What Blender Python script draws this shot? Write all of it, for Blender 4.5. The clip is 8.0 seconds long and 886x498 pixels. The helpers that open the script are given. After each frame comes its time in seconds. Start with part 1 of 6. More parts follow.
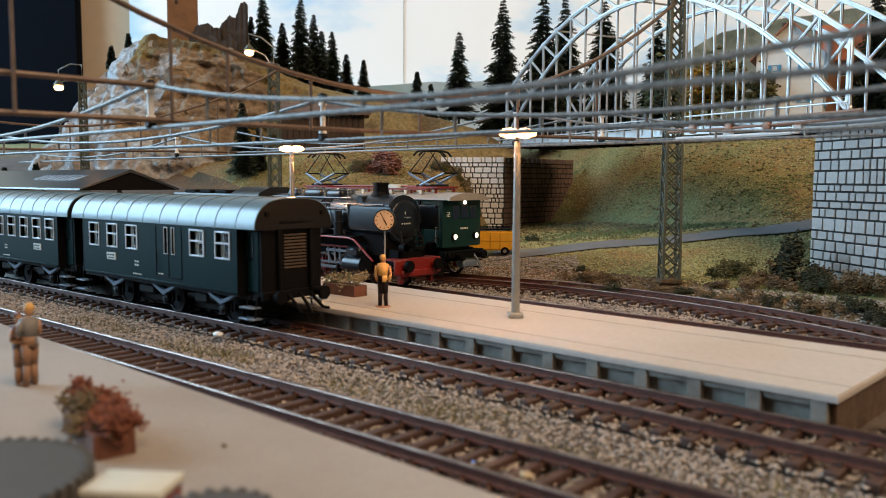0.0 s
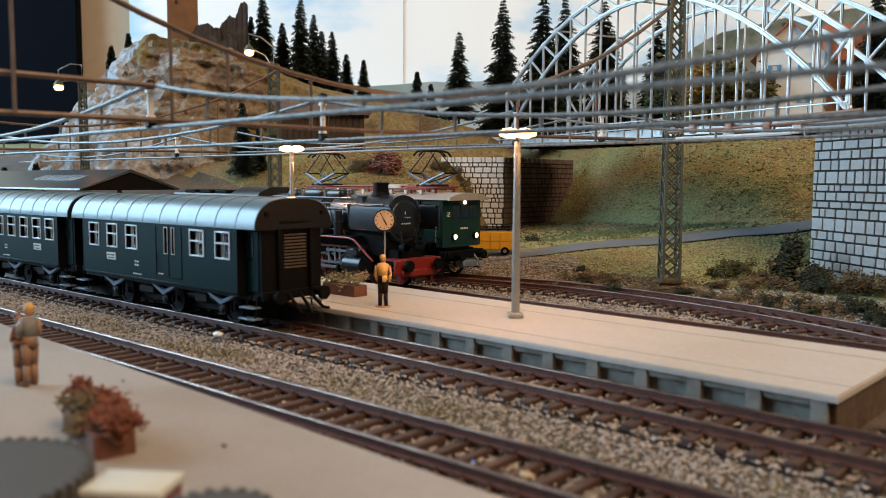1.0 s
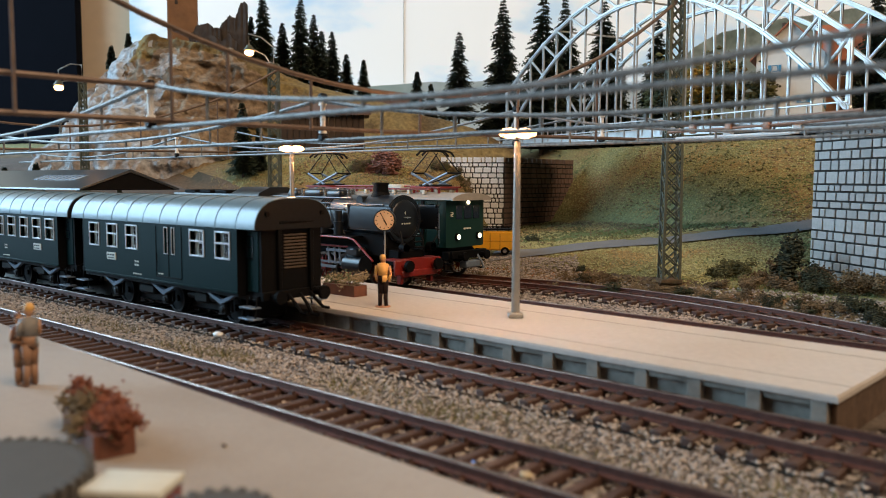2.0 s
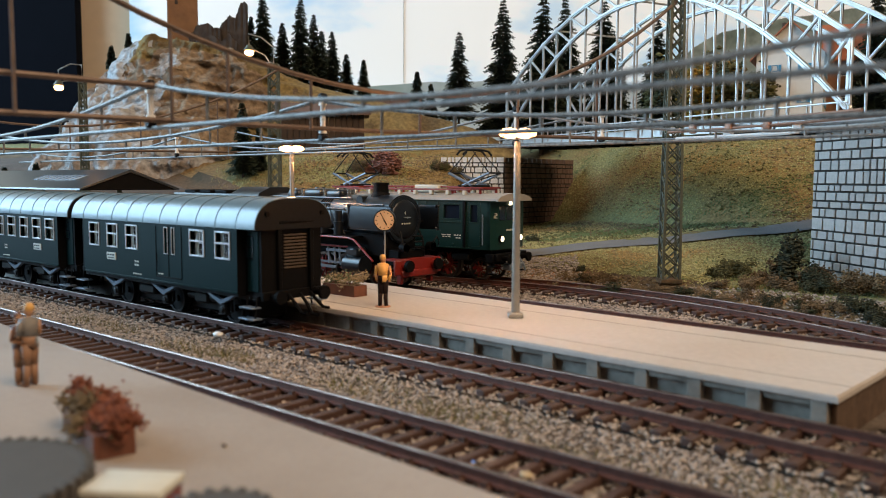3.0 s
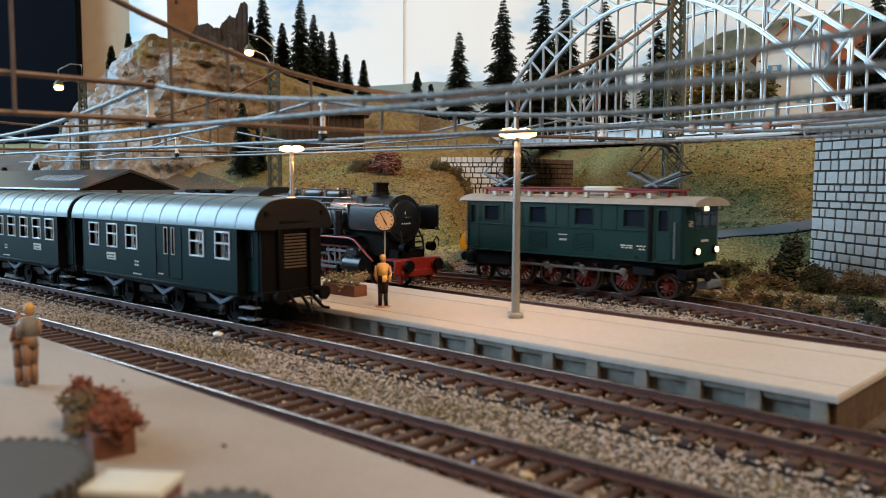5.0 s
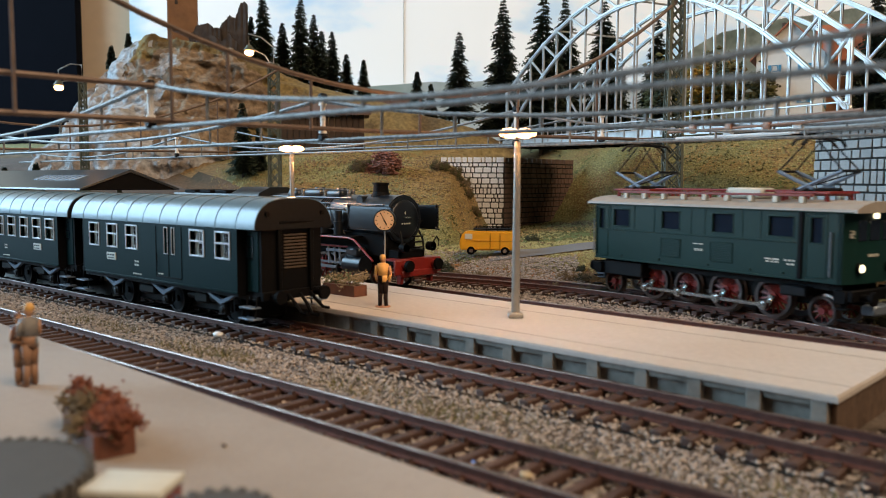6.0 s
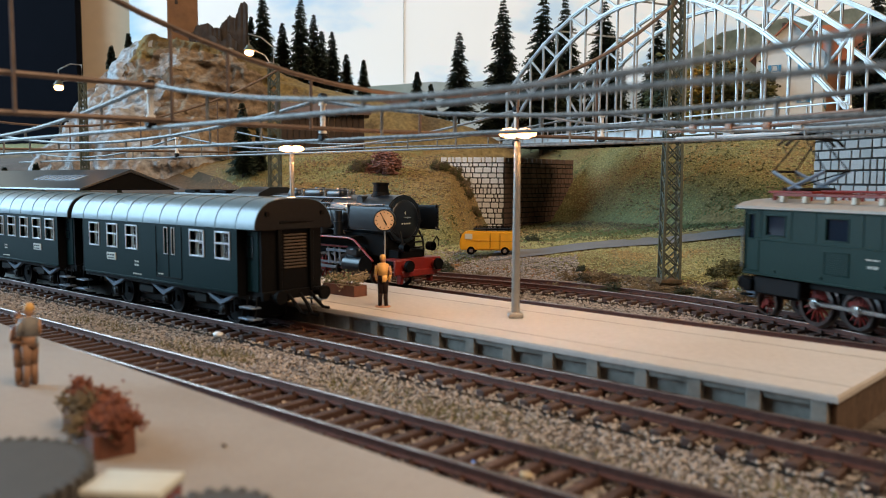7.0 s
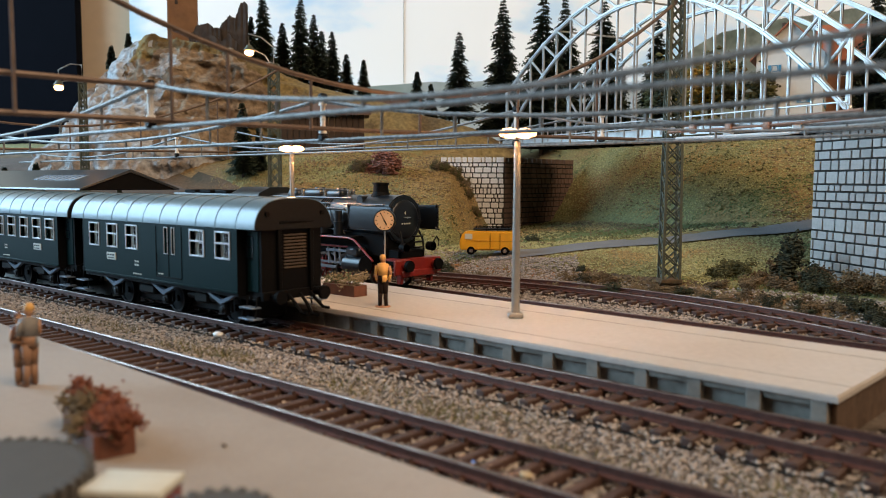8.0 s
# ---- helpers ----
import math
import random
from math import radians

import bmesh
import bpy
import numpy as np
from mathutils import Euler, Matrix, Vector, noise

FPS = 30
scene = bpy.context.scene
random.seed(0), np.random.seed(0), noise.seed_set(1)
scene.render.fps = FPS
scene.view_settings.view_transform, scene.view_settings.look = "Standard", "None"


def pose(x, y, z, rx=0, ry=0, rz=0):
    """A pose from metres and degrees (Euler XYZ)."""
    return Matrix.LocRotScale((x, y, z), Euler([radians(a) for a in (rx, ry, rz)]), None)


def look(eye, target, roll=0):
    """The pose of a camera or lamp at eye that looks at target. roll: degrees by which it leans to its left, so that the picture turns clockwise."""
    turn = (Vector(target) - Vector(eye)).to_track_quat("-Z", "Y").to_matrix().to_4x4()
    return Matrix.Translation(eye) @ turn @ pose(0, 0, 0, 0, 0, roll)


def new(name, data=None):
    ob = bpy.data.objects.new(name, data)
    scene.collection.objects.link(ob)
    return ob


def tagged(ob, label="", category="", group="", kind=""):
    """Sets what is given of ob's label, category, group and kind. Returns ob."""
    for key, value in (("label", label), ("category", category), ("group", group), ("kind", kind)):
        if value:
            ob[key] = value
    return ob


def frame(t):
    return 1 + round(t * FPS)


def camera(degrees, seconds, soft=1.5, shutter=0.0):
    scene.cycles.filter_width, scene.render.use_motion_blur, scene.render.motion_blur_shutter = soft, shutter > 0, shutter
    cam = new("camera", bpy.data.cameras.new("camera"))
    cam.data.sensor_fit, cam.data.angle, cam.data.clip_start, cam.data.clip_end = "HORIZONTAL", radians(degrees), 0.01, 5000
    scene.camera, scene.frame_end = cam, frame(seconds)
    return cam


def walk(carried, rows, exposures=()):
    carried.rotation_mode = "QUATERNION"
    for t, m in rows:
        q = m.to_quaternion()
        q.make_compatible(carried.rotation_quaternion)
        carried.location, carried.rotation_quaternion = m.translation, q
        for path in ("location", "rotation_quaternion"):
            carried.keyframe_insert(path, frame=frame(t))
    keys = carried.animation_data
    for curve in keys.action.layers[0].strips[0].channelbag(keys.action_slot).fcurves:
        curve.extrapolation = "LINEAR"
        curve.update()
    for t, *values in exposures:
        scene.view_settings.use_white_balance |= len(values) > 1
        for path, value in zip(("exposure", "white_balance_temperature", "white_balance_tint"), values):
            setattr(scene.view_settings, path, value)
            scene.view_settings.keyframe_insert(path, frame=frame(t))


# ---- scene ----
# A model railway in H0. Lengths in the code are millimetres; MM turns them into metres.
MM = 0.001
YAW, PITCH = radians(-43.34), radians(4.81)
NX, NY = math.sin(YAW), math.cos(YAW)      # the room's depth axis
QX, QY = math.cos(YAW), -math.sin(YAW)     # the room's width axis

cam = camera(57.3, 8.0, soft=0.8, shutter=0.5)
EYE = (0.0, 0.0, 0.0523)
AIM = (NX * math.cos(PITCH), NY * math.cos(PITCH), 0.0523 - math.sin(PITCH))
walk(cam, [(0.0, look(EYE, AIM, 0.27)), (8.0, look(EYE, AIM, 0.27))])
cam.data.dof.use_dof, cam.data.dof.focus_distance, cam.data.dof.aperture_fstop = True, 0.46, 25.0
scene.view_settings.exposure = 0.35


def room(q, d, z):
    """A place in the room's own axes (width, depth, height), in mm, as world mm."""
    return Vector((q * QX + d * NX, q * QY + d * NY, z))


# ---- light ----
world = bpy.data.worlds.new("world")
scene.world = world
world.use_nodes = True
world.node_tree.nodes["Background"].inputs["Color"].default_value = (0.55, 0.7, 1.0, 1)
world.node_tree.nodes["Background"].inputs["Strength"].default_value = 0.08


def area_lamp(name, at, target, sx, sy, power, colour):
    data = bpy.data.lights.new(name, "AREA")
    data.shape, data.size, data.size_y = "RECTANGLE", sx * MM, sy * MM
    data.energy, data.color = power, colour
    ob = new(name, data)
    ob.matrix_world = look(Vector(at) * MM, Vector(target) * MM)
    return ob


def bulb(name, at, power, colour, radius):
    data = bpy.data.lights.new(name, "POINT")
    data.energy, data.color, data.shadow_soft_size = power, colour, radius * MM
    ob = new(name, data)
    ob.location = Vector(at) * MM
    return ob


area_lamp("window_light", room(-1560, 640, 660), room(-60, 420, 60), 1320, 1000, 36, (0.47, 0.75, 1.0))
# added warm fill, low at right behind the camera, for far wall and bank
area_lamp("warm_fill_light", room(520, -320, 1050), room(150, 460, 30), 1000, 800, 15.5, (1.0, 0.73, 0.49))
PLATFORM_LAMPS = [(-169.7, 215.9), (-344.3, 251.3)]
for lx, ly in PLATFORM_LAMPS:
    bulb("platform_lamp_glow", (lx, ly, 63.0), 0.085, (1.0, 0.45, 0.16), 3)


# ---- materials ----
def material(name, colour, rough=0.6, metal=0.0, var=0.15, scale=400, bump=0.0, bump_scale=None, second=None,
             second_scale=60, second_at=0.55, spec=0.5, coat=0.0, random_var=0.0, emit=None, strength=0.0):
    """A surface with grain (fine noise), a second tone in blotches, and relief."""
    m = bpy.data.materials.new(name)
    m.use_nodes = True
    nt = m.node_tree
    n, l = nt.nodes, nt.links
    b = n["Principled BSDF"]
    b.inputs["Roughness"].default_value = rough
    b.inputs["Metallic"].default_value = metal
    b.inputs["Specular IOR Level"].default_value = spec
    b.inputs["Coat Weight"].default_value = coat
    co = n.new("ShaderNodeTexCoord")
    fine = n.new("ShaderNodeTexNoise")
    fine.inputs["Scale"].default_value, fine.inputs["Detail"].default_value = scale, 5
    l.new(co.outputs["Object"], fine.inputs["Vector"])
    ramp = n.new("ShaderNodeMapRange")
    ramp.inputs["From Min"].default_value, ramp.inputs["From Max"].default_value = 0.25, 0.75
    ramp.inputs["To Min"].default_value, ramp.inputs["To Max"].default_value = 1 - var, 1 + var
    l.new(fine.outputs["Fac"], ramp.inputs["Value"])
    value = ramp.outputs["Result"]
    if random_var:
        info = n.new("ShaderNodeObjectInfo")
        isl = n.new("ShaderNodeNewGeometry")
        add = n.new("ShaderNodeMath")
        l.new(info.outputs["Random"], add.inputs[0])
        l.new(isl.outputs["Random Per Island"], add.inputs[1])
        r2 = n.new("ShaderNodeMapRange")
        r2.inputs["From Max"].default_value = 2.0
        r2.inputs["To Min"].default_value, r2.inputs["To Max"].default_value = 1 - random_var, 1 + random_var
        l.new(add.outputs[0], r2.inputs["Value"])
        mul = n.new("ShaderNodeMath")
        mul.operation = "MULTIPLY"
        l.new(value, mul.inputs[0]), l.new(r2.outputs["Result"], mul.inputs[1])
        value = mul.outputs[0]
    base = n.new("ShaderNodeRGB")
    base.outputs[0].default_value = (*colour, 1)
    col = base.outputs[0]
    if second:
        big = n.new("ShaderNodeTexNoise")
        big.inputs["Scale"].default_value, big.inputs["Detail"].default_value = second_scale, 6
        l.new(co.outputs["Object"], big.inputs["Vector"])
        r3 = n.new("ShaderNodeMapRange")
        r3.inputs["From Min"].default_value, r3.inputs["From Max"].default_value = second_at - 0.09, second_at + 0.09
        l.new(big.outputs["Fac"], r3.inputs["Value"])
        mix = n.new("ShaderNodeMix")
        mix.data_type = "RGBA"
        l.new(r3.outputs["Result"], mix.inputs["Factor"])
        l.new(col, mix.inputs["A"])
        mix.inputs["B"].default_value = (*second, 1)
        col = mix.outputs["Result"]
    tint = n.new("ShaderNodeVectorMath")
    tint.operation = "SCALE"
    l.new(col, tint.inputs[0]), l.new(value, tint.inputs["Scale"])
    l.new(tint.outputs[0], b.inputs["Base Color"])
    if bump:
        src = fine
        if bump_scale:
            src = n.new("ShaderNodeTexNoise")
            src.inputs["Scale"].default_value, src.inputs["Detail"].default_value = bump_scale, 6
            l.new(co.outputs["Object"], src.inputs["Vector"])
        bp = n.new("ShaderNodeBump")
        bp.inputs["Distance"].default_value = bump * MM
        bp.inputs["Strength"].default_value = 1.0
        l.new(src.outputs["Fac"], bp.inputs["Height"])
        l.new(bp.outputs["Normal"], b.inputs["Normal"])
    if emit:
        b.inputs["Emission Color"].default_value = (*emit, 1)
        b.inputs["Emission Strength"].default_value = strength
    return m


def glass(name, tint=(1, 1, 1), rough=0.02):
    m = bpy.data.materials.new(name)
    m.use_nodes = True
    b = m.node_tree.nodes["Principled BSDF"]
    b.inputs["Base Color"].default_value = (*tint, 1)
    b.inputs["Roughness"].default_value = rough
    b.inputs["Transmission Weight"].default_value = 1.0
    b.inputs["IOR"].default_value = 1.25
    return m


RAIL = material("rail_steel", (0.3, 0.22, 0.18), 0.3, 0.75, 0.2, 900, second=(0.14, 0.08, 0.055), second_scale=70)
TYRE = material("wheel_tyre", (0.15, 0.13, 0.125), 0.32, 1.0, 0.1, 500)
RAIL_SIDE = material("rail_rust", (0.1, 0.036, 0.024), 0.6, 0.1, 0.3, 600, 0.1)
SLEEPER = material("sleeper_plastic", (0.058, 0.029, 0.021), 0.6, 0, 0.3, 700, 0.15, random_var=0.25)
STONE = material("ballast_stone", (0.32, 0.275, 0.24), 0.9, 0, 0.3, 900, random_var=0.55)
BED = material("ballast_bed", (0.085, 0.066, 0.054), 0.95, 0, 0.4, 900, 0.5, second=(0.12, 0.095, 0.075), second_scale=50)
PLATFORM = material("platform_top", (0.5, 0.465, 0.43), 0.55, 0, 0.08, 500, 0.06, second=(0.46, 0.41, 0.36), second_scale=17)
EDGE = material("platform_edge", (0.25, 0.225, 0.19), 0.6, 0, 0.15, 600, 0.05, second=(0.17, 0.14, 0.11), second_scale=90)
EARTH = material("earth", (0.13, 0.08, 0.042), 0.95, 0, 0.4, 500, 0.8, second=(0.06, 0.05, 0.03), second_scale=30)
MEADOW = material("meadow", (0.19, 0.19, 0.08), 0.95, 0, 0.5, 500, 1.5, 420, second=(0.24, 0.15, 0.06), second_scale=13)
ROAD = material("asphalt", (0.16, 0.165, 0.175), 0.8, 0, 0.12, 900, 0.1, second=(0.2, 0.2, 0.2), second_scale=30)
ROCK = material("rock", (0.38, 0.39, 0.4), 0.85, 0, 0.45, 210, 1.6, 330, second=(0.2, 0.15, 0.11), second_scale=34, second_at=0.58)
ROCK_BROWN = material("rock_brown", (0.29, 0.22, 0.15), 0.92, 0, 0.5, 230, 1.6, 300, second=(0.14, 0.095, 0.06), second_scale=30, second_at=0.5)
COACH_GREEN = material("coach_green", (0.0025, 0.018, 0.0195), 0.4, 0, 0.05, 500, spec=0.1)
# the window's blue sheen is put into the grey roof's base colour
COACH_ROOF = material("coach_roof", (0.09, 0.15, 0.185), 0.33, 0.0, 0.08, 300, spec=1.0)
BLACK = material("black_plastic", (0.004, 0.004, 0.0045), 0.6, 0, 0.2, 500, spec=0.08)
LOCO_GREEN = material("loco_green", (0.006, 0.029, 0.0255), 0.45, 0, 0.06, 500, spec=0.22)
LOCO_ROOF = material("loco_roof", (0.31, 0.28, 0.245), 0.55, 0, 0.1, 300)
BLACK_STEEL = material("boiler_black", (0.007, 0.0095, 0.0135), 0.32, 0, 0.1, 500, spec=0.5)
RED = material("red_plastic", (0.19, 0.014, 0.01), 0.42, 0, 0.1, 500)
DARK_RED = material("red_lead", (0.18, 0.04, 0.035), 0.5, 0, 0.12, 400)
SILVER = material("nickel", (0.7, 0.7, 0.68), 0.25, 1.0, 0.08, 600)
WHITE = material("white_paint", (0.78, 0.77, 0.74), 0.5, 0, 0.05, 500)
LETTER = material("lettering", (0.55, 0.55, 0.48), 0.6, 0, 0.05, 500)
WIRE = material("catenary_wire", (0.19, 0.195, 0.19), 0.5, 0.3, 0.5, 700)
WIRE_BROWN = material("catenary_brown", (0.14, 0.1, 0.08), 0.5, 0.35, 0.25, 300)
MAST = material("mast_green", (0.085, 0.095, 0.07), 0.55, 0.2, 0.25, 500)
BRIDGE = material("bridge_silver", (0.46, 0.46, 0.45), 0.36, 0.5, 0.12, 300)
LAMP_POST = material("lamp_post", (0.35, 0.33, 0.3), 0.4, 0.5, 0.1, 300)
# blotchy platform colour, darkened to stand for shade on the front platform
PLATFORM_SHADED = material("platform_shaded", (0.33, 0.29, 0.255), 0.6, 0, 0.06, 900, 0.04, second=(0.26, 0.215, 0.175), second_scale=13)
# far abutment's front stone, coloured as if brightly lit
LIT_BLOCK = material("lit_block", (0.82, 0.81, 0.8), 0.75, 0, 0.1, 500, 0.1, random_var=0.15)
GLOW = material("lamp_glow", (1.0, 0.75, 0.5), 0.4, emit=(1.0, 0.45, 0.17), strength=7.0)
HEADLIGHT = material("headlight_glow", (1.0, 0.95, 0.85), 0.4, emit=(1.0, 0.86, 0.55), strength=2.2)
WINDOW_DARK = material("window_dark", (0.012, 0.018, 0.03), 0.08, 0, 0.1, 200)
YELLOW = material("yellow_paint", (0.75, 0.36, 0.02), 0.35, 0, 0.05, 300, coat=0.2)
TERRACOTTA = material("planter_brown", (0.14, 0.05, 0.028), 0.6, 0, 0.15, 500, 0.05)
FLESH = material("figure_flesh", (0.5, 0.27, 0.15), 0.6, 0, 0.1, 500)
BRICK = material("abutment_block", (0.46, 0.44, 0.42), 0.75, 0, 0.12, 500, 0.1, random_var=0.2)
JOINT = material("abutment_joint", (0.03, 0.028, 0.025), 0.9, 0, 0.2, 400)
CREAM = material("cream_wall", (0.62, 0.46, 0.31), 0.8, 0, 0.04, 60, 0.02)
# dark so that the unseen walls and ceiling bounce little light
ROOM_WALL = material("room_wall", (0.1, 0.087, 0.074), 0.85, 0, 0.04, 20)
BLACK_CLOTH = material("black_panel", (0.004, 0.005, 0.008), 0.9, 0, 0.1, 40, spec=0.05)
FIR = material("fir_needles", (0.03, 0.045, 0.028), 0.9, 0, 0.35, 300, random_var=0.5)
BARK = material("bark", (0.09, 0.055, 0.035), 0.9, 0, 0.3, 400, 0.3)


# ---- builders ----
def part(name, bm, mat, parent=None, label="", smooth=False):
    """One mesh object from a bmesh in mm, as a part of its parent, or alone."""
    bmesh.ops.transform(bm, matrix=Matrix.Scale(MM, 4), verts=bm.verts)
    me = bpy.data.meshes.new(name)
    bm.to_mesh(me)
    bm.free()
    me.shade_smooth()
    if not smooth:
        me.set_sharp_from_angle(angle=0.62)
    for mm in mat if isinstance(mat, (list, tuple)) else [mat]:
        me.materials.append(mm)
    ob = new(name, me)
    if parent:
        ob.parent = parent
    if label:
        ob["label"] = label
    return ob


def thing(name, label, category, at=(0, 0, 0), rz=0.0, group="", kind=""):
    ob = new(name)
    ob.empty_display_size = 0.005
    ob.matrix_world = pose(at[0] * MM, at[1] * MM, at[2] * MM, 0, 0, rz)
    return tagged(ob, label, category, group, kind)


def box(bm, c, s, bevel=0.0, rz=0.0, seg=1):
    m = Matrix.Translation(c) @ Matrix.Rotation(radians(rz), 4, "Z") @ Matrix.Diagonal((*s, 1))
    vs = bmesh.ops.create_cube(bm, size=1, matrix=m)["verts"]
    if bevel:
        es = list({e for v in vs for e in v.link_edges})
        bmesh.ops.bevel(bm, geom=es, offset=bevel, segments=seg, affect="EDGES", profile=0.5)
    return bm


def rod(bm, a, b, r, r2=None, seg=8, caps=True):
    a, b = Vector(a), Vector(b)
    d = b - a
    m = Matrix.Translation((a + b) / 2) @ d.to_track_quat("Z", "Y").to_matrix().to_4x4()
    bmesh.ops.create_cone(bm, cap_ends=caps, segments=seg, radius1=r, radius2=r if r2 is None else r2, depth=d.length, matrix=m)
    return bm


def tube(bm, pts, r, seg=6):
    """A round bar along a polyline."""
    pts = [Vector(p) for p in pts]
    rings = []
    for i, p in enumerate(pts):
        d = (pts[min(i + 1, len(pts) - 1)] - pts[max(i - 1, 0)]).normalized()
        u = d.cross(Vector((0, 0, 1)))
        u = u.normalized() if u.length > 1e-4 else Vector((1, 0, 0))
        w = u.cross(d)
        rings.append([bm.verts.new(p + (u * math.cos(6.2832 * k / seg) + w * math.sin(6.2832 * k / seg)) * r) for k in range(seg)])
    for a, b in zip(rings, rings[1:]):
        for k in range(seg):
            bm.faces.new((a[k], a[(k + 1) % seg], b[(k + 1) % seg], b[k]))
    bm.faces.new(rings[0][::-1]), bm.faces.new(rings[-1])
    return bm


def prism(bm, profile, x0, x1):
    """A closed (y, z) profile pushed along x."""
    a = [bm.verts.new((x0, y, z)) for y, z in profile]
    b = [bm.verts.new((x1, y, z)) for y, z in profile]
    n = len(profile)
    for k in range(n):
        bm.faces.new((a[k], a[(k + 1) % n], b[(k + 1) % n], b[k]))
    bm.faces.new(a[::-1]), bm.faces.new(b)
    bmesh.ops.recalc_face_normals(bm, faces=bm.faces)
    return bm


def solid(bm, outline, z0, z1):
    """A flat outline in x, y raised from z0 to z1."""
    a = [bm.verts.new((x, y, z0)) for x, y in outline]
    b = [bm.verts.new((x, y, z1)) for x, y in outline]
    n = len(outline)
    for k in range(n):
        bm.faces.new((a[k], a[(k + 1) % n], b[(k + 1) % n], b[k]))
    bm.faces.new(a[::-1]), bm.faces.new(b)
    bmesh.ops.recalc_face_normals(bm, faces=bm.faces)
    return bm


def raw(name, verts, faces, mat, label="", category="", kind="stuff", parent=None, smooth=False):
    """A joined mesh from arrays in mm."""
    me = bpy.data.meshes.new(name)
    v = np.asarray(verts, dtype=np.float64) * MM
    me.from_pydata(v.tolist(), [], np.asarray(faces).tolist())
    me.materials.append(mat)
    if smooth:
        me.shade_smooth()
    ob = new(name, me)
    if parent:
        ob.parent = parent
    return tagged(ob, label, category, "", kind)


OCTA_V = np.array([(1, 0, 0), (-1, 0, 0), (0, 1, 0), (0, -1, 0), (0, 0, 1), (0, 0, -1)], float)
OCTA_F = np.array([(0, 2, 4), (2, 1, 4), (1, 3, 4), (3, 0, 4), (2, 0, 5), (1, 2, 5), (3, 1, 5), (0, 3, 5)])
rng = np.random.default_rng(7)


def pebbles(name, at, size, mat, label, category, squash=0.7, parent=None):
    """Many small irregular stones or clumps at the given places."""
    n = len(at)
    v = OCTA_V[None] * (1 + rng.uniform(-0.35, 0.35, (n, 6, 1)))
    a = rng.uniform(0, 6.28, n)
    c, s = np.cos(a)[:, None], np.sin(a)[:, None]
    x, y, z = v[..., 0], v[..., 1], v[..., 2]
    tilt = rng.uniform(-0.5, 0.5, (n, 1))
    x, z = x + z * tilt, z
    v = np.stack([x * c - y * s, x * s + y * c, z * squash], -1) * size[:, None, None] + at[:, None, :]
    f = OCTA_F[None] + (np.arange(n) * 6)[:, None, None]
    return raw(name, v.reshape(-1, 3), f.reshape(-1, 3), mat, label, category, parent=parent)


def blades(name, at, height, mat, label, category, lean=0.5, width=0.25, parent=None):
    """Thin upright fibres, each a narrow triangle."""
    n = len(at)
    a = rng.uniform(0, 6.28, n)
    side = np.stack([np.cos(a), np.sin(a), 0 * a], -1) * (width * rng.uniform(0.6, 1.4, n))[:, None]
    top = np.stack([rng.normal(0, lean, n), rng.normal(0, lean, n), np.ones(n)], -1) * height[:, None]
    v = np.stack([at - side, at + side, at + top], 1)
    f = np.arange(3 * n).reshape(n, 3)
    return raw(name, v.reshape(-1, 3), f, mat, label, category, parent=parent)


def smoothstep(x, a, b):
    t = np.clip((x - a) / (b - a), 0, 1)
    return t * t * (3 - 2 * t)


# ---- tracks: centre lines ----
def y_track_a(x):
    return 123.3 + 0.049 * x


def y_track_b(x):
    return 174.5 - 0.06 * 25 * math.log1p(math.exp(-(x + 200) / 25)) if x > -1500 else 90


def y_track_c(x):
    return 275.0 + 0.02 * max(0, x + 200)


def y_track_d(x):
    if x < -222:
        return 343.0 - 21.0 * float(smoothstep(-222 - x, 0, 150))
    return 343.0 - 0.0016 * (x + 222) ** 2


# ---- the room ----
def room_box(name, q0, q1, d0, d1, z0, z1, mat, label, category, kind="structure"):
    bm = bmesh.new()
    box(bm, ((q0 + q1) / 2, (d0 + d1) / 2, (z0 + z1) / 2), (q1 - q0, d1 - d0, z1 - z0))
    ob = part(name, bm, mat)
    ob.matrix_world = pose(0, 0, 0, 0, 0, -math.degrees(YAW))
    return tagged(ob, label, category, "", kind)


def build_room():
    room_box("wall_back", -1700, 2100, 1330, 1400, -900, 1500, CREAM, "cream painted wall behind the layout", "wall")
    room_box("wall_front", -1700, 2100, -1600, -1530, -900, 1500, ROOM_WALL, "unseen dark wall of the room", "wall")
    room_box("wall_right", 2030, 2100, -1530, 1330, -900, 1500, ROOM_WALL, "unseen dark wall of the room", "wall")
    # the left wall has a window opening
    room_box("wall_left_lower", -1700, -1630, -1530, 1330, -900, 60, ROOM_WALL, "unseen dark wall under the window", "wall")
    room_box("wall_left_upper", -1700, -1630, -1530, 1330, 1220, 1500, ROOM_WALL, "unseen dark wall over the window", "wall")
    room_box("wall_left_near", -1700, -1630, -1530, -30, 60, 1220, ROOM_WALL, "unseen dark wall beside the window", "wall")
    room_box("wall_left_far", -1700, -1630, 1310, 1330, 60, 1220, ROOM_WALL, "unseen dark wall beside the window", "wall")
    room_box("ceiling", -1700, 2100, -1600, 1400, 1500, 1560, ROOM_WALL, "unseen dark ceiling", "ceiling")
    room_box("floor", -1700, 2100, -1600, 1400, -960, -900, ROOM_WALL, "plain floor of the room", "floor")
    room_box("dark_curtain", -760, -578, 1296, 1318, -300, 700, BLACK_CLOTH, "black cloth panel hanging on the wall", "curtain", "structure")


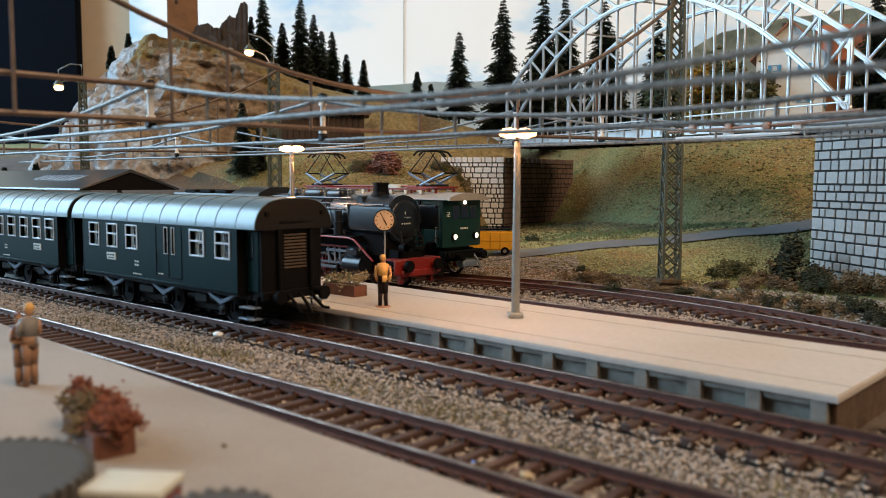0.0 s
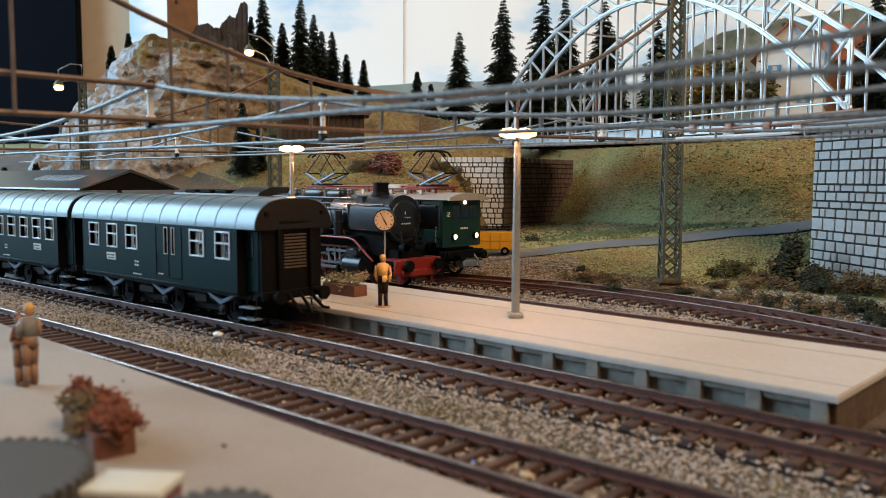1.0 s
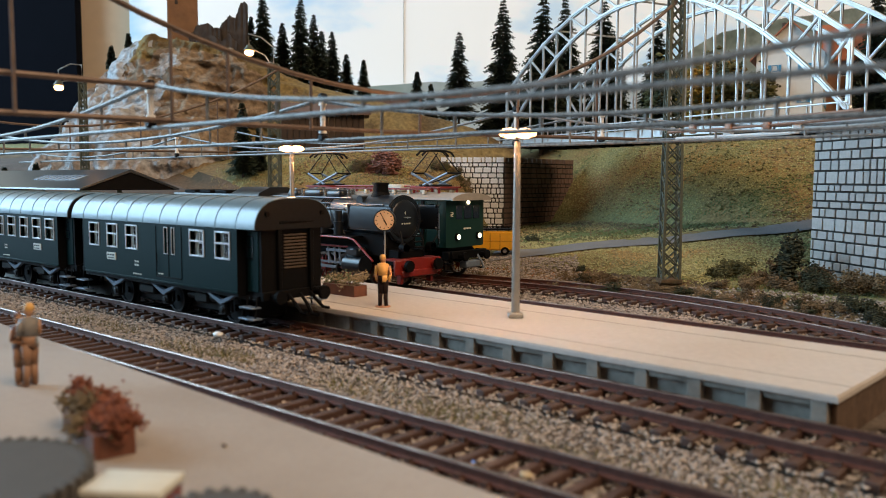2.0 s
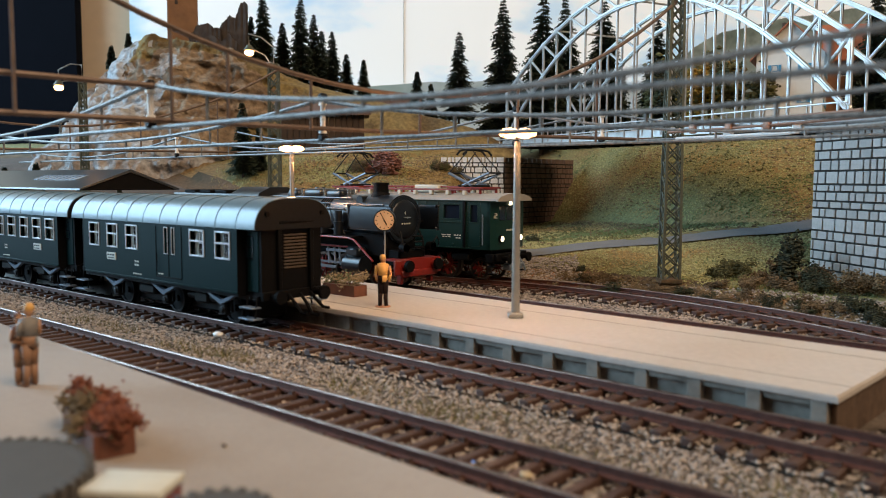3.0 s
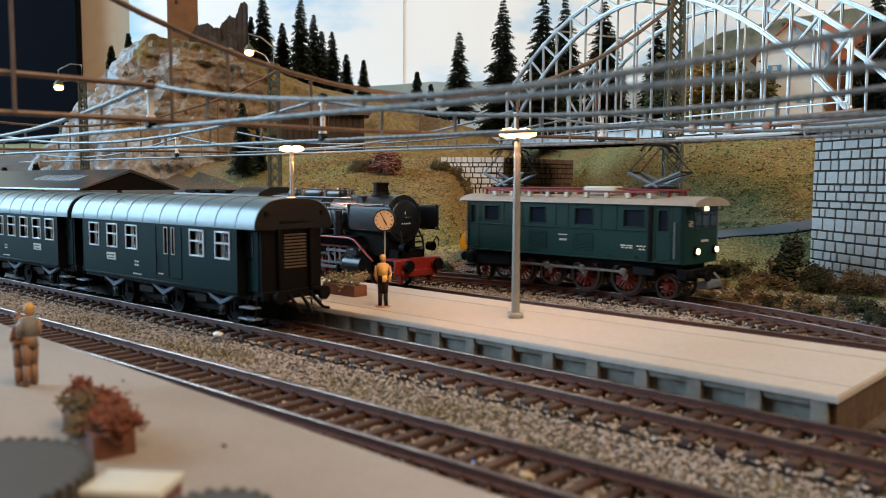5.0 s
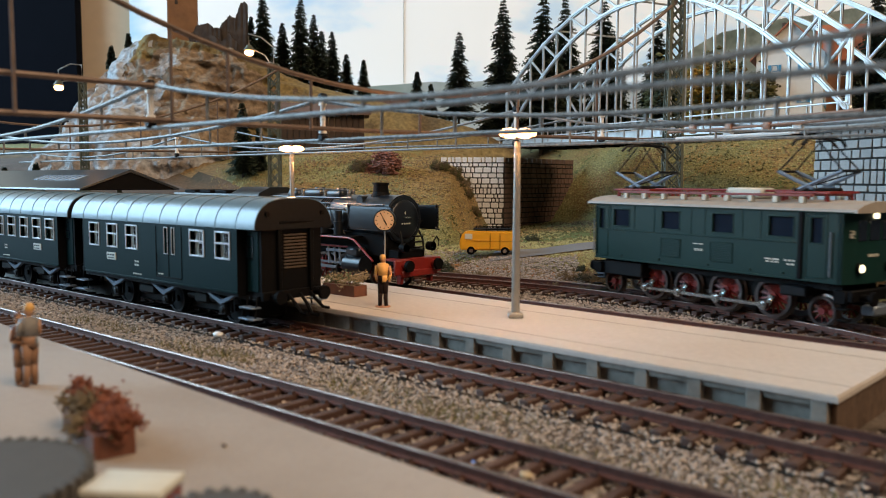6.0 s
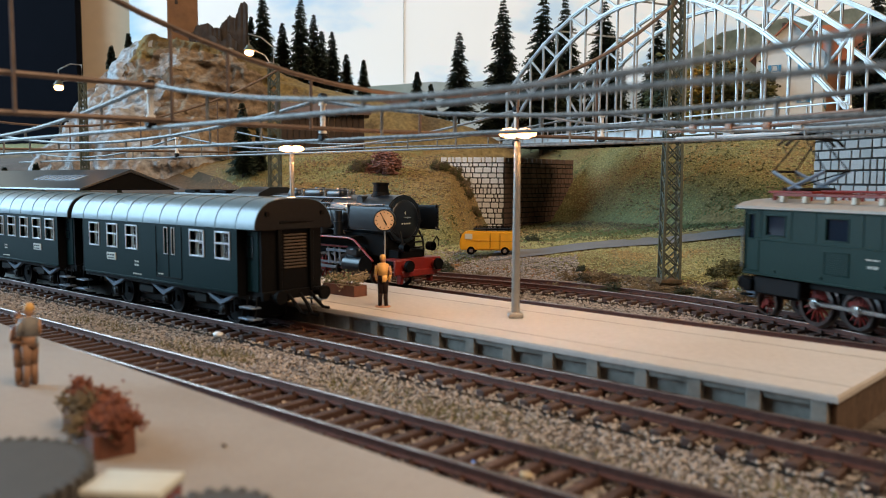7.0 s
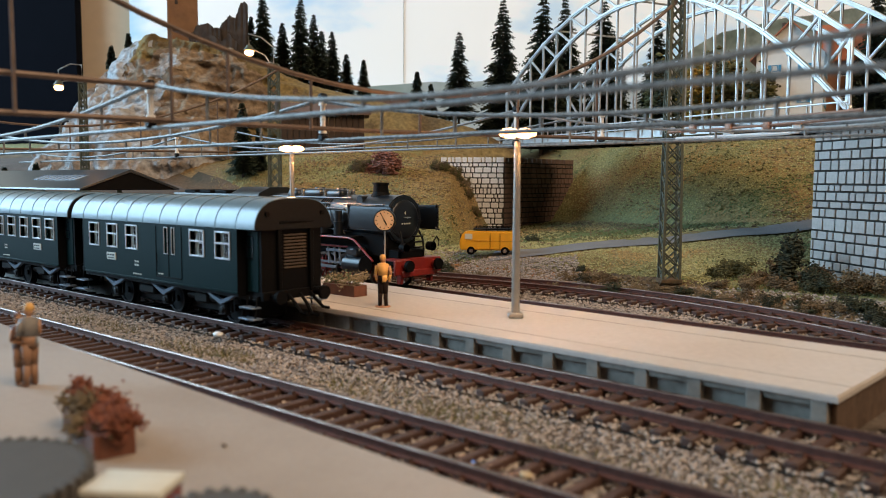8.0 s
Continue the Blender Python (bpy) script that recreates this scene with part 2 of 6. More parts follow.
def sky_material():
    m = bpy.data.materials.new("printed_sky")
    m.use_nodes = True
    nt = m.node_tree
    n, l = nt.nodes, nt.links
    b = n["Principled BSDF"]
    b.inputs["Roughness"].default_value = 0.7
    co = n.new("ShaderNodeTexCoord")
    mp = n.new("ShaderNodeMapping")
    mp.inputs["Scale"].default_value = (2.2, 2.2, 4.5)
    l.new(co.outputs["Object"], mp.inputs["Vector"])
    nz = n.new("ShaderNodeTexNoise")
    nz.inputs["Scale"].default_value, nz.inputs["Detail"].default_value = 2.2, 7
    l.new(mp.outputs["Vector"], nz.inputs["Vector"])
    rp = n.new("ShaderNodeValToRGB")
    rp.color_ramp.elements[0].position, rp.color_ramp.elements[0].color = 0.3, (0.3, 0.56, 0.8, 1)
    rp.color_ramp.elements[1].position, rp.color_ramp.elements[1].color = 0.52, (0.84, 0.85, 0.84, 1)
    # the print turns to clear blue at its left end
    sep = n.new("ShaderNodeSeparateXYZ")
    l.new(co.outputs["Object"], sep.inputs[0])
    clear = n.new("ShaderNodeMapRange")
    clear.inputs["From Min"].default_value, clear.inputs["From Max"].default_value = -0.5, -0.36
    clear.inputs["To Min"].default_value, clear.inputs["To Max"].default_value = -0.17, 0.02
    l.new(sep.outputs["X"], clear.inputs["Value"])
    add = n.new("ShaderNodeMath")
    l.new(nz.outputs["Fac"], add.inputs[0]), l.new(clear.outputs["Result"], add.inputs[1])
    l.new(add.outputs[0], rp.inputs["Fac"])
    l.new(rp.outputs["Color"], b.inputs["Base Color"])
    # weak emission stands in for room light falling on the paper
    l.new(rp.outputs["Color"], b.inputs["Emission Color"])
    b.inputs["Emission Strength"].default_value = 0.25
    return m


SKY = sky_material()
FAR_HILL = material("printed_hill", (0.5, 0.56, 0.58), 0.8, 0, 0.08, 40, second=(0.3, 0.38, 0.36), second_scale=9)
NEAR_HILL = material("printed_meadow", (0.25, 0.29, 0.26), 0.8, 0, 0.35, 90, second=(0.13, 0.17, 0.14), second_scale=16)


def build_backdrop():
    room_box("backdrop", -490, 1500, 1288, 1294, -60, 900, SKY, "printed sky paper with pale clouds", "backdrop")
    room_box("backdrop_seam", -63.1, -62.5, 1286.6, 1288, -60, 900, ROOM_WALL, "thin joint between two sheets of sky paper", "backdrop")
    for name, d, mat, q0, q1, base, amp, seed, rise in (("backdrop_far_hills", 1270, FAR_HILL, -200, 1400, 204, 30, 3.0, 0.0),
                                                  ("backdrop_meadow_hills", 1250, NEAR_HILL, 150, 1400, 70, 26, 8.0, 1.0)):
        bm = bmesh.new()
        cols = []
        for i in range(61):
            q = q0 + (q1 - q0) * i / 60
            h = base + amp * noise.noise((q / 260, seed, 0)) + amp * 0.35 * noise.noise((q / 70, seed, 2)) + rise * float(np.interp(q, (150, 260, 340, 430, 600, 1400), (0, 60, 155, 215, 240, 260)))
            cols.append([bm.verts.new(v) for v in ((q, d, -60), (q, d, h), (q, d + 5, h), (q, d + 5, -60))])
        for a, b in zip(cols, cols[1:]):
            for k in range(3):
                bm.faces.new((a[k], b[k], b[k + 1], a[k + 1]))
        ob = part(name, bm, mat)
        ob.matrix_world = pose(0, 0, 0, 0, 0, -math.degrees(YAW))
        tagged(ob, "printed hills on the backdrop paper", "backdrop", "", "structure")


# ---- terrain ----
def fbm(x, y, scale, seed=0.0):
    """Smooth noise for arrays: waves in many directions."""
    r = np.zeros_like(x)
    g = np.random.default_rng(int(seed * 10) + 5)
    for f, a in ((0.8, 0.3), (1.7, 0.2), (3.7, 0.12), (8.1, 0.07)):
        for k in range(5):
            t, p = g.uniform(0, 6.283), g.uniform(0, 6.283)
            w = f * g.uniform(0.75, 1.3) / scale
            r += a * 0.62 * np.sin((x * math.cos(t) + y * math.sin(t)) * w + p)
    return r


def ground_z(x, y):
    """Height of the land, mm."""
    x, y = np.asarray(x, float), np.asarray(y, float)
    d, q = x * NX + y * NY, x * QX + y * QY
    z = -5.2 + 0 * x
    edge = np.where(x < -222, 343 - 21 * smoothstep(-222 - x, 0, 150), 343 - 0.0016 * (np.minimum(x, -20) + 222) ** 2)
    z = z + 7.5 * smoothstep(y - edge, 16, 40)
    z = z + np.clip(d - 385, 0, 112) * (0.03 + 0.0009 * np.clip(q, 20, 260)) * smoothstep(y - edge, 24, 50)
    foot = 548 + 207 * smoothstep(q, 0, 62) - 243 * smoothstep(q + 14 * fbm(x, y, 50, 3), 64, 225)
    hill = np.clip(d - foot, 0, 400)
    top = 88 + 10 * fbm(x, y, 90)
    rise = top * (1 - np.exp(-hill * (0.6 + 0.05 * fbm(x, y, 60)) / top * 1.15))
    z = z + rise + (3.5 * fbm(x, y, 38, 2) * smoothstep(rise, 3, 20) + 1.0 * fbm(x, y, 11, 4)) * smoothstep(y - edge, 22, 80)
    return z


ROAD_LINE = [(q * QX + d * NX, q * QY + d * NY) for q, d in ((30, 488), (44, 485), (60, 482), (110, 487), (150, 488), (190, 489), (230, 494), (280, 500), (340, 512))]


def build_ground():
    xs, ys = np.arange(-1250, 460, 7.0), np.arange(-420, 1180, 7.0)
    X, Y = np.meshgrid(xs, ys, indexing="ij")
    Z = ground_z(X, Y)
    v = np.stack([X, Y, Z], -1).reshape(-1, 3)
    nx, ny = len(xs), len(ys)
    i, j = np.meshgrid(np.arange(nx - 1), np.arange(ny - 1), indexing="ij")
    a = i * ny + j
    f = np.stack([a, a + ny, a + ny + 1, a + 1], -1).reshape(-1, 4)
    ob = raw("ground", v, f, BED, "station ground with gravel bed and grassy slopes", "ground", "structure", smooth=True)
    me = ob.data
    me.materials.append(MEADOW)
    me.materials.append(EARTH)
    cx, cy = v[f].mean(1)[:, 0], v[f].mean(1)[:, 1]
    edge = np.where(cx < -222, 343 - 21 * smoothstep(-222 - cx, 0, 150), 343 - 0.0016 * (np.minimum(cx, -20) + 222) ** 2)
    wob = 6 * fbm(cx, cy, 15, 5)
    idx = np.where(cy - edge + wob > 34, 1, np.where(cy - edge > 15, 2, 0))
    me.polygons.foreach_set("material_index", idx.astype(np.int32))
    # the road lies on the land as a thin sheet
    bm = bmesh.new()
    pts = []
    for k in range(len(ROAD_LINE) - 1):
        for t in np.linspace(0, 1, 8, endpoint=False):
            pts.append(Vector(ROAD_LINE[k]).lerp(Vector(ROAD_LINE[k + 1]), t))
    rows = []
    for k, p in enumerate(pts):
        t = (pts[min(k + 2, len(pts) - 1)] - pts[max(k - 2, 0)]).normalized()
        nrm = Vector((-t.y, t.x))
        rows.append([p + nrm * w for w in (-12, -6, 0, 6, 12)])
    vs = [[bm.verts.new((p.x, p.y, float(ground_z(p.x, p.y)) * 0.7 + 0.3 * float(ground_z(rows[k][2].x, rows[k][2].y)) + 0.45)) for p in r] for k, r in enumerate(rows)]
    for a, b in zip(vs, vs[1:]):
        for k in range(4):
            bm.faces.new((a[k], a[k + 1], b[k + 1], b[k]))
    bmesh.ops.recalc_face_normals(bm, faces=bm.faces)
    ob = part("road", bm, ROAD, smooth=True)
    tagged(ob, "narrow grey asphalt country road up the slope", "road", "", "structure")


# ---- tracks ----
RAIL_PROFILE = [(-1.1, -2.6), (1.1, -2.6), (1.1, -2.2), (0.35, -1.9), (0.35, -0.8), (0.55, -0.6), (0.55, -0.3), (0.42, -0.1), (0.2, -0.01), (-0.2, -0.01), (-0.42, -0.1), (-0.55, -0.3), (-0.55, -0.6), (-0.35, -0.8), (-0.35, -1.9), (-1.1, -2.2)]


def build_track(name, fy, x0, x1, label, pitch=7.3, lift=0.0):
    root = thing(name, label, "railway track", kind="structure")
    xs = np.linspace(x0, x1, 90)
    for side in (-8.6, 8.6):
        bm = bmesh.new()
        rings = []
        for x in xs:
            g = (fy(x + 1) - fy(x - 1)) / 2
            nrm = Vector((-g, 1)).normalized()
            c = Vector((x, fy(x))) + nrm * side
            rings.append([bm.verts.new((c.x + nrm.x * a, c.y + nrm.y * a, z + lift)) for a, z in RAIL_PROFILE])
        n = len(RAIL_PROFILE)
        for a, b in zip(rings, rings[1:]):
            for k in range(n):
                f = bm.faces.new((a[k], b[k], b[(k + 1) % n], a[(k + 1) % n]))
                f.material_index = 0 if 6 <= k <= 10 else 1
        bmesh.ops.recalc_face_normals(bm, faces=bm.faces)
        part("rail", bm, [RAIL, RAIL_SIDE], root)
    bm = bmesh.new()
    box(bm, (0, 0, -3.5), (2.9 if pitch > 7 else 2.3, 30, 2.0), 0.25)
    for y in (-8.6, 8.6):
        for o in (-1.7, 1.7):
            box(bm, (0, y + o, -2.1), (1.5, 1.0, 0.9))
    first = part("sleeper", bm, SLEEPER, root)
    length, x = 0.0, x0 + 2
    k = 0
    while x < x1:
        g = (fy(x + 1) - fy(x - 1)) / 2
        ob = first if k == 0 else new("sleeper", first.data)
        ob.parent = root
        ob.matrix_basis = pose(x * MM, fy(x) * MM, (lift + rng.uniform(-0.12, 0.12)) * MM, 0, 0, math.degrees(math.atan(g)) + rng.uniform(-0.8, 0.8))
        x += pitch / math.sqrt(1 + g * g)
        k += 1
    return root


def build_ballast():
    n = 96000
    x = rng.uniform(-520, 60, n)
    y = rng.uniform(92, 200, n)
    far = rng.random(n) < 0.42
    y = np.where(far, rng.uniform(248, 372, n), y)
    near = np.hypot(x, y) > 70
    x, y = x[near], y[near]
    dip = rng.random(len(x))
    z = ground_z(x, y) + 0.1 + dip * 0.7
    for fy in (y_track_a, y_track_b, y_track_c, y_track_d):
        cy = np.array([fy(v) for v in x])
        off = np.abs(y - cy)
        z = np.where(off < 16, -4.3 + 0.8 * dip, z)
    size = rng.uniform(0.26, 0.7, len(x)) * np.where(y > 240, 1.2, 1.0)
    pebbles("ballast", np.stack([x, y, z], -1), size, STONE, "loose grey-brown ballast stones between the tracks", "gravel")
    n = 11000
    d, q = rng.uniform(416, 482, n), rng.uniform(-30, 76, n)
    x, y = q * QX + d * NX, q * QY + d * NY
    ok = (np.array([yy - y_track_d(xx) for xx, yy in zip(x, y)]) > 18) & (d + 0.35 * q + 8 * fbm(x, y, 20, 2) < 492)
    x, y = x[ok], y[ok]
    pebbles("coarse_ballast", np.stack([x, y, ground_z(x, y) + rng.uniform(0.3, 1.2, len(x))], -1), rng.uniform(0.4, 0.9, len(x)), STONE, "coarse grey ballast beside the road", "gravel")
    n = 2600
    cx, cy = rng.uniform(-330, -20, 16), rng.uniform(136, 151, 16)
    k = rng.integers(0, 16, n)
    x, y = cx[k] + rng.normal(0, 9, n), cy[k] + rng.normal(0, 3.2, n)
    at = np.stack([x, y, ground_z(x, y) + 0.2], -1)
    blades("dry_grass", at, rng.uniform(0.8, 2.4, n), material("dry_grass", (0.17, 0.15, 0.06), 0.9, 0, 0.2, 500, random_var=0.5), "tufts of dry yellow-green grass in the ballast", "grass", 0.6, 0.16)


# ---- platforms ----
def build_platforms():
    top = 6.0
    root = thing("platform", "island platform with pale top and grey panelled edge wall", "platform", kind="structure")
    front = [(-620, 152), (-420, 162), (-300, 178.5), (-240, 183), (-190, 184.3), (-56, 184.5)]
    back = [(-56, 243.5), (-250, 243), (-400, 242), (-620, 240)]
    bm = bmesh.new()
    solid(bm, front + back, top - 1.6, top)
    bmesh.ops.bevel(bm, geom=[e for e in bm.edges if all(v.co.z > top - 0.1 for v in e.verts)], offset=0.35, segments=2, affect="EDGES")
    part("slab", bm, PLATFORM, root)
    bm = bmesh.new()
    inset = [(x, y + 2.5) for x, y in front[:-1]] + [(-57.5, 187.0), (-57.5, 241.5)] + [(x, y - 1.5) for x, y in back[1:]]
    solid(bm, inset, -6, top - 1.6)
    part("wall", bm, EDGE, root)
    bm = bmesh.new()
    box(bm, (-57.3, 214, -0.8), (1.6, 55, 10.2), 0.3)
    part("end_board", bm, BARK, root, "dark brown end board")
    for y0, y1 in ((196, 195.4), (231, 231.6)):
        bm = bmesh.new()
        tube(bm, [(-300, y0 - 3, 6.0), (-56.5, y1, 6.0)], 0.11, 4)
        part("seam", bm, EDGE, root)
    # a rib, a top rail and a panel for every bay of the edge wall
    bay = 14.7
    for k in range(13):
        x = -60 - bay * k
        bm = bmesh.new()
        box(bm, (x, 186.0, -0.8), (3.6, 2.4, 10.4), 0.2)
        part("rib", bm, EDGE, root)
        bm = bmesh.new()
        box(bm, (x - bay / 2, 186.3, 3.5), (bay - 3.4, 1.9, 1.6), 0.15)
        part("rail", bm, EDGE, root)
    fr = thing("platform_front", "pale platform with its blotchy top darkened for shade", "platform", kind="structure")
    bm = bmesh.new()
    solid(bm, [(-700, 88.5), (-235, 89.8), (-77, 90.2), (60, 90.5), (60, -160), (-700, -160)], -6, top)
    part("slab", bm, PLATFORM_SHADED, fr)


# ---- bridge and abutments ----
def blocks(bm_parent, origin, along, widths, width, courses, seed, name, mat, lean=0.0):
    """Rows of stone blocks on a wall face, each a piece of its own."""
    r = random.Random(seed)
    along = Vector(along).normalized()
    out = Vector((along.y, -along.x, 0))
    z = 0.0
    for h in courses:
        x = -r.random() * 4
        while x < width:
            w = r.choice(widths)
            a, b = max(x, 0), min(x + w, width)
            x += w
            if b - a < 2.0:
                continue
            bm = bmesh.new()
            box(bm, ((b - a) / 2, 0, h / 2), (b - a - 1.0, 1.4, h - 0.95), 0.2)
            ob = part("block", bm, mat, bm_parent)
            p = Vector(origin) + along * a + Vector((0, 0, z)) + out * (0.1 + r.uniform(-0.12, 0.12) - lean * z)
            ob.matrix_basis = Matrix.Translation(p * MM) @ Matrix.Rotation(math.atan2(along.y, along.x), 4, "Z")
        z += h


def build_abutments():
    # the near one: its face looks at the station, its left edge under the bridge end
    root = thing("abutment", "bridge abutment of pale grey stone blocks with dark joints", "bridge abutment", kind="structure")
    a = Vector((-146.4, 428.9))
    dirn = Vector((0.80, -0.60))
    back = Vector((0.60, 0.80))
    pts = [a, a + dirn * 190, a + dirn * 190 + back * 110, a + back * 110]
    bm = bmesh.new()
    solid(bm, [(p.x, p.y) for p in pts], -6, 78)
    part("core", bm, JOINT, root)
    r = random.Random(3)
    cs = []
    while sum(cs) < 77:
        cs.append(r.choice((3.6, 4.6, 5.4, 6.6, 4.6)))
    blocks(root, (a.x, a.y, 0), (dirn.x, dirn.y, 0), (4.5, 6.0, 8.0, 9.5), 105, cs, 5, "block", BRICK)
    bm = bmesh.new()
    o = a - back * 2 - dirn * 1
    c = a + dirn * 95 + back * 50
    box(bm, (c.x, c.y, 80), (194, 116, 4), 0.6, math.degrees(math.atan2(dirn.y, dirn.x)))
    part("coping", bm, BRICK, root)
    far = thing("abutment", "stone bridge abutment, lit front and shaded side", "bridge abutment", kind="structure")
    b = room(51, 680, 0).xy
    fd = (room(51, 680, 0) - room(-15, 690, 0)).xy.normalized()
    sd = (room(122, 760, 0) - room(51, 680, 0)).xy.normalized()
    w = 54
    p0 = b - fd * w
    pts = [p0, b, b + sd * 105, p0 + sd * 105]
    bm = bmesh.new()
    solid(bm, [(p.x, p.y) for p in pts], -6, 68)
    part("core", bm, JOINT, far)
    cs = []
    while sum(cs) < 66:
        cs.append(r.choice((3.4, 4.2, 5.0)))
    # same masonry: front blocks coloured as lit, side blocks dark for shade
    blocks(far, (p0.x, p0.y, 2), (fd.x, fd.y, 0), (3.2, 4.6, 6.0, 7.0), w, cs, 9, "block", LIT_BLOCK)
    blocks(far, (b.x, b.y, 2), (sd.x, sd.y, 0), (5.0, 7.0, 9.0), 105, cs, 11, "block", material("abutment_shaded", (0.16, 0.1, 0.075), 0.85, 0, 0.2, 400, 0.2, random_var=0.25))


def build_bridge():
    root = thing("arch_bridge", "silver steel lattice arch railway bridge", "bridge", kind="")
    A, B = room(53, 684.2, 0), room(197.2, 400, 0)
    ax = (B - A).normalized()
    side = Vector((-ax.y, ax.x, 0))
    turn = math.degrees(math.atan2(ax.y, ax.x))
    L = (B - A).length
    n = 18

    def P(u, off, z):
        v = A + ax * (u * L) + side * off
        return Vector((v.x, v.y, z))

    def flat_bar(name, a, b, w, t):
        """A rolled bar with a raised web, seen from the side as a band w high."""
        a, b = Vector(a), Vector(b)
        bm = bmesh.new()
        box(bm, (0, 0, 0), (w, t, (b - a).length), 0.18)
        box(bm, (0, 0, 0), (w * 0.35, t * 1.5, (b - a).length), 0.1)
        z = (b - a).normalized()
        y = side - z * side.dot(z)
        y.normalize()
        x = y.cross(z)
        m = Matrix((x, y, z)).transposed().to_4x4()
        bmesh.ops.transform(bm, matrix=Matrix.Translation((a + b) / 2) @ m, verts=bm.verts)
        return part(name, bm, BRIDGE, root)

    def arch(u, low):
        hump = 1 - (2 * u - 1) ** 2
        return 88 + 82 * hump if low else 124 + 59 * hump
    for off in (0, 62):
        us = [i / n for i in range(n + 1)]
        low = [P(u, off, arch(u, True)) for u in us]
        upp = [P(u, off, arch(u, False)) for u in us]
        for i in range(n):
            flat_bar("lower_chord", low[i], low[i + 1], 2.7, 2.2)
            flat_bar("upper_chord", upp[i], upp[i + 1], 2.7, 2.2)
            # diagonals lean towards the middle of the span
            a, b = (upp[i], low[i + 1]) if i < n // 2 else (low[i], upp[i + 1])
            flat_bar("diagonal", a, b, 1.6, 1.3)
        for i in range(n + 1):
            flat_bar("post", low[i], upp[i], 1.7 if 0 < i < n else 3.0, 1.4)
            if 1 < i < n - 1:
                flat_bar("hanger", P(us[i], off, 84), low[i], 1.45, 1.2)
            for c in (low[i], upp[i]):
                bm = bmesh.new()
                box(bm, c, (4.4, 2.6, 4.4), 0.9, turn)
                part("gusset", bm, BRIDGE, root)
    for i in (4, 7, 11, 14):
        flat_bar("wind_brace", P(i / n, 0, arch(i / n, False)), P(i / n, 62, arch(i / n, False)), 1.5, 1.2)
    for off in (0, 62):
        bm = bmesh.new()
        c = (P(0, off, 83.4) + P(1, off, 83.4)) / 2
        box(bm, c, (L + 10, 2.6, 5.2), 0.4, turn)
        part("girder", bm, BRIDGE, root)
    bm = bmesh.new()
    box(bm, (P(0, 31, 82.5) + P(1, 31, 82.5)) / 2, (L + 10, 58, 2.4), 0, turn)
    part("deck", bm, BLACK, root, "dark deck underside")
    for k in range(n + 1):
        bm = bmesh.new()
        box(bm, P(k / n, 31, 80.6), (2, 60, 2.0), 0, turn)
        part("cross_beam", bm, BLACK, root)
    for off, s in ((-7, 1), (69, -1)):
        bm = bmesh.new()
        box(bm, (P(0, off + 3 * s, 80.6) + P(1, off + 3 * s, 80.6)) / 2, (L + 10, 8, 1.2), 0.1, turn)
        part("walkway", bm, BRIDGE, root)
        for z in (86.5, 91):
            bm = bmesh.new()
            rod(bm, P(-0.015, off, z), P(1.015, off, z), 0.5, seg=6)
            part("handrail", bm, BRIDGE, root)
        for k in range(n + 1):
            bm = bmesh.new()
            rod(bm, P(k / n, off, 80.8), P(k / n, off, 91.2), 0.5, seg=6)
            part("railing_post", bm, BRIDGE, root)


# ---- rolling stock ----
def panel(bm, x0, x1, z0, z1, y, holes, depth):
    """A flat side in the x, z plane at y, with holes whose reveals go in by depth (signed)."""
    xs = sorted({x0, x1, *[h[0] for h in holes], *[h[1] for h in holes]})
    zs = sorted({z0, z1, *[h[2] for h in holes], *[h[3] for h in holes]})
    for a, b in zip(xs, xs[1:]):
        for c, d in zip(zs, zs[1:]):
            mx, mz = (a + b) / 2, (c + d) / 2
            if any(h[0] < mx < h[1] and h[2] < mz < h[3] for h in holes):
                continue
            bm.faces.new([bm.verts.new(v) for v in ((a, y, c), (b, y, c), (b, y, d), (a, y, d))])
    for a, b, c, d in holes:
        k = y + depth
        for p, q in (((a, c), (b, c)), ((b, c), (b, d)), ((b, d), (a, d)), ((a, d), (a, c))):
            bm.faces.new([bm.verts.new(v) for v in ((p[0], y, p[1]), (q[0], y, q[1]), (q[0], k, q[1]), (p[0], k, p[1]))])
    bmesh.ops.remove_doubles(bm, verts=bm.verts, dist=0.001)
    return bm


def window_ring(bm, x0, x1, z0, z1, y, w=0.7, t=0.5, bar=None):
    for c, s in ((((x0 + x1) / 2, y, z0 + w / 2), (x1 - x0, t, w)), (((x0 + x1) / 2, y, z1 - w / 2), (x1 - x0, t, w)),
                 ((x0 + w / 2, y, (z0 + z1) / 2), (w, t, z1 - z0)), ((x1 - w / 2, y, (z0 + z1) / 2), (w, t, z1 - z0))):
        box(bm, c, s, 0.12)
    if bar:
        box(bm, ((x0 + x1) / 2, y, bar), (x1 - x0 - w, t, w), 0.1)
    return bm


def bars(parent, name, x0, x1, z, y, h, n, mat, seed=1, side="y"):
    """Unreadable small writing: plain dashes."""
    r = random.Random(seed)
    bm = bmesh.new()
    x = x0
    for k in range(n):
        w = (x1 - x0) / n
        box(bm, (x + w * 0.4, y, z), (w * r.uniform(0.5, 0.85), 0.12, h))
        x += w
    return part(name, bm, mat, parent)


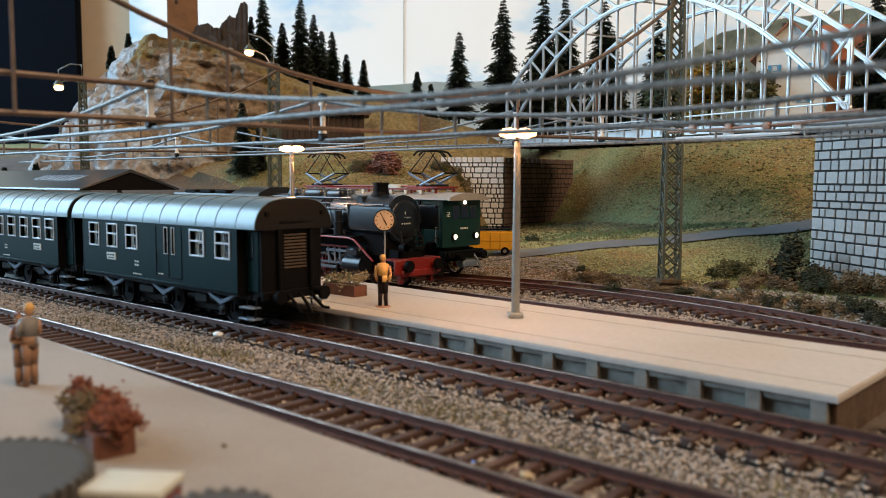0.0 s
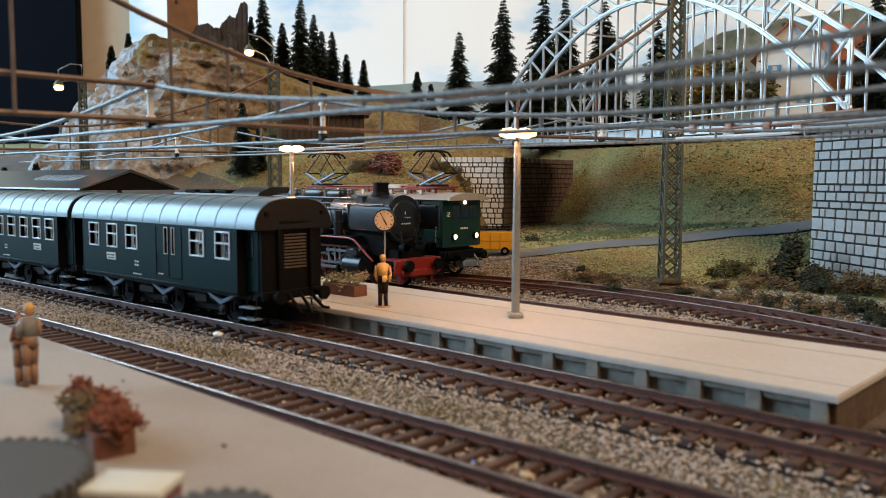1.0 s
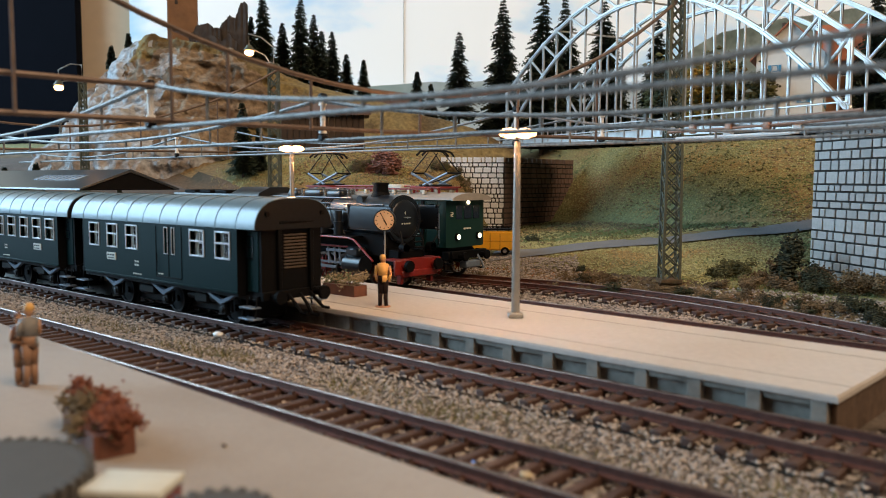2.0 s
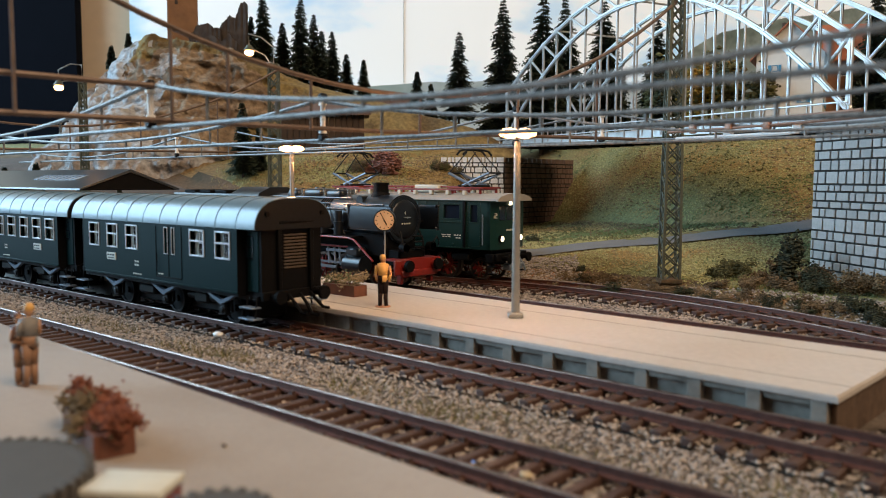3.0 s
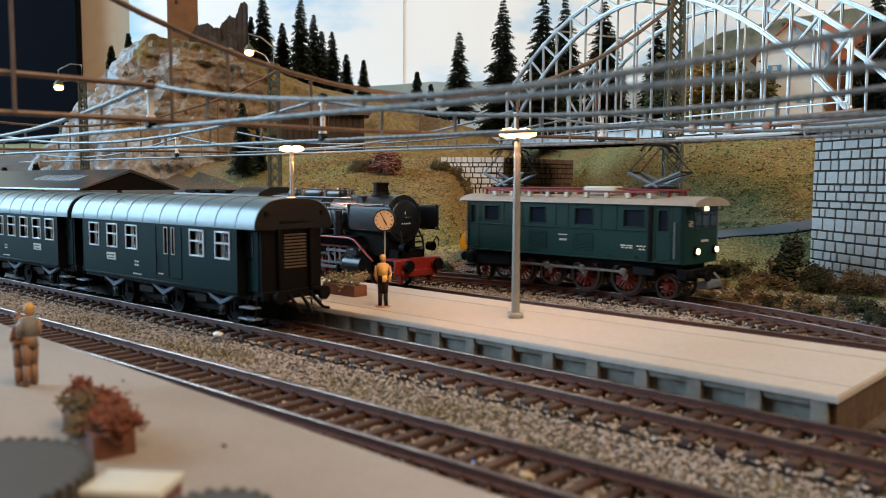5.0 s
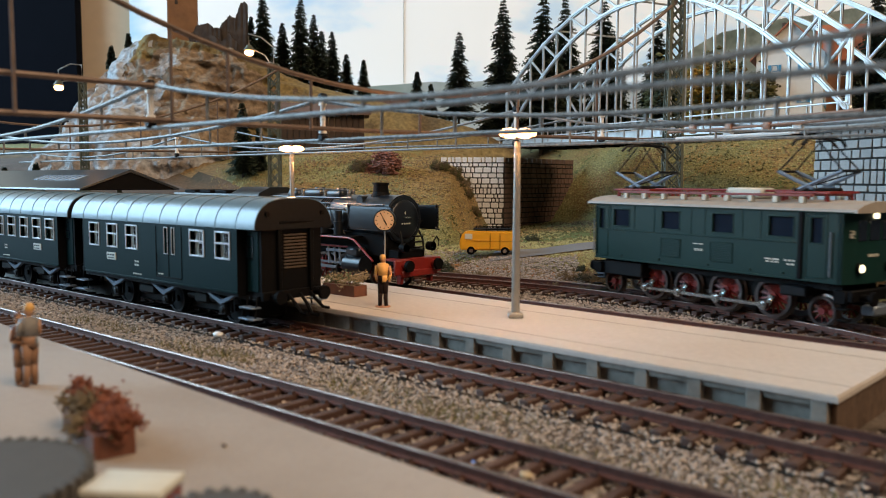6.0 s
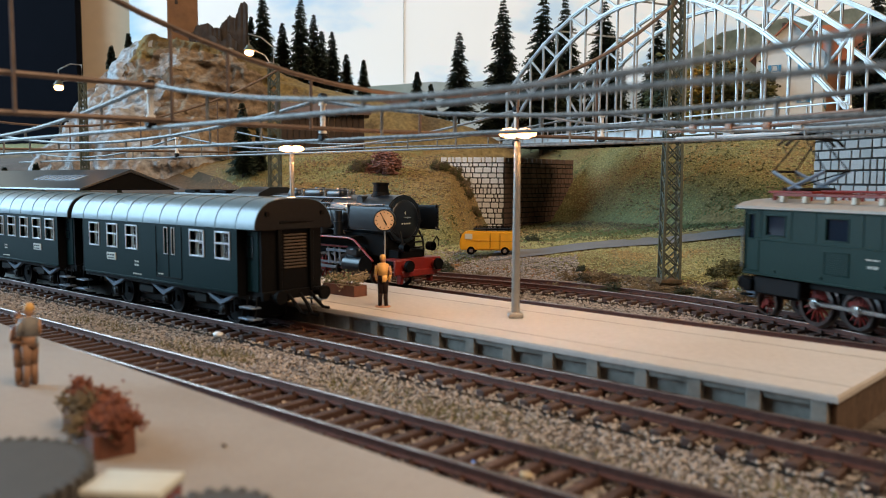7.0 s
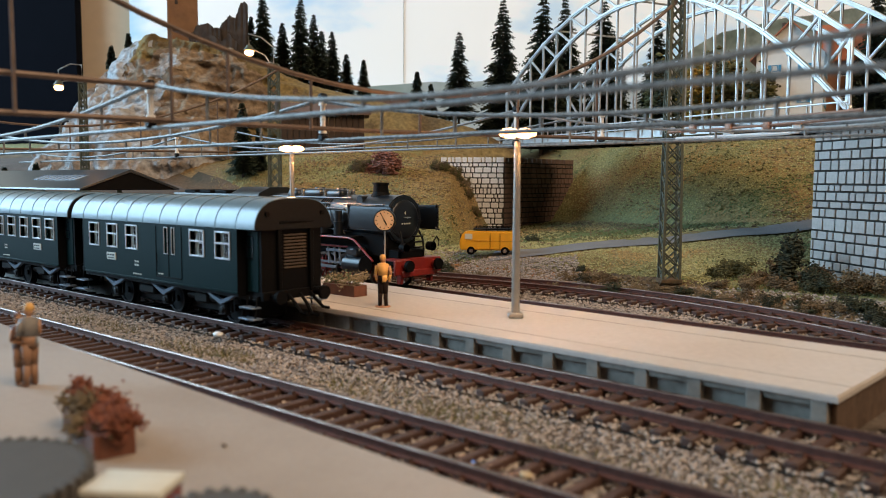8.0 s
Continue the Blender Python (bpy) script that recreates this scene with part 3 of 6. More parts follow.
def wheel_mesh(r, width=2.6, spokes=0, mat_tyre=None, mat_centre=None):
    """A wheel lying in x, z about its own axle: tyre with flange, and disc or spokes."""
    bm = bmesh.new()
    prof = [(r * 0.83, -width / 2), (r, -width / 2), (r, width / 2 - 0.7), (r + 0.8, width / 2 - 0.5), (r + 0.8, width / 2), (r * 0.83, width / 2)]
    seg = 32
    rings = [[bm.verts.new((rr * math.cos(6.28319 * k / seg), yy, rr * math.sin(6.28319 * k / seg))) for rr, yy in prof] for k in range(seg)]
    for k in range(seg):
        a, b = rings[k], rings[(k + 1) % seg]
        for j in range(len(prof)):
            bm.faces.new((a[j], a[(j + 1) % len(prof)], b[(j + 1) % len(prof)], b[j]))
    n_t = len(bm.faces)
    if spokes:
        rod(bm, (0, -width * 0.55, 0), (0, width * 0.45, 0), r * 0.24, seg=16)
    else:
        rod(bm, (0, -width * 0.3, 0), (0, width * 0.3, 0), r * 0.85, seg=24)
        rod(bm, (0, -width * 0.55, 0), (0, width * 0.4, 0), r * 0.22, seg=12)
    bm.faces.ensure_lookup_table()
    for f in list(bm.faces)[n_t:]:
        f.material_index = 1
    bmesh.ops.recalc_face_normals(bm, faces=bm.faces)
    return bm


def add_spokes(wheel, r, width, spokes, mat, at=(0, 0, 0)):
    """Spokes and balance weight of a wheel, each a piece of its own."""
    bm = bmesh.new()
    rod(bm, (r * 0.18, 0, 0), (r * 0.86, 0, 0), r * 0.07, r * 0.05, 5)
    first = part("spoke", bm, mat, wheel)
    for k in range(spokes):
        ob = first if k == 0 else new("spoke", first.data)
        ob.parent = wheel
        ob.matrix_basis = pose(at[0] * MM, at[1] * MM, at[2] * MM, 0, 360 * k / spokes, 0)
    bm = bmesh.new()
    t0 = 2.3
    box(bm, (at[0] + r * 0.62 * math.cos(t0), at[1], at[2] + r * 0.62 * math.sin(t0)), (r * 0.4, width * 0.5, r * 0.26), 0.1)
    part("balance_weight", bm, mat, wheel)


def buffers(root, x, mat, ys=(-9.8, 9.8), z=12.0, sign=1):
    for y in ys:
        bm = bmesh.new()
        rod(bm, (x - 5 * sign, y, z), (x - 1.2 * sign, y, z), 1.3, seg=12)
        rod(bm, (x - 1.2 * sign, y, z), (x, y, z), 2.6, 2.4, seg=20)
        part("buffer", bm, mat, root)


AXLE = material("axle_box", (0.006, 0.0065, 0.0075), 0.5, 0, 0.2, 400, spec=0.2)
SPRING = material("leaf_spring", (0.16, 0.2, 0.25), 0.35, 0.3, 0.15, 500)
FRAME = material("window_frame_alu", (0.6, 0.62, 0.64), 0.35, 0.6, 0.08, 500)
SHUTTER = material("roller_shutter", (0.07, 0.05, 0.034), 0.5, 0, 0.1, 400)
GLASS = glass("pane", (0.9, 0.95, 0.95))
HL, XE = 55.0, 65.5          # half length of the panelled side, and of the whole roof
ROOF_PROFILE = [(17.4 * math.cos(t) ** 0.62, 35.4 + 10.7 * math.sin(t) ** 0.95) for t in [radians(a) for a in (0, 8, 18, 28, 38, 48, 58, 68, 78, 84)]] + [(0, 46.1)]
ROOF_PROFILE = ROOF_PROFILE + [(-y, z) for y, z in ROOF_PROFILE[-2::-1]]


def coach(name, label, at_x, rz, windows, doors, signs, seed):
    root = thing(name, label, "railway coach", (at_x, y_track_b(at_x), 0), rz, group="coaches at the platform")
    holes = [(a, b, 24.4, 34.0) for a, b in windows] + [(a, b, 23.8, 34.2) for d in doors for a, b in d[2]]
    for sgn in (-1, 1):
        bm = bmesh.new()
        panel(bm, -HL, HL, 12.6, 36.2, 17.0 * sgn, holes, -1.4 * sgn)
        bmesh.ops.recalc_face_normals(bm, faces=bm.faces)
        part("side_wall", bm, COACH_GREEN, root)
        for a, b in windows:
            bm = bmesh.new()
            window_ring(bm, a - 0.2, b + 0.2, 24.2, 34.2, 17.1 * sgn, 0.65, 0.5, 29.9)
            w = part("window", bm, FRAME, root, "aluminium window frame with a middle bar")
            bm = bmesh.new()
            box(bm, ((a + b) / 2, 15.9 * sgn, 29.2), (b - a, 0.3, 9.6))
            pane = part("pane", bm, GLASS, w)
            bm = bmesh.new()
            box(bm, (a + (b - a) * 0.2, 15.0 * sgn, 29.2), ((b - a) * 0.22, 0.4, 9.2), 0.1)
            part("curtain", bm, LETTER, w)
        for d in doors:
            x0, x1, wins = d
            bm = bmesh.new()
            for xx in (x0, (x0 + x1) / 2, x1):
                box(bm, (xx, 17.05 * sgn, 24.8), (0.35, 0.3, 19.5))
            box(bm, ((x0 + x1) / 2, 17.1 * sgn, 15.0), (x1 - x0, 0.6, 0.5), 0.1)
            door = part("door", bm, BLACK, root, "double luggage door with narrow windows")
            for a, b in wins:
                bm = bmesh.new()
                window_ring(bm, a, b, 23.8, 34.2, 17.05 * sgn, 0.35, 0.4)
                part("window", bm, FRAME, door)
                bm = bmesh.new()
                box(bm, ((a + b) / 2, 15.9 * sgn, 29), (b - a, 0.3, 10.4))
                part("pane", bm, GLASS, door)
            bm = bmesh.new()
            rod(bm, (x0 + 1.2, 17.5 * sgn, 17), (x0 + 1.2, 17.5 * sgn, 24), 0.18, seg=6)
            part("handle", bm, BLACK, door)
    # sill bead, end panels, floor and dark inside
    bm = bmesh.new()
    for sgn in (-1, 1):
        box(bm, (0, 17.1 * sgn, 13.0), (2 * HL, 0.5, 0.6), 0.1)
        box(bm, (0, 17.1 * sgn, 35.9), (2 * HL, 0.5, 0.5), 0.1)
    part("beading", bm, COACH_GREEN, root)
    for sgn in (-1, 1):
        bm = bmesh.new()
        box(bm, (HL * sgn - 0.4 * sgn, 0, 24.6), (0.8, 33.8, 23.6))
        part("bulkhead", bm, BLACK, root)
    bm = bmesh.new()
    box(bm, (0, 0, 12.2), (2 * HL, 33, 1.2))
    box(bm, (0, 0, 18.5), (2 * HL - 4, 20, 9), 1.0)
    part("floor", bm, BLACK, root)
    # roof with seams
    bm = bmesh.new()
    prism(bm, ROOF_PROFILE + [(-16.4, 35.4), (16.4, 35.4)], -XE, XE)
    part("roof", bm, COACH_ROOF, root)
    # added dark panels put the shade of the coach ends onto the roof
    for sgn in (-1, 1):
        bm = bmesh.new()
        prism(bm, [(y * 0.985, z - 0.25) for y, z in ROOF_PROFILE], XE * sgn - 0.1, XE * sgn + 0.25)
        part("roof_end_shade", bm, AXLE, root, "roof end panel darkened for shade")
    for k in range(10):
        x = -HL + 0.2 + k * (2 * HL - 0.4) / 9
        bm = bmesh.new()
        outer = [(y * 1.006, z + 0.22) for y, z in ROOF_PROFILE]
        prism(bm, outer + [(y, z - 0.3) for y, z in ROOF_PROFILE[::-1]], x - 0.22, x + 0.22)
        part("roof_seam", bm, COACH_ROOF, root)
    # recessed ends
    for sgn in (-1, 1):
        bm = bmesh.new()
        prism(bm, [(-13.4, 12), (13.4, 12), (13.4, 37), (9, 42.5), (0, 45), (-9, 42.5), (-13.4, 37)], min(HL * sgn, 64 * sgn), max(HL * sgn, 64 * sgn))
        end = part("vestibule", bm, BLACK, root, "recessed dark end with a door")
        for yy in (-13.5, 13.5):
            bm = bmesh.new()
            box(bm, (59.5 * sgn, yy, 24.0), (6.2, 0.4, 21), 0.15)
            part("entrance_door", bm, COACH_GREEN, end)
            bm = bmesh.new()
            window_ring(bm, 58 * sgn - 1.8, 58 * sgn + 1.8, 25, 33, yy * 1.02, 0.4, 0.3, 29)
            part("door_window", bm, WINDOW_DARK, end)
        for k in range(11):
            bm = bmesh.new()
            box(bm, (64.25 * sgn, 1.2, 21.5 + k * 1.15), (0.5, 10, 0.6), 0.1)
            part("shutter_slat", bm, SHUTTER, end)
        bm = bmesh.new()
        for yy in (-6.3, 8.0):
            box(bm, (64.8 * sgn, yy, 25), (1.4, 1.6, 25), 0.3)
        box(bm, (65.0 * sgn, 0.8, 37.6), (2.0, 16, 1.2), 0.4)
        part("gangway_frame", bm, BLACK, end)
        for yy in (-15.2, 15.2):
            for zz, ww in ((4.3, 8.5), (8.2, 7.5)):
                bm = bmesh.new()
                box(bm, (59.6 * sgn, yy + (0 if yy > 0 else 0), zz), (ww, 4.0, 0.6), 0.12)
                part("step", bm, SPRING, root)
            bm = bmesh.new()
            for o in (-2.6, 2.6):
                rod(bm, (59.6 * sgn + o, yy, 4), (59.6 * sgn + o, yy * 0.93, 12), 0.35, seg=5)
            part("step_hanger", bm, AXLE, root)
        buffers(root, 70.5 * sgn, BLACK, sign=sgn)
        bm = bmesh.new()
        box(bm, (64.0 * sgn, 0, 12), (2, 27, 3.2), 0.3)
        part("buffer_beam", bm, BLACK, root)
        bm = bmesh.new()
        for yy, zz in ((-2.5, 7), (2.5, 6), (7.5, 8)):
            tube(bm, [(65 * sgn, yy, 12), (68 * sgn, yy, 9.5), (70.5 * sgn, yy + 1, zz - 1), (73.5 * sgn, yy + 1.2, zz - 1.2)], 0.6)
        part("coupling", bm, BLACK, root)
    # running gear
    for xa in (-33.4, 4.6, 42.6):
        for sgn in (-1, 1):
            bm = wheel_mesh(5.6)
            for v in bm.verts:
                v.co += Vector((xa, 8.3 * sgn, 5.6))
            part("wheel", bm, [AXLE, BLACK], root)
            bm = bmesh.new()
            box(bm, (xa, 13.4 * sgn, 6.2), (4.2, 3, 5.2), 0.5)
            box(bm, (xa, 14.8 * sgn, 5.6), (2.6, 1.2, 2.4), 0.5)
            for o in (-1, 1):
                box(bm, (xa + 3.2 * o, 13 * sgn, 8.2), (1.0, 1, 7), 0.1)
            ax = part("axle_box", bm, AXLE, root)
            bm = bmesh.new()
            prof = [(-8.6, 11.4), (-4.5, 9.4), (0, 7.6), (4.5, 9.4), (8.6, 11.4), (8.4, 12.1), (4.3, 10.6), (0, 9.4), (-4.3, 10.6), (-8.4, 12.1)]
            a = [bm.verts.new((xa + u, 14.0 * sgn, w)) for u, w in prof]
            b = [bm.verts.new((xa + u, 15.6 * sgn, w)) for u, w in prof]
            for k in range(len(prof)):
                bm.faces.new((a[k], a[(k + 1) % 10], b[(k + 1) % 10], b[k]))
            bm.faces.new(a), bm.faces.new(b[::-1])
            bmesh.ops.recalc_face_normals(bm, faces=bm.faces)
            part("leaf_spring", bm, SPRING, ax, "pale leaf spring")
    bm = bmesh.new()
    for sgn in (-1, 1):
        box(bm, (0, 12.8 * sgn, 11.4), (2 * HL + 14, 1.2, 2.2), 0.2)
    # the long middle block is added to stand for the shade under the coach
    box(bm, (0, 0, 7.0), (106, 13, 9.8), 0.8)
    box(bm, (-14, -8, 8), (12, 8, 4), 0.8)
    box(bm, (24, -8, 8), (9, 7, 4.5), 0.8)
    rod(bm, (14, -9, 8.2), (36, -9, 8.2), 1.8, seg=12)
    part("underframe_and_shade", bm, AXLE, root)
    for x0, x1, z, h, n, plate in signs:
        if plate:
            bm = bmesh.new()
            box(bm, ((x0 + x1) / 2, -17.2, z), (x1 - x0, 0.4, h), 0.1)
            pl = part("destination_board", bm, LETTER, root, "small cream destination board")
            bars(pl, "lettering", x0 + 0.6, x1 - 0.6, z + 0.5, -17.45, 0.5, 3, AXLE, seed)
            bars(pl, "lettering", x0 + 1.2, x1 - 1.0, z - 0.7, -17.45, 0.4, 3, AXLE, seed + 2)
        else:
            bars(root, "lettering", x0, x1, z, -17.08, h, n, LETTER, seed + 5)
    # a round vent on each side of the roof end
    bm = bmesh.new()
    for yy in (-12.3, 12.3):
        rod(bm, (65.3, yy, 40.6), (66.4, yy, 40.6), 0.9, seg=10)
    part("tail_lamp_bracket", bm, BLACK, root)
    return root


def build_coaches():
    coach("coach", "dark green three-axle luggage coach with ribbed grey roof", -300, 3.2,
          [(-50.2, -41.9), (-35.1, -26.7), (-19.9, -11.1), (26.1, 35.2), (42.2, 51.0)], [(2.8, 20.5, [(8.4, 11.2), (13.6, 15.9)])],
          [(-35.3, -28, 20.6, 3.0, 3, True), (-13.5, -10.0, 19.6, 0.7, 2, False), (-13.5, -10.0, 18.2, 0.7, 2, False), (-15, -8, 14.6, 0.55, 4, False), (4, 8, 16.0, 0.5, 2, False)], 3)
    coach("coach", "dark green three-axle passenger coach coupled to the luggage coach", -300 - 135.4 * math.cos(radians(3.4)), 3.6,
          [(-51, -42.4), (-38, -29.4), (-24.4, -15.8), (-10.8, -2.2), (2.8, 11.4), (16.4, 25), (30, 38.6), (43.2, 51.8)], [],
          [(31, 38.5, 20.6, 3.0, 3, True), (-2, 1.5, 19.6, 0.7, 2, False), (-2, 1.5, 18.2, 0.7, 2, False), (-4, 4, 14.6, 0.55, 4, False)], 8)


# the electric locomotive
CRANK = 3.3
DRIVERS = (-30.5, 7.8, 29.7)
JACK = -12.0
CARRIERS = (-55.0, 50.0)


def pantograph(root, x, raised):
    """A diamond pantograph on its base; the raised one reaches the wire."""
    bm = bmesh.new()
    for y in (-9, 9):
        box(bm, (x, y, 48.6), (22, 1.1, 1.0), 0.2)
    for o in (-10, 10):
        box(bm, (x + o, 0, 48.6), (1.1, 19, 1.0), 0.2)
    for o in (-9, 9):
        for y in (-8, 8):
            rod(bm, (x + o, y, 45), (x + o, y, 48.4), 0.9, 0.7, 8)
    base = part("pantograph", bm, RED, root, "red pantograph base with black arms")
    h1, h2, reach = (56.5, 68, 13) if raised else (55, 57.5, 14)
    def bar(name, pts, r, mat):
        one = bmesh.new()
        tube(one, pts, r)
        part(name, one, mat, base)
    for s in (-1, 1):
        for y in (-7, 7):
            bar("lower_arm", [(x - 4 * s, y, 49.4), (x + reach * s, y * 0.8, h1)], 0.75, SPRING)
            bar("upper_arm", [(x + reach * s, y * 0.8, h1), (x + 2 * s, y * 0.6, h2)], 0.3, AXLE)
        bar("elbow_shaft", [(x + reach * s, -6, h1), (x + reach * s, 6, h1)], 0.55, AXLE)
        bar("base_shaft", [(x - 4 * s, -9, 49.6), (x - 4 * s, 9, 49.6)], 0.7, AXLE)
        bar("brace", [(x - 4 * s, -7, 49.4), (x + reach * s, 5.6, h1)], 0.3, AXLE)
    bm = bmesh.new()
    for o in (-2, 2):
        tube(bm, [(x + o, -14, h2 - 1.8), (x + o, -11, h2 + 0.4), (x + o, -6, h2 + 1.0), (x + o, 6, h2 + 1.0), (x + o, 11, h2 + 0.4), (x + o, 14, h2 - 1.8)], 0.6)
    part("contact_bow", bm, AXLE, base)


def build_electric():
    root = thing("electric_locomotive", "dark green electric locomotive with red roof rails and lit headlights", "locomotive")
    wins = [(-49.3, -39.6), (-20.7, -11.0), (5.7, 15.7), (31.5, 42.0)]
    holes = [(a, b, 32.2, 39.8) for a, b in wins] + [(-58.6, -55.4, 30.6, 40), (48.6, 53.4, 30.6, 40)]
    for sgn in (-1, 1):
        bm = bmesh.new()
        panel(bm, -61, 61, 16.6, 42.2, 17 * sgn, holes, -1.2 * sgn)
        bmesh.ops.recalc_face_normals(bm, faces=bm.faces)
        side = part("side_wall", bm, LOCO_GREEN, root)
        for a, b, c, d in holes:
            bm = bmesh.new()
            window_ring(bm, a - 0.3, b + 0.3, c - 0.3, d + 0.3, 17.05 * sgn, 0.5, 0.35)
            w = part("window", bm, LOCO_GREEN, root)
            bm = bmesh.new()
            box(bm, ((a + b) / 2, 16.0 * sgn, (c + d) / 2), (b - a, 0.3, d - c))
            part("pane", bm, WINDOW_DARK, w)
        for a, b in ((-20.5, -10.5), (5.5, 15.5)):
            bm = bmesh.new()
            for k in range(11):
                box(bm, ((a + b) / 2, 17.1 * sgn, 20.9 + k * 0.68), (b - a, 0.35, 0.36))
            window_ring(bm, a - 0.5, b + 0.5, 20.2, 28.4, 17.1 * sgn, 0.4, 0.4)
            part("louvre", bm, LOCO_GREEN, root)
        bm = bmesh.new()
        box(bm, (-6, 17.15 * sgn, 30.4), (98, 0.5, 0.55), 0.1)
        box(bm, (-6, 17.15 * sgn, 17.0), (110, 0.5, 0.7), 0.1)
        for xx in (-51.5, -36.5, -25, -5, 2, 20, 28):
            box(bm, (xx, 17.08 * sgn, 36.2), (0.35, 0.3, 11.5))
        part("beading", bm, LOCO_GREEN, root)
        for x0, x1, xx in ((-60.5, -52.6, -61.2), (47.2, 55.2, 56.8)):
            bm = bmesh.new()
            window_ring(bm, x0, x1, 18, 41.2, 17.05 * sgn, 0.3, 0.4)
            cab_door = part("cab_door", bm, LOCO_GREEN, root)
            bm = bmesh.new()
            rod(bm, (xx, 17.7 * sgn, 19), (xx, 17.7 * sgn, 35), 0.3, seg=6)
            part("handrail", bm, SPRING, cab_door)
        # raised black strip stands for the dark groove at the body joint
        bm = bmesh.new()
        box(bm, (45.0, 17.3 * sgn, 29.5), (1.7, 0.9, 24.5), 0.15)
        part("body_joint", bm, BLACK, root)
        # rain gutter and small lifting lugs
        bm = bmesh.new()
        box(bm, (0, 17.5 * sgn, 41.9), (130, 0.5, 0.45), 0.1)
        part("gutter", bm, LOCO_GREEN, root)
        for xx in (-44, -22, 4, 24, 38):
            bm = bmesh.new()
            box(bm, (xx, 17.2 * sgn, 18.8), (1.1, 0.6, 0.9), 0.15)
            part("lifting_lug", bm, LOCO_GREEN, root)
    bars(root, "lettering", -3.4, 2.0, 27.0, -17.1, 0.45, 2, LETTER, 2)
    bars(root, "lettering", -2.8, 1.6, 24.6, -17.1, 1.0, 3, LETTER, 4)
    bars(root, "lettering", 30.5, 37.0, 23.6, -17.1, 0.6, 2, LETTER, 6)
    bars(root, "lettering", 30.8, 36.6, 22.6, -17.1, 0.6, 3, LETTER, 7)
    bars(root, "lettering", 38.5, 43.4, 23.6, -17.1, 0.7, 3, LETTER, 9)
    bars(root, "lettering", 39.6, 43.0, 22.2, -17.1, 0.7, 2, LETTER, 11)
    bm = bmesh.new()
    box(bm, (0, 0, 29.3), (118, 32, 25))
    part("interior", bm, BLACK, root)
    # ends, a shallow three-sided front
    for sgn in (-1, 1):
        bm = bmesh.new()
        out = [(61 * sgn, -17), (62.6 * sgn, -11.5), (62.6 * sgn, 11.5), (61 * sgn, 17), (59 * sgn, 17), (59 * sgn, -17)]
        solid(bm, out, 16.6, 42.4)
        front = part("front_wall", bm, LOCO_GREEN, root)
        for y0, y1 in ((-10.6, -5), (-3.4, 3.4), (5, 10.6)):
            bm = bmesh.new()
            box(bm, (62.7 * sgn, (y0 + y1) / 2, 35.5), (0.4, y1 - y0, 7.4), 0.15)
            part("front_window", bm, WINDOW_DARK, front)
        for y in (-9.5, 9.5):
            bm = bmesh.new()
            rod(bm, (62.3 * sgn, y, 22.2), (64.0 * sgn, y, 22.2), 2.1, 1.9, 16)
            lamp = part("headlight", bm, BLACK, front)
            bm = bmesh.new()
            rod(bm, (63.9 * sgn, y, 22.2), (64.3 * sgn, y, 22.2), 1.55, 1.3, 16)
            part("lens", bm, HEADLIGHT if sgn > 0 else WHITE, lamp, "lit round lens" if sgn > 0 else "")
        bm = bmesh.new()
        rod(bm, (62.4 * sgn, 0, 40.6), (63.6 * sgn, 0, 40.6), 1.1, 1.0, 12)
        part("top_lamp", bm, HEADLIGHT if sgn > 0 else WHITE, front)
        bars_bm = bmesh.new()
        for k in range(5):
            box(bars_bm, (62.7 * sgn, -3 + k * 1.4, 26.5), (0.2, 0.9, 1.0))
        part("number_plate", bars_bm, LETTER, front)
        bm = bmesh.new()
        txt = [(0, 2.4, 1.6, 0.35), (0.65, 2.0, 0.35, 0.9), (0, 1.4, 1.6, 0.35), (-0.65, 0.8, 0.35, 0.9), (0, 0.2, 1.6, 0.35)]
        for a, b, w, h in txt:
            box(bm, (62.1 * sgn + 0.0, -13.6 + a * sgn, 33 + b), (1.3, w, h))
        part("class_numeral", bm, LETTER, front, "numeral two in pale paint")
        bm = bmesh.new()
        box(bm, (63.4 * sgn, 0, 12.6), (2.2, 31, 4.2), 0.4)
        part("buffer_beam", bm, BLACK, root)
        buffers(root, 69.5 * sgn, BLACK, sign=sgn)
        bm = bmesh.new()
        box(bm, (66 * sgn, -2, 7.5), (5, 13, 3.6), 0.6)
        tube(bm, [(64 * sgn, 7, 12), (67 * sgn, 7.5, 8), (68 * sgn, 8, 4.5)], 0.6)
        part("coupling", bm, SPRING, root)
        for y in (-14.6, 14.6):
            bm = bmesh.new()
            box(bm, (60 * sgn, y, 12), (5, 3, 5), 0.5)
            part("sand_box", bm, BLACK, root)
            for z in (4, 8):
                bm = bmesh.new()
                box(bm, (61 * sgn, y, z), (4, 3.4, 0.6), 0.1)
                part("step", bm, BLACK, root)
    # roof
    prof = [(17.7, 41.8), (17.3, 43.0), (14, 44.4), (8, 45.5), (0, 45.9)]
    prof = prof + [(-y, z) for y, z in prof[-2::-1]] + [(-16, 41.8), (16, 41.8)]
    bm = bmesh.new()
    prism(bm, prof, -66, 66)
    part("roof", bm, LOCO_ROOF, root, "dusty beige roof")
    for y in (-12.2, 12.2):
        bm = bmesh.new()
        box(bm, (-2, y, 47.6), (96, 1.8, 1.0), 0.2)
        part("walkway", bm, DARK_RED, root, "red roof walkway board")
        for k in range(9):
            bm = bmesh.new()
            box(bm, (-46 + k * 11, y, 46.0), (2.0, 2.2, 2.4), 0.2)
            part("walkway_foot", bm, LETTER, root)
    bm = bmesh.new()
    for y in (-4, 4):
        tube(bm, [(-36, y, 49), (36, y, 49)], 0.5)
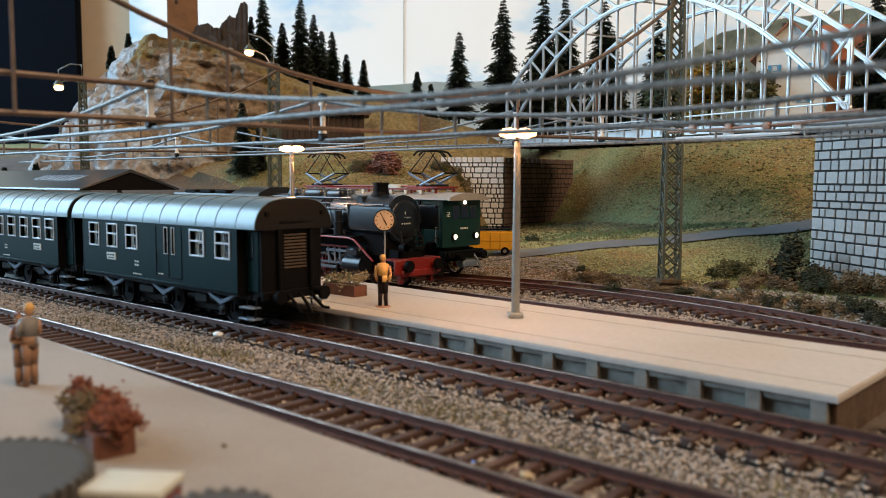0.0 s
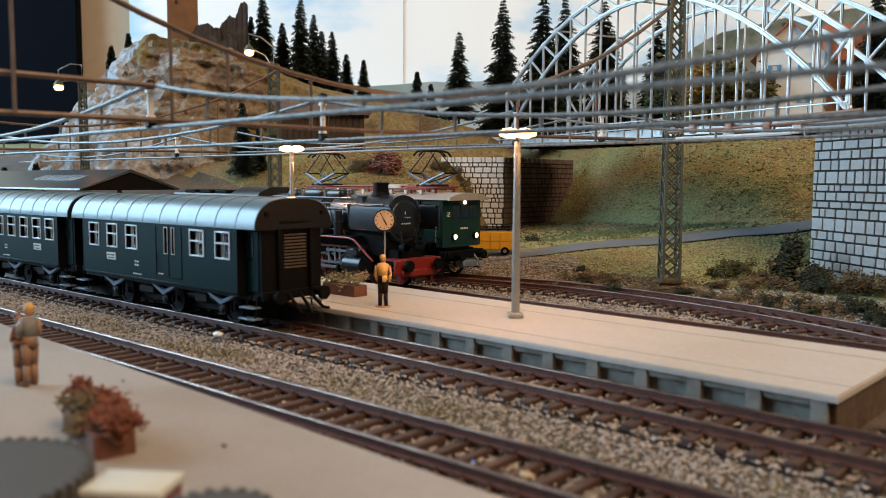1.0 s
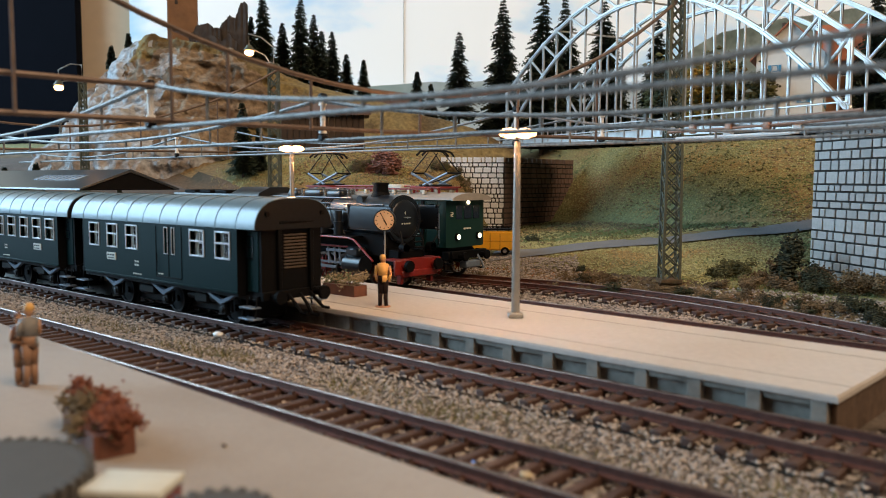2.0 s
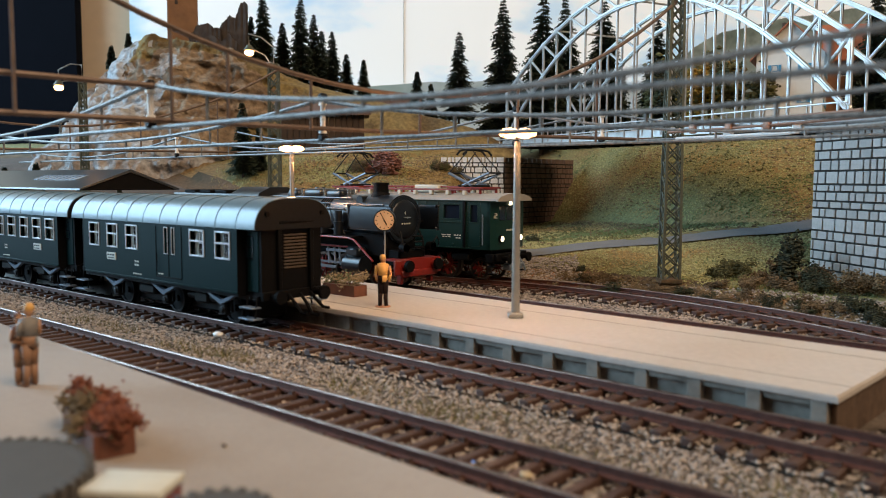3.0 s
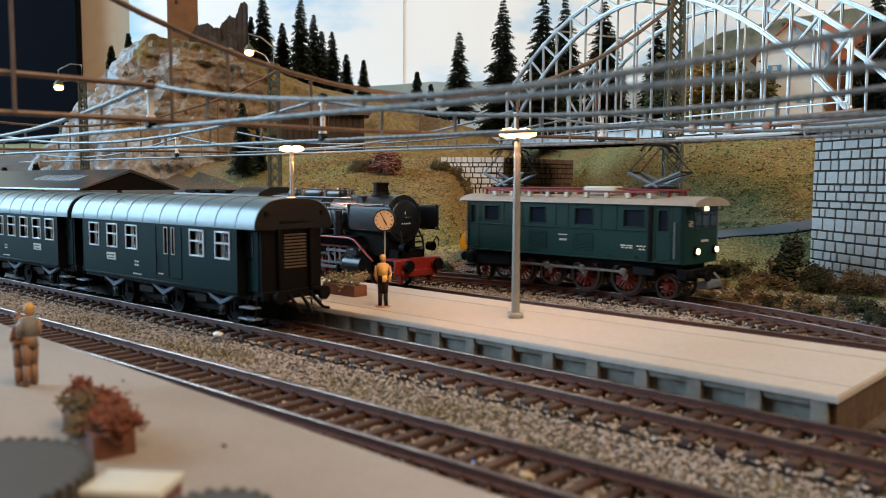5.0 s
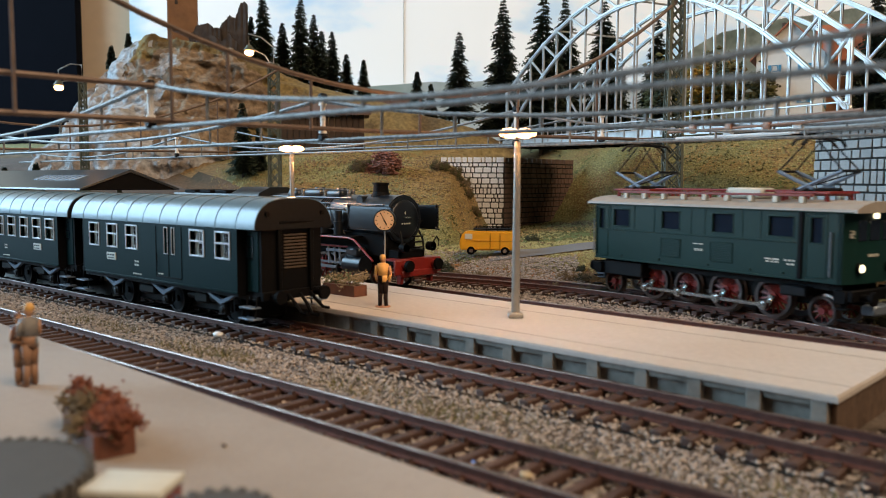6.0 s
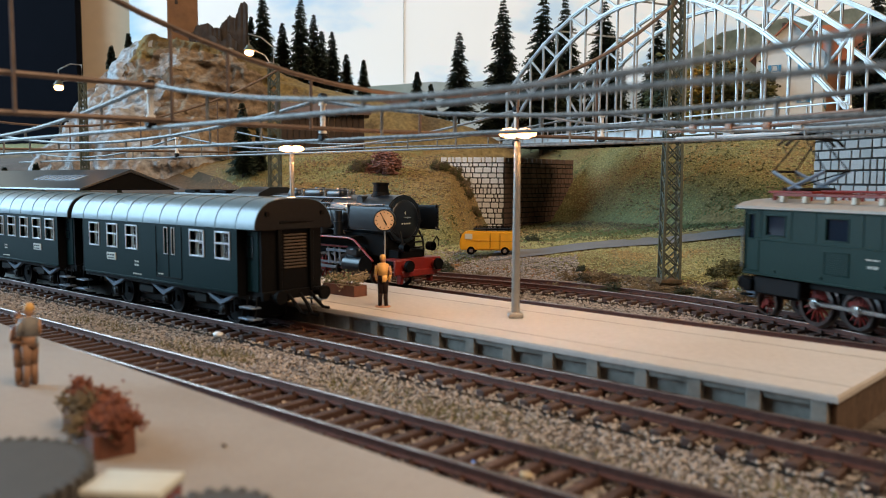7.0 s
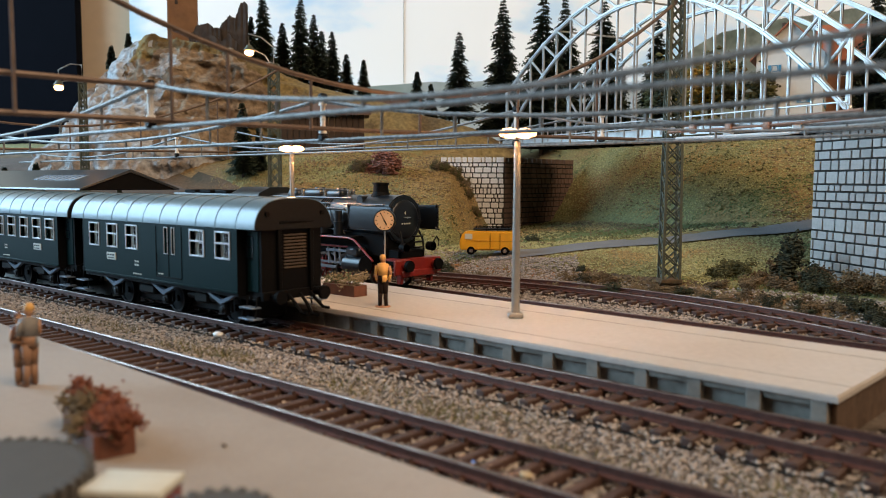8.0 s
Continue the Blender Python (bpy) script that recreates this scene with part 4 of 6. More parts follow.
    for x in (-30, -18, -6, 6, 18, 30):
        rod(bm, (x, -4, 45.5), (x, -4, 49), 0.8, 0.6, 8), rod(bm, (x, 4, 45.5), (x, 4, 49), 0.8, 0.6, 8)
    part("roof_conductor", bm, RED, root)
    bm = bmesh.new()
    box(bm, (12, -2, 48), (17, 9, 4.2), 0.8)
    part("roof_box", bm, LETTER, root)
    pantograph(root, 40, True), pantograph(root, -46, True)
    # frame and wheels
    bm = bmesh.new()
    for y in (-6, 6):
        box(bm, (-2, y, 11), (118, 1.2, 8), 0.3)
    box(bm, (-46, -11, 12.6), (24, 7, 7), 0.6)
    box(bm, (-46, 11, 12.6), (24, 7, 7), 0.6)
    box(bm, (41, -12.5, 12.2), (11, 5, 4), 0.6)
    box(bm, (41, 12.5, 12.2), (11, 5, 4), 0.6)
    box(bm, (0, 0, 15), (116, 22, 3))
    part("frame", bm, AXLE, root)
    wheels = []
    for x in (*CARRIERS, *DRIVERS, JACK):
        for sgn in (-1, 1):
            r = 5.4 if x in CARRIERS else (8.0 if x in DRIVERS else 6.6)
            bm = wheel_mesh(r, 2.6, 10 if x in CARRIERS else 14)
            if sgn > 0:
                bmesh.ops.rotate(bm, verts=bm.verts, matrix=Matrix.Rotation(math.pi, 3, "Z"))
            w = part("wheel", bm, [TYRE, RED], root, "red spoked wheel with a steel tyre")
            add_spokes(w, r, 2.6, 10 if x in CARRIERS else 14, RED)
            z = r if x != JACK else 8.0
            wheels.append((w, x, 8.9 * sgn, z, r))
            if x not in CARRIERS:
                bm = bmesh.new()
                rod(bm, (CRANK, -1.0 * -sgn, 0), (CRANK, 6.2 * sgn, 0), 1.15, seg=12)
                box(bm, (CRANK / 2, 2.2 * sgn, 0), (CRANK + 2.4, 1.2, 2.4), 0.4)
                part("crank", bm, SILVER, w)
    rods = []
    for sgn in (-1, 1):
        bm = bmesh.new()
        y = 13.6 * sgn
        box(bm, ((DRIVERS[0] + DRIVERS[2]) / 2, y, 0), (DRIVERS[2] - DRIVERS[0], 0.9, 1.5), 0.2)
        for x in (*DRIVERS, JACK):
            rod(bm, (x, y - 0.9, 0), (x, y + 0.9, 0), 1.9, seg=16)
            rod(bm, (x, y - 1.6, 0), (x, y + 1.6, 0), 0.8, seg=10)
        rods.append(part("side_rod", bm, SILVER, root, "bright nickel coupling rod"))
    return root, wheels, rods


def build_steam():
    """A big black tender engine; x grows to its front."""
    root = thing("steam_locomotive", "black steam locomotive with red wheels and smoke deflectors", "locomotive", (-271, y_track_c(-271), 0))
    X = -14.5
    bm = bmesh.new()
    rod(bm, (X - 26, 0, 33.4), (X, 0, 33.4), 11.9, seg=48)
    bmesh.ops.bevel(bm, geom=[e for e in bm.edges if all(abs(v.co.x - X) < 0.01 for v in e.verts)], offset=0.6, segments=2, affect="EDGES")
    part("smokebox", bm, BLACK_STEEL, root)
    bm = bmesh.new()
    bmesh.ops.create_uvsphere(bm, u_segments=28, v_segments=10, radius=9.6, matrix=Matrix.Translation((X, 0, 33.4)) @ Matrix.Diagonal((0.16, 1, 1, 1)))
    door = part("smokebox_door", bm, BLACK_STEEL, root, smooth=True)
    bm = bmesh.new()
    rod(bm, (X + 1, 0, 34.4), (X + 2.4, 0, 34.4), 0.6, seg=8)
    box(bm, (X + 1.9, 0, 34.4), (0.4, 5, 0.5))
    part("door_handle", bm, SILVER, door)
    bm = bmesh.new()
    for k in range(5):
        box(bm, (X + 1.45, -2.9 + k * 1.25, 31.4), (0.3, 0.55, 0.75))
    box(bm, (X + 1.5, -1, 36.6), (0.3, 0.4, 1.4))
    part("number_plate", bm, LETTER, door)
    bm = bmesh.new()
    rod(bm, (X - 104, 0, 33.8), (X - 26, 0, 33.8), 11.2, seg=48)
    part("boiler", bm, BLACK_STEEL, root)
    for k in range(6):
        bm = bmesh.new()
        rod(bm, (X - 28 - k * 14, 0, 34.4), (X - 28.9 - k * 14, 0, 33.8), 11.45, seg=48)
        part("boiler_band", bm, BLACK_STEEL, root)
    bm = bmesh.new()
    rod(bm, (X - 17, 0, 45.5), (X - 17, 0, 50.3), 3.9, 3.7, 24)
    rod(bm, (X - 17, 0, 50.2), (X - 17, 0, 51.3), 4.3, 4.2, 24)
    rod(bm, (X - 17, 0, 44), (X - 17, 0, 46.6), 5.4, 3.9, 24)
    part("chimney", bm, BLACK, root)
    bm = bmesh.new()
    for k in range(16):
        a0 = 6.28319 * k / 16
        rod(bm, (X - 0.4, 10.9 * math.cos(a0), 33.4 + 10.9 * math.sin(a0)), (X + 0.4, 10.9 * math.cos(a0), 33.4 + 10.9 * math.sin(a0)), 0.32, seg=6)
    tagged(part("rivets", bm, BLACK_STEEL, root), kind="stuff")
    bm = bmesh.new()
    rod(bm, (X - 23, -9, 42.4), (X - 23, 9, 42.4), 2.4, seg=20)
    part("feedwater_heater", bm, BLACK_STEEL, root)
    for x, l, z in ((-48, 13, 44.9), (-66, 16, 45.2), (-84, 10, 44.6)):
        bm = bmesh.new()
        box(bm, (X + x, 0, z), (l, 11, 5.2), 2.2, seg=4)
        dome = part("dome", bm, BLACK_STEEL, root)
        bm = bmesh.new()
        rod(bm, (X + x, 0, z + 2.2), (X + x, 0, z + 3.4), min(l, 9) * 0.36, min(l, 9) * 0.3, 16)
        part("lid", bm, BLACK_STEEL, dome)
    bm = bmesh.new()
    for x, y in ((-38, -3), (-42, 3), (-56, -4), (-74, -5), (-76, 4)):
        rod(bm, (X + x, y, 43), (X + x, y, 47.6), 1.1, seg=10)
    part("safety_valve", bm, SILVER, root)
    for sgn in (-1, 1):
        bm = bmesh.new()
        tube(bm, [(X - 2, 11.8 * sgn, 40.5), (X - 100, 11.8 * sgn, 40.5)], 0.4)
        for k in range(8):
            rod(bm, (X - 6 - k * 13, 10.3 * sgn, 40.5), (X - 6 - k * 13, 12.0 * sgn, 40.5), 0.5, seg=6)
        part("handrail", bm, BLACK_STEEL, root)
        bm = bmesh.new()
        y = 15.2 * sgn
        box(bm, (X - 8.0, y, 34.2), (32, 0.9, 12.0), 0.35)
        bmesh.ops.bevel(bm, geom=[e for e in bm.edges if abs(e.verts[0].co.y - e.verts[1].co.y) > 0.3], offset=1.2, segments=3, affect="EDGES")
        dfl = part("smoke_deflector", bm, BLACK_STEEL, root)
        bm = bmesh.new()
        window_ring(bm, X - 24, X + 8, 28.2, 40.2, 15.7 * sgn, 0.4, 0.4)
        for x in (-20, -2):
            rod(bm, (X + x, y, 32), (X + x, 10 * sgn, 32), 0.5, seg=6)
        part("deflector_rim", bm, AXLE, dfl)
        # pipes and fittings along the boiler
        for z, yy, x0, x1, rr in ((43.2, 6.8, -30, -100, 0.55), (38.0, 11.5, -30, -96, 0.45), (30.2, 11.6, -40, -98, 0.6), (27.4, 12.6, -32, -90, 0.5)):
            bm = bmesh.new()
            tube(bm, [(X + x0, yy * sgn * 0.8, z - 3), (X + x0 - 2, yy * sgn, z), (X + x1, yy * sgn, z)], rr)
            part("pipe", bm, BLACK_STEEL, root)
        for k in range(5):
            bm = bmesh.new()
            tube(bm, [(X - 46 - 1.7 * k, 5.4 * sgn, 44), (X - 46 - 1.9 * k, 9.6 * sgn, 40.4), (X - 46 - 2.2 * k, 11.6 * sgn, 34), (X - 46 - 2.4 * k, 12 * sgn, 26)], 0.35)
            part("sand_pipe", bm, BLACK, root)
        bm = bmesh.new()
        rod(bm, (X - 34, 13.6 * sgn, 24.8), (X - 34, 13.6 * sgn, 31), 2.4, seg=16)
        rod(bm, (X - 34, 13.6 * sgn, 31), (X - 34, 13.6 * sgn, 37), 1.9, seg=16)
        rod(bm, (X - 34, 13.6 * sgn, 30.4), (X - 34, 13.6 * sgn, 31.6), 2.8, seg=16)
        part("air_pump", bm, BLACK_STEEL, root)
        # running board with a red edge, sloping down at the front
        bm = bmesh.new()
        box(bm, (X - 62, 13.6 * sgn, 24.4), (86, 6.6, 1.0), 0.1)
        part("running_board", bm, BLACK, root)
        bm = bmesh.new()
        tube(bm, [(X - 104, 17.0 * sgn, 24.0), (X - 22, 17.0 * sgn, 24.0), (X - 18, 17.0 * sgn, 23.2), (X - 4, 17.0 * sgn, 13.6)], 0.55)
        part("red_edge", bm, RED, root, "red line along the running board")
        bm = bmesh.new()
        box(bm, (X - 54, 13.6 * sgn, 28), (22, 6.2, 6.4), 0.7)
        part("air_tank", bm, BLACK_STEEL, root)
        bm = bmesh.new()
        rod(bm, (X - 27, 13.2 * sgn, 10.8), (X - 14, 13.2 * sgn, 10.8), 4.4, seg=20)
        box(bm, (X - 20.5, 13.4 * sgn, 17), (10, 6.5, 5), 1.2)
        part("cylinder", bm, BLACK_STEEL, root)
        bm = bmesh.new()
        box(bm, (X - 38, 14.4 * sgn, 11), (22, 0.9, 1.0))
        box(bm, (X - 60, 15.0 * sgn, 8.6), (52, 0.9, 1.6), 0.2)
        box(bm, (X - 34, 14.4 * sgn, 17), (17, 1.2, 1.4), 0.2)
        for x in (-32, -36, -41):
            rod(bm, (X + x, 14.6 * sgn, 18.5), (X + x + 1, 14.6 * sgn, 10), 0.6, seg=6)
        part("valve_gear", bm, SPRING, root)
        bm = bmesh.new()
        box(bm, (X - 44, 12.8 * sgn, 19), (34, 0.8, 1.0), 0.2)
        part("red_frame", bm, RED, root)
        for x, r in ((-8.5, 5.0), (-33, 7.6), (-50, 7.6), (-67, 7.6), (-84, 7.6), (-101, 7.6)):
            bm = wheel_mesh(r, 2.6, 12)
            if sgn > 0:
                bmesh.ops.rotate(bm, verts=bm.verts, matrix=Matrix.Rotation(math.pi, 3, "Z"))
            for v in bm.verts:
                v.co += Vector((X + x, 8.9 * sgn, r))
            w = part("wheel", bm, [TYRE, RED], root)
            add_spokes(w, r, 2.6, 12, RED, (X + x, 8.9 * sgn, r))
    # front end
    bm = bmesh.new()
    box(bm, (-5.2, 0, 11.2), (1.6, 31, 7.0), 0.3)
    box(bm, (-9, 0, 14.6), (9, 30, 1.0), 0.2)
    part("buffer_beam", bm, RED, root, "red front buffer beam")
    for y in (-9.8, 9.8):
        bm = bmesh.new()
        rod(bm, (-5, y, 12), (-1.5, y, 12), 2.0, 1.5, 14)
        b = part("buffer", bm, RED, root)
        bm = bmesh.new()
        rod(bm, (-1.5, y, 12), (0, y, 12), 2.9, 2.7, 22)
        part("buffer_plate", bm, BLACK, b)
        bm = bmesh.new()
        rod(bm, (-7, y * 0.92, 20.5), (-3.6, y * 0.92, 20.5), 2.1, 2.3, 16)
        lamp = part("lantern", bm, BLACK, root)
        bm = bmesh.new()
        rod(bm, (-3.6, y * 0.92, 20.5), (-3.2, y * 0.92, 20.5), 1.8, 1.7, 16)
        part("lens", bm, GLASS, lamp)
    bm = bmesh.new()
    for y in (-7, 7):
        tube(bm, [(-8, y, 18), (-9, y, 24), (-11, y * 0.9, 28)], 0.5)
    for k in range(3):
        box(bm, (-8.5 - k * 0.6, 4 + k * 0.2, 20 + k * 2.6), (2.0, 6, 0.7), 0.1)
    tube(bm, [(-6, 12, 18), (-6, 12, 23), (-6, 14, 25), (-6, 15.6, 23), (-6, 15, 20)], 0.4)
    part("front_steps", bm, AXLE, root)
    bm = bmesh.new()
    box(bm, (-4.5, 0, 8.2), (2.5, 24, 3.4), 0.5)
    box(bm, (-7, -10, 6.5), (3, 2, 7), 0.3), box(bm, (-7, 10, 6.5), (3, 2, 7), 0.3)
    part("rail_guard", bm, RED, root)
    # cab and tender
    bm = bmesh.new()
    prism(bm, [(-16, 17), (16, 17), (16, 40), (13, 45), (6, 48.2), (-6, 48.2), (-13, 45), (-16, 40)], X - 132, X - 104)
    cab = part("cab", bm, BLACK_STEEL, root)
    bm = bmesh.new()
    for sgn in (-1, 1):
        window_ring(bm, X - 124, X - 112, 30, 38, 16.2 * sgn, 0.5, 0.4)
    part("cab_window", bm, AXLE, cab)
    bm = bmesh.new()
    prism(bm, [(-15.5, 12), (15.5, 12), (15.5, 36), (10, 44), (-10, 44), (-15.5, 36)], X - 205, X - 136)
    tender = part("tender", bm, BLACK_STEEL, root)
    bm = bmesh.new()
    for k in range(3):
        box(bm, (X - 150 - k * 18, 0, 45), (13, 20, 2.2), 0.5)
    part("coal_flap", bm, BLACK, tender)
    for x in (-146, -162, -180, -196):
        bm = wheel_mesh(5.4, 28, 0)
        for v in bm.verts:
            v.co += Vector((X + x, 0, 5.4))
        part("wheel", bm, [TYRE, RED], root)
    bm = bmesh.new()
    box(bm, (X - 60, 0, 14), (110, 12, 7), 0.4)
    box(bm, (X - 52, 0, 21), (100, 20, 12), 0.8)
    box(bm, (X + 1, 0, 15), (9, 18, 8), 0.6)
    box(bm, (X - 118, 0, 14), (30, 24, 6), 0.4)
    part("frame", bm, BLACK, root)
    return root


# ---- overhead line ----
def lattice(name, label, at, z0, z1, w0, w1, category="catenary mast", cells=12, mat=None):
    root = thing(name, label, category, (at[0], at[1], 0), -math.degrees(YAW), group="lattice masts")
    mat = mat or MAST

    def corner(z, k):
        w = w0 + (w1 - w0) * (z - z0) / (z1 - z0)
        return Vector(((-1, 1, 1, -1)[k] * w / 2, (-1, -1, 1, 1)[k] * w / 2, z))
    for k in range(4):
        bm = bmesh.new()
        a, b = corner(z0, k), corner(z1, k)
        leg = 0.85 + 0.04 * w0
        box(bm, (0, 0, 0), (leg, leg, 1.0))
        for v in bm.verts:
            t = 0 if v.co.z < 0 else 1
            p = a if t == 0 else b
            v.co = Vector((p.x + v.co.x, p.y + v.co.y, p.z))
        part("leg", bm, mat, root)
    zs = [z0 + (z1 - z0) * i / cells for i in range(cells + 1)]
    for k in range(4):
        for i in range(cells):
            a, b = corner(zs[i], k), corner(zs[i + 1], (k + 1) % 4)
            c, d = corner(zs[i], (k + 1) % 4), corner(zs[i + 1], k)
            for e, f in ((a, b), (c, d)):
                bm = bmesh.new()
                rod(bm, e, f, 0.42, seg=4)
                part("brace", bm, mat, root)
    bm = bmesh.new()
    box(bm, (0, 0, z0 + 0.4), (w0 + 2.4, w0 + 2.4, 2.2), 0.4)
    part("foot", bm, EARTH, root)
    bm = bmesh.new()
    box(bm, (0, 0, z1), (w1 + 1.5, w1 + 1.5, 1.6), 0.3)
    part("cap", bm, mat, root)
    return root


def sag(p, q, low, n=14):
    """A hanging line from p to q whose lowest point is at height low."""
    out = []
    for i in range(n + 1):
        u = i / n
        a = Vector(p).lerp(Vector(q), u)
        drop = ((p[2] + q[2]) / 2 - low) * 4 * u * (1 - u)
        a.z -= drop
        out.append(a)
    return out


def contact_span(name, fy, x0, x1, z, ztop, zlow, mat, r=0.6, gap=29):
    """One length of overhead line: contact wire, hanging wire and droppers."""
    root = thing(name, "overhead contact wire with hanging wire and droppers", "overhead line", group="overhead line lengths")
    xs = np.linspace(x0, x1, 14)
    bm = bmesh.new()
    tube(bm, [(x, fy(x), z) for x in xs], r)
    part("contact_wire", bm, mat, root)
    bm = bmesh.new()
    top = []
    for x in xs:
        u = (x - x0) / (x1 - x0)
        top.append((x, fy(x), ztop - (ztop - zlow) * 4 * u * (1 - u)))
    tube(bm, top, r)
    part("hanging_wire", bm, mat, root)
    n = max(2, int((x1 - x0) / gap))
    for k in range(1, n):
        x = x0 + (x1 - x0) * k / n
        u = k / n
        bm = bmesh.new()
        rod(bm, (x, fy(x), z), (x, fy(x), ztop - (ztop - zlow) * 4 * u * (1 - u)), r * 0.75, seg=6)
        part("dropper", bm, mat, root)
    return root


def insulator(at, z0, z1, mat=None):
    root = thing("insulator", "pale ribbed insulator hanging from the cross span", "insulator", (at[0], at[1], 0), group="insulators")
    n = 9
    for k in range(n):
        bm = bmesh.new()
        za, zb = z0 + 1.5 + (z1 - z0 - 3) * k / n, z0 + 1.5 + (z1 - z0 - 3) * (k + 1) / n
        r = 0.95 if k not in (0, n - 1) else 1.5
        rod(bm, (0, 0, za), (0, 0, zb), r, r * 0.86, 12)
        part("disc", bm, mat or WHITE, root)
    for z in (z0, z1):
        bm = bmesh.new()
        box(bm, (0, 0, z), (3.2, 2.6, 2.6), 0.7)
        part("clamp", bm, AXLE, root)


def build_catenary():
    lattice("lattice_mast", "tall dark green steel lattice mast in the meadow", (-195, 372), 2.5, 146, 8.4, 6.0, cells=19)
    lattice("lattice_mast", "lattice mast carrying a station lamp", (-516, 361), -4, 138, 9, 6.5, cells=16)
    lattice("lattice_mast", "lattice mast with a station lamp beside the canopy", (-653, 276), -4, 128, 5.0, 4.0, cells=20)
    lattice("lattice_mast", "lattice mast on the front platform", (-217, 28), 6, 146, 11, 8, cells=15)

    def ya(x):
        return 112.0

    def yb(x):
        return y_track_b(x) - 1.0
    for x0, x1 in ((-505, -220), (-220, 24)):
        contact_span("overhead_line", ya, x0, x1, 66.8, 79, 68.4, WIRE, 0.66)
        contact_span("overhead_line", yb, x0, x1, 65.6, 79, 68.8, WIRE, 0.7)
        contact_span("overhead_line", y_track_c, x0, x1, 67.2, 82, 69.5, WIRE, 0.6)
        contact_span("overhead_line", y_track_d, x0, x1, 71.6, 86, 74, WIRE, 0.6)
    for fy in (ya, yb, y_track_c):
        contact_span("overhead_line", fy, -790, -505, 67.2, 80, 69.5, WIRE, 0.65)
    # cross spans over all tracks
    for x, zmast, far, near, zl in ((-217, 140, 372, 28, 82), (-511, 134, 361, 20, 84)):
        root = thing("cross_span", "brown steel cross span between two masts", "cross span", group="cross spans")
        bm = bmesh.new()
        tube(bm, sag((x, near, 134), (x + (22 if x > -300 else 0), far, zmast), zl, 22), 0.8)
        part("carrying_rope", bm, WIRE_BROWN, root)
        for z, y0, y1, dz in ((68.2, near, far, 4.5), (78.2, near, 112, 0.3)):
            bm = bmesh.new()
            tube(bm, [(x, y0, z), (x, (y0 + y1) / 2, z + dz * 0.35), (x + (22 if y1 > 300 and x > -300 else 0), y1, z + dz)], 0.85)
            part("steady_rod", bm, WIRE_BROWN, root)
        pts = sag((x, near, 134), (x + (22 if x > -300 else 0), far, zmast), zl, 60)
        for y in (72, 116, 133, 162, 207, 255, 310):
            top = min(pts, key=lambda q: abs(q.y - y))
            bm = bmesh.new()
            rod(bm, (top.x, top.y, 68.6), top, 0.55, seg=6)
            part("dropper", bm, WIRE_BROWN, root)
    for x, y, z0, z1 in ((-220, 112, 68, 79), (-218, 172, 66.5, 80), (-217, 275, 68.5, 83), (-505, 112, 68, 79), (-505, 160, 66.5, 80), (-505, 275, 68.5, 82), (-217, 342, 72.5, 86)):
        insulator((x, y), z0, z1)
    # clamps and section gap on the line over the curving track
    for x in (-150, -132, -118):
        root = thing("wire_clamp", "white clamp block on the contact wire", "wire clamp", (x, y_track_d(x), 0), group="wire clamps")
        bm = bmesh.new()
        box(bm, (0, 0, 73.2), (4, 2.4, 4), 0.5)
        part("block", bm, WHITE, root)


def build_line_fittings():
    """Brown steady tube with clamps, and a bent white pipe, on the line over the curving track."""
    COPPER = material("copper_tube", (0.34, 0.2, 0.14), 0.45, 0.4, 0.2, 400)
    root = thing("steady_tube", "brown steady tube with clamps over the curving track", "overhead line")
    for z, r, x0, x1 in ((77.2, 0.75, -172, -92), (74.6, 0.6, -180, -84)):
        bm = bmesh.new()
        tube(bm, [(x, y_track_d(x) - 1.5, z + 0.012 * (x + 172)) for x in np.linspace(x0, x1, 8)], r)
        part("tube", bm, COPPER, root)
    for x in (-167, -149, -131):
        bm = bmesh.new()
        box(bm, (x, y_track_d(x) - 1.6, 75.9), (3.6, 2.2, 5.0), 0.8, -12, 2)
        part("clamp", bm, COPPER, root)
    pipe = thing("bent_pipe", "white pipe bent up at its end beside the contact wire", "overhead line")
    bm = bmesh.new()
    tube(bm, [(x, y_track_d(x) - 0.6, 71.6) for x in np.linspace(-176, -121, 8)] + [(-119.6, y_track_d(-119.6) - 0.6, 72.6), (-119.2, y_track_d(-119.2) - 0.6, 75.4)], 0.85)
    part("pipe", bm, WHITE, pipe)


def lamp_on_mast(at, head, label):
    """A station lamp: bent arm, shade and glowing bulb."""
    root = thing("station_lamp", label, "lamp", (at[0], at[1], 0), group="station lamps on masts")
    a = Vector((0, 0, at[2]))
    h = Vector((head[0] - at[0], head[1] - at[1], head[2]))
    bm = bmesh.new()
    tube(bm, [a, a + Vector((0, 0, 12)), a.lerp(h, 0.5) + Vector((0, 0, 15)), h + Vector((0, 0, 13)), h + Vector((0, 0, 5))], 0.55)
    tube(bm, [a + Vector((0, 0, -4)), a.lerp(h, 0.35) + Vector((0, 0, 3)), h + Vector((0, 0, 3))], 0.5)
    part("arm", bm, LAMP_POST, root)
    bm = bmesh.new()
    rod(bm, h + Vector((0, 0, 1)), h + Vector((0, 0, 5)), 4.2, 1.6, 16)
    part("shade", bm, MAST, root)
    bm = bmesh.new()
    bmesh.ops.create_uvsphere(bm, u_segments=16, v_segments=10, radius=3.7, matrix=Matrix.Translation(h + Vector((0, 0, -0.8))) @ Matrix.Diagonal((1, 1, 0.7, 1)))
    part("bulb", bm, GLOW, root, "glowing warm bulb", smooth=True)


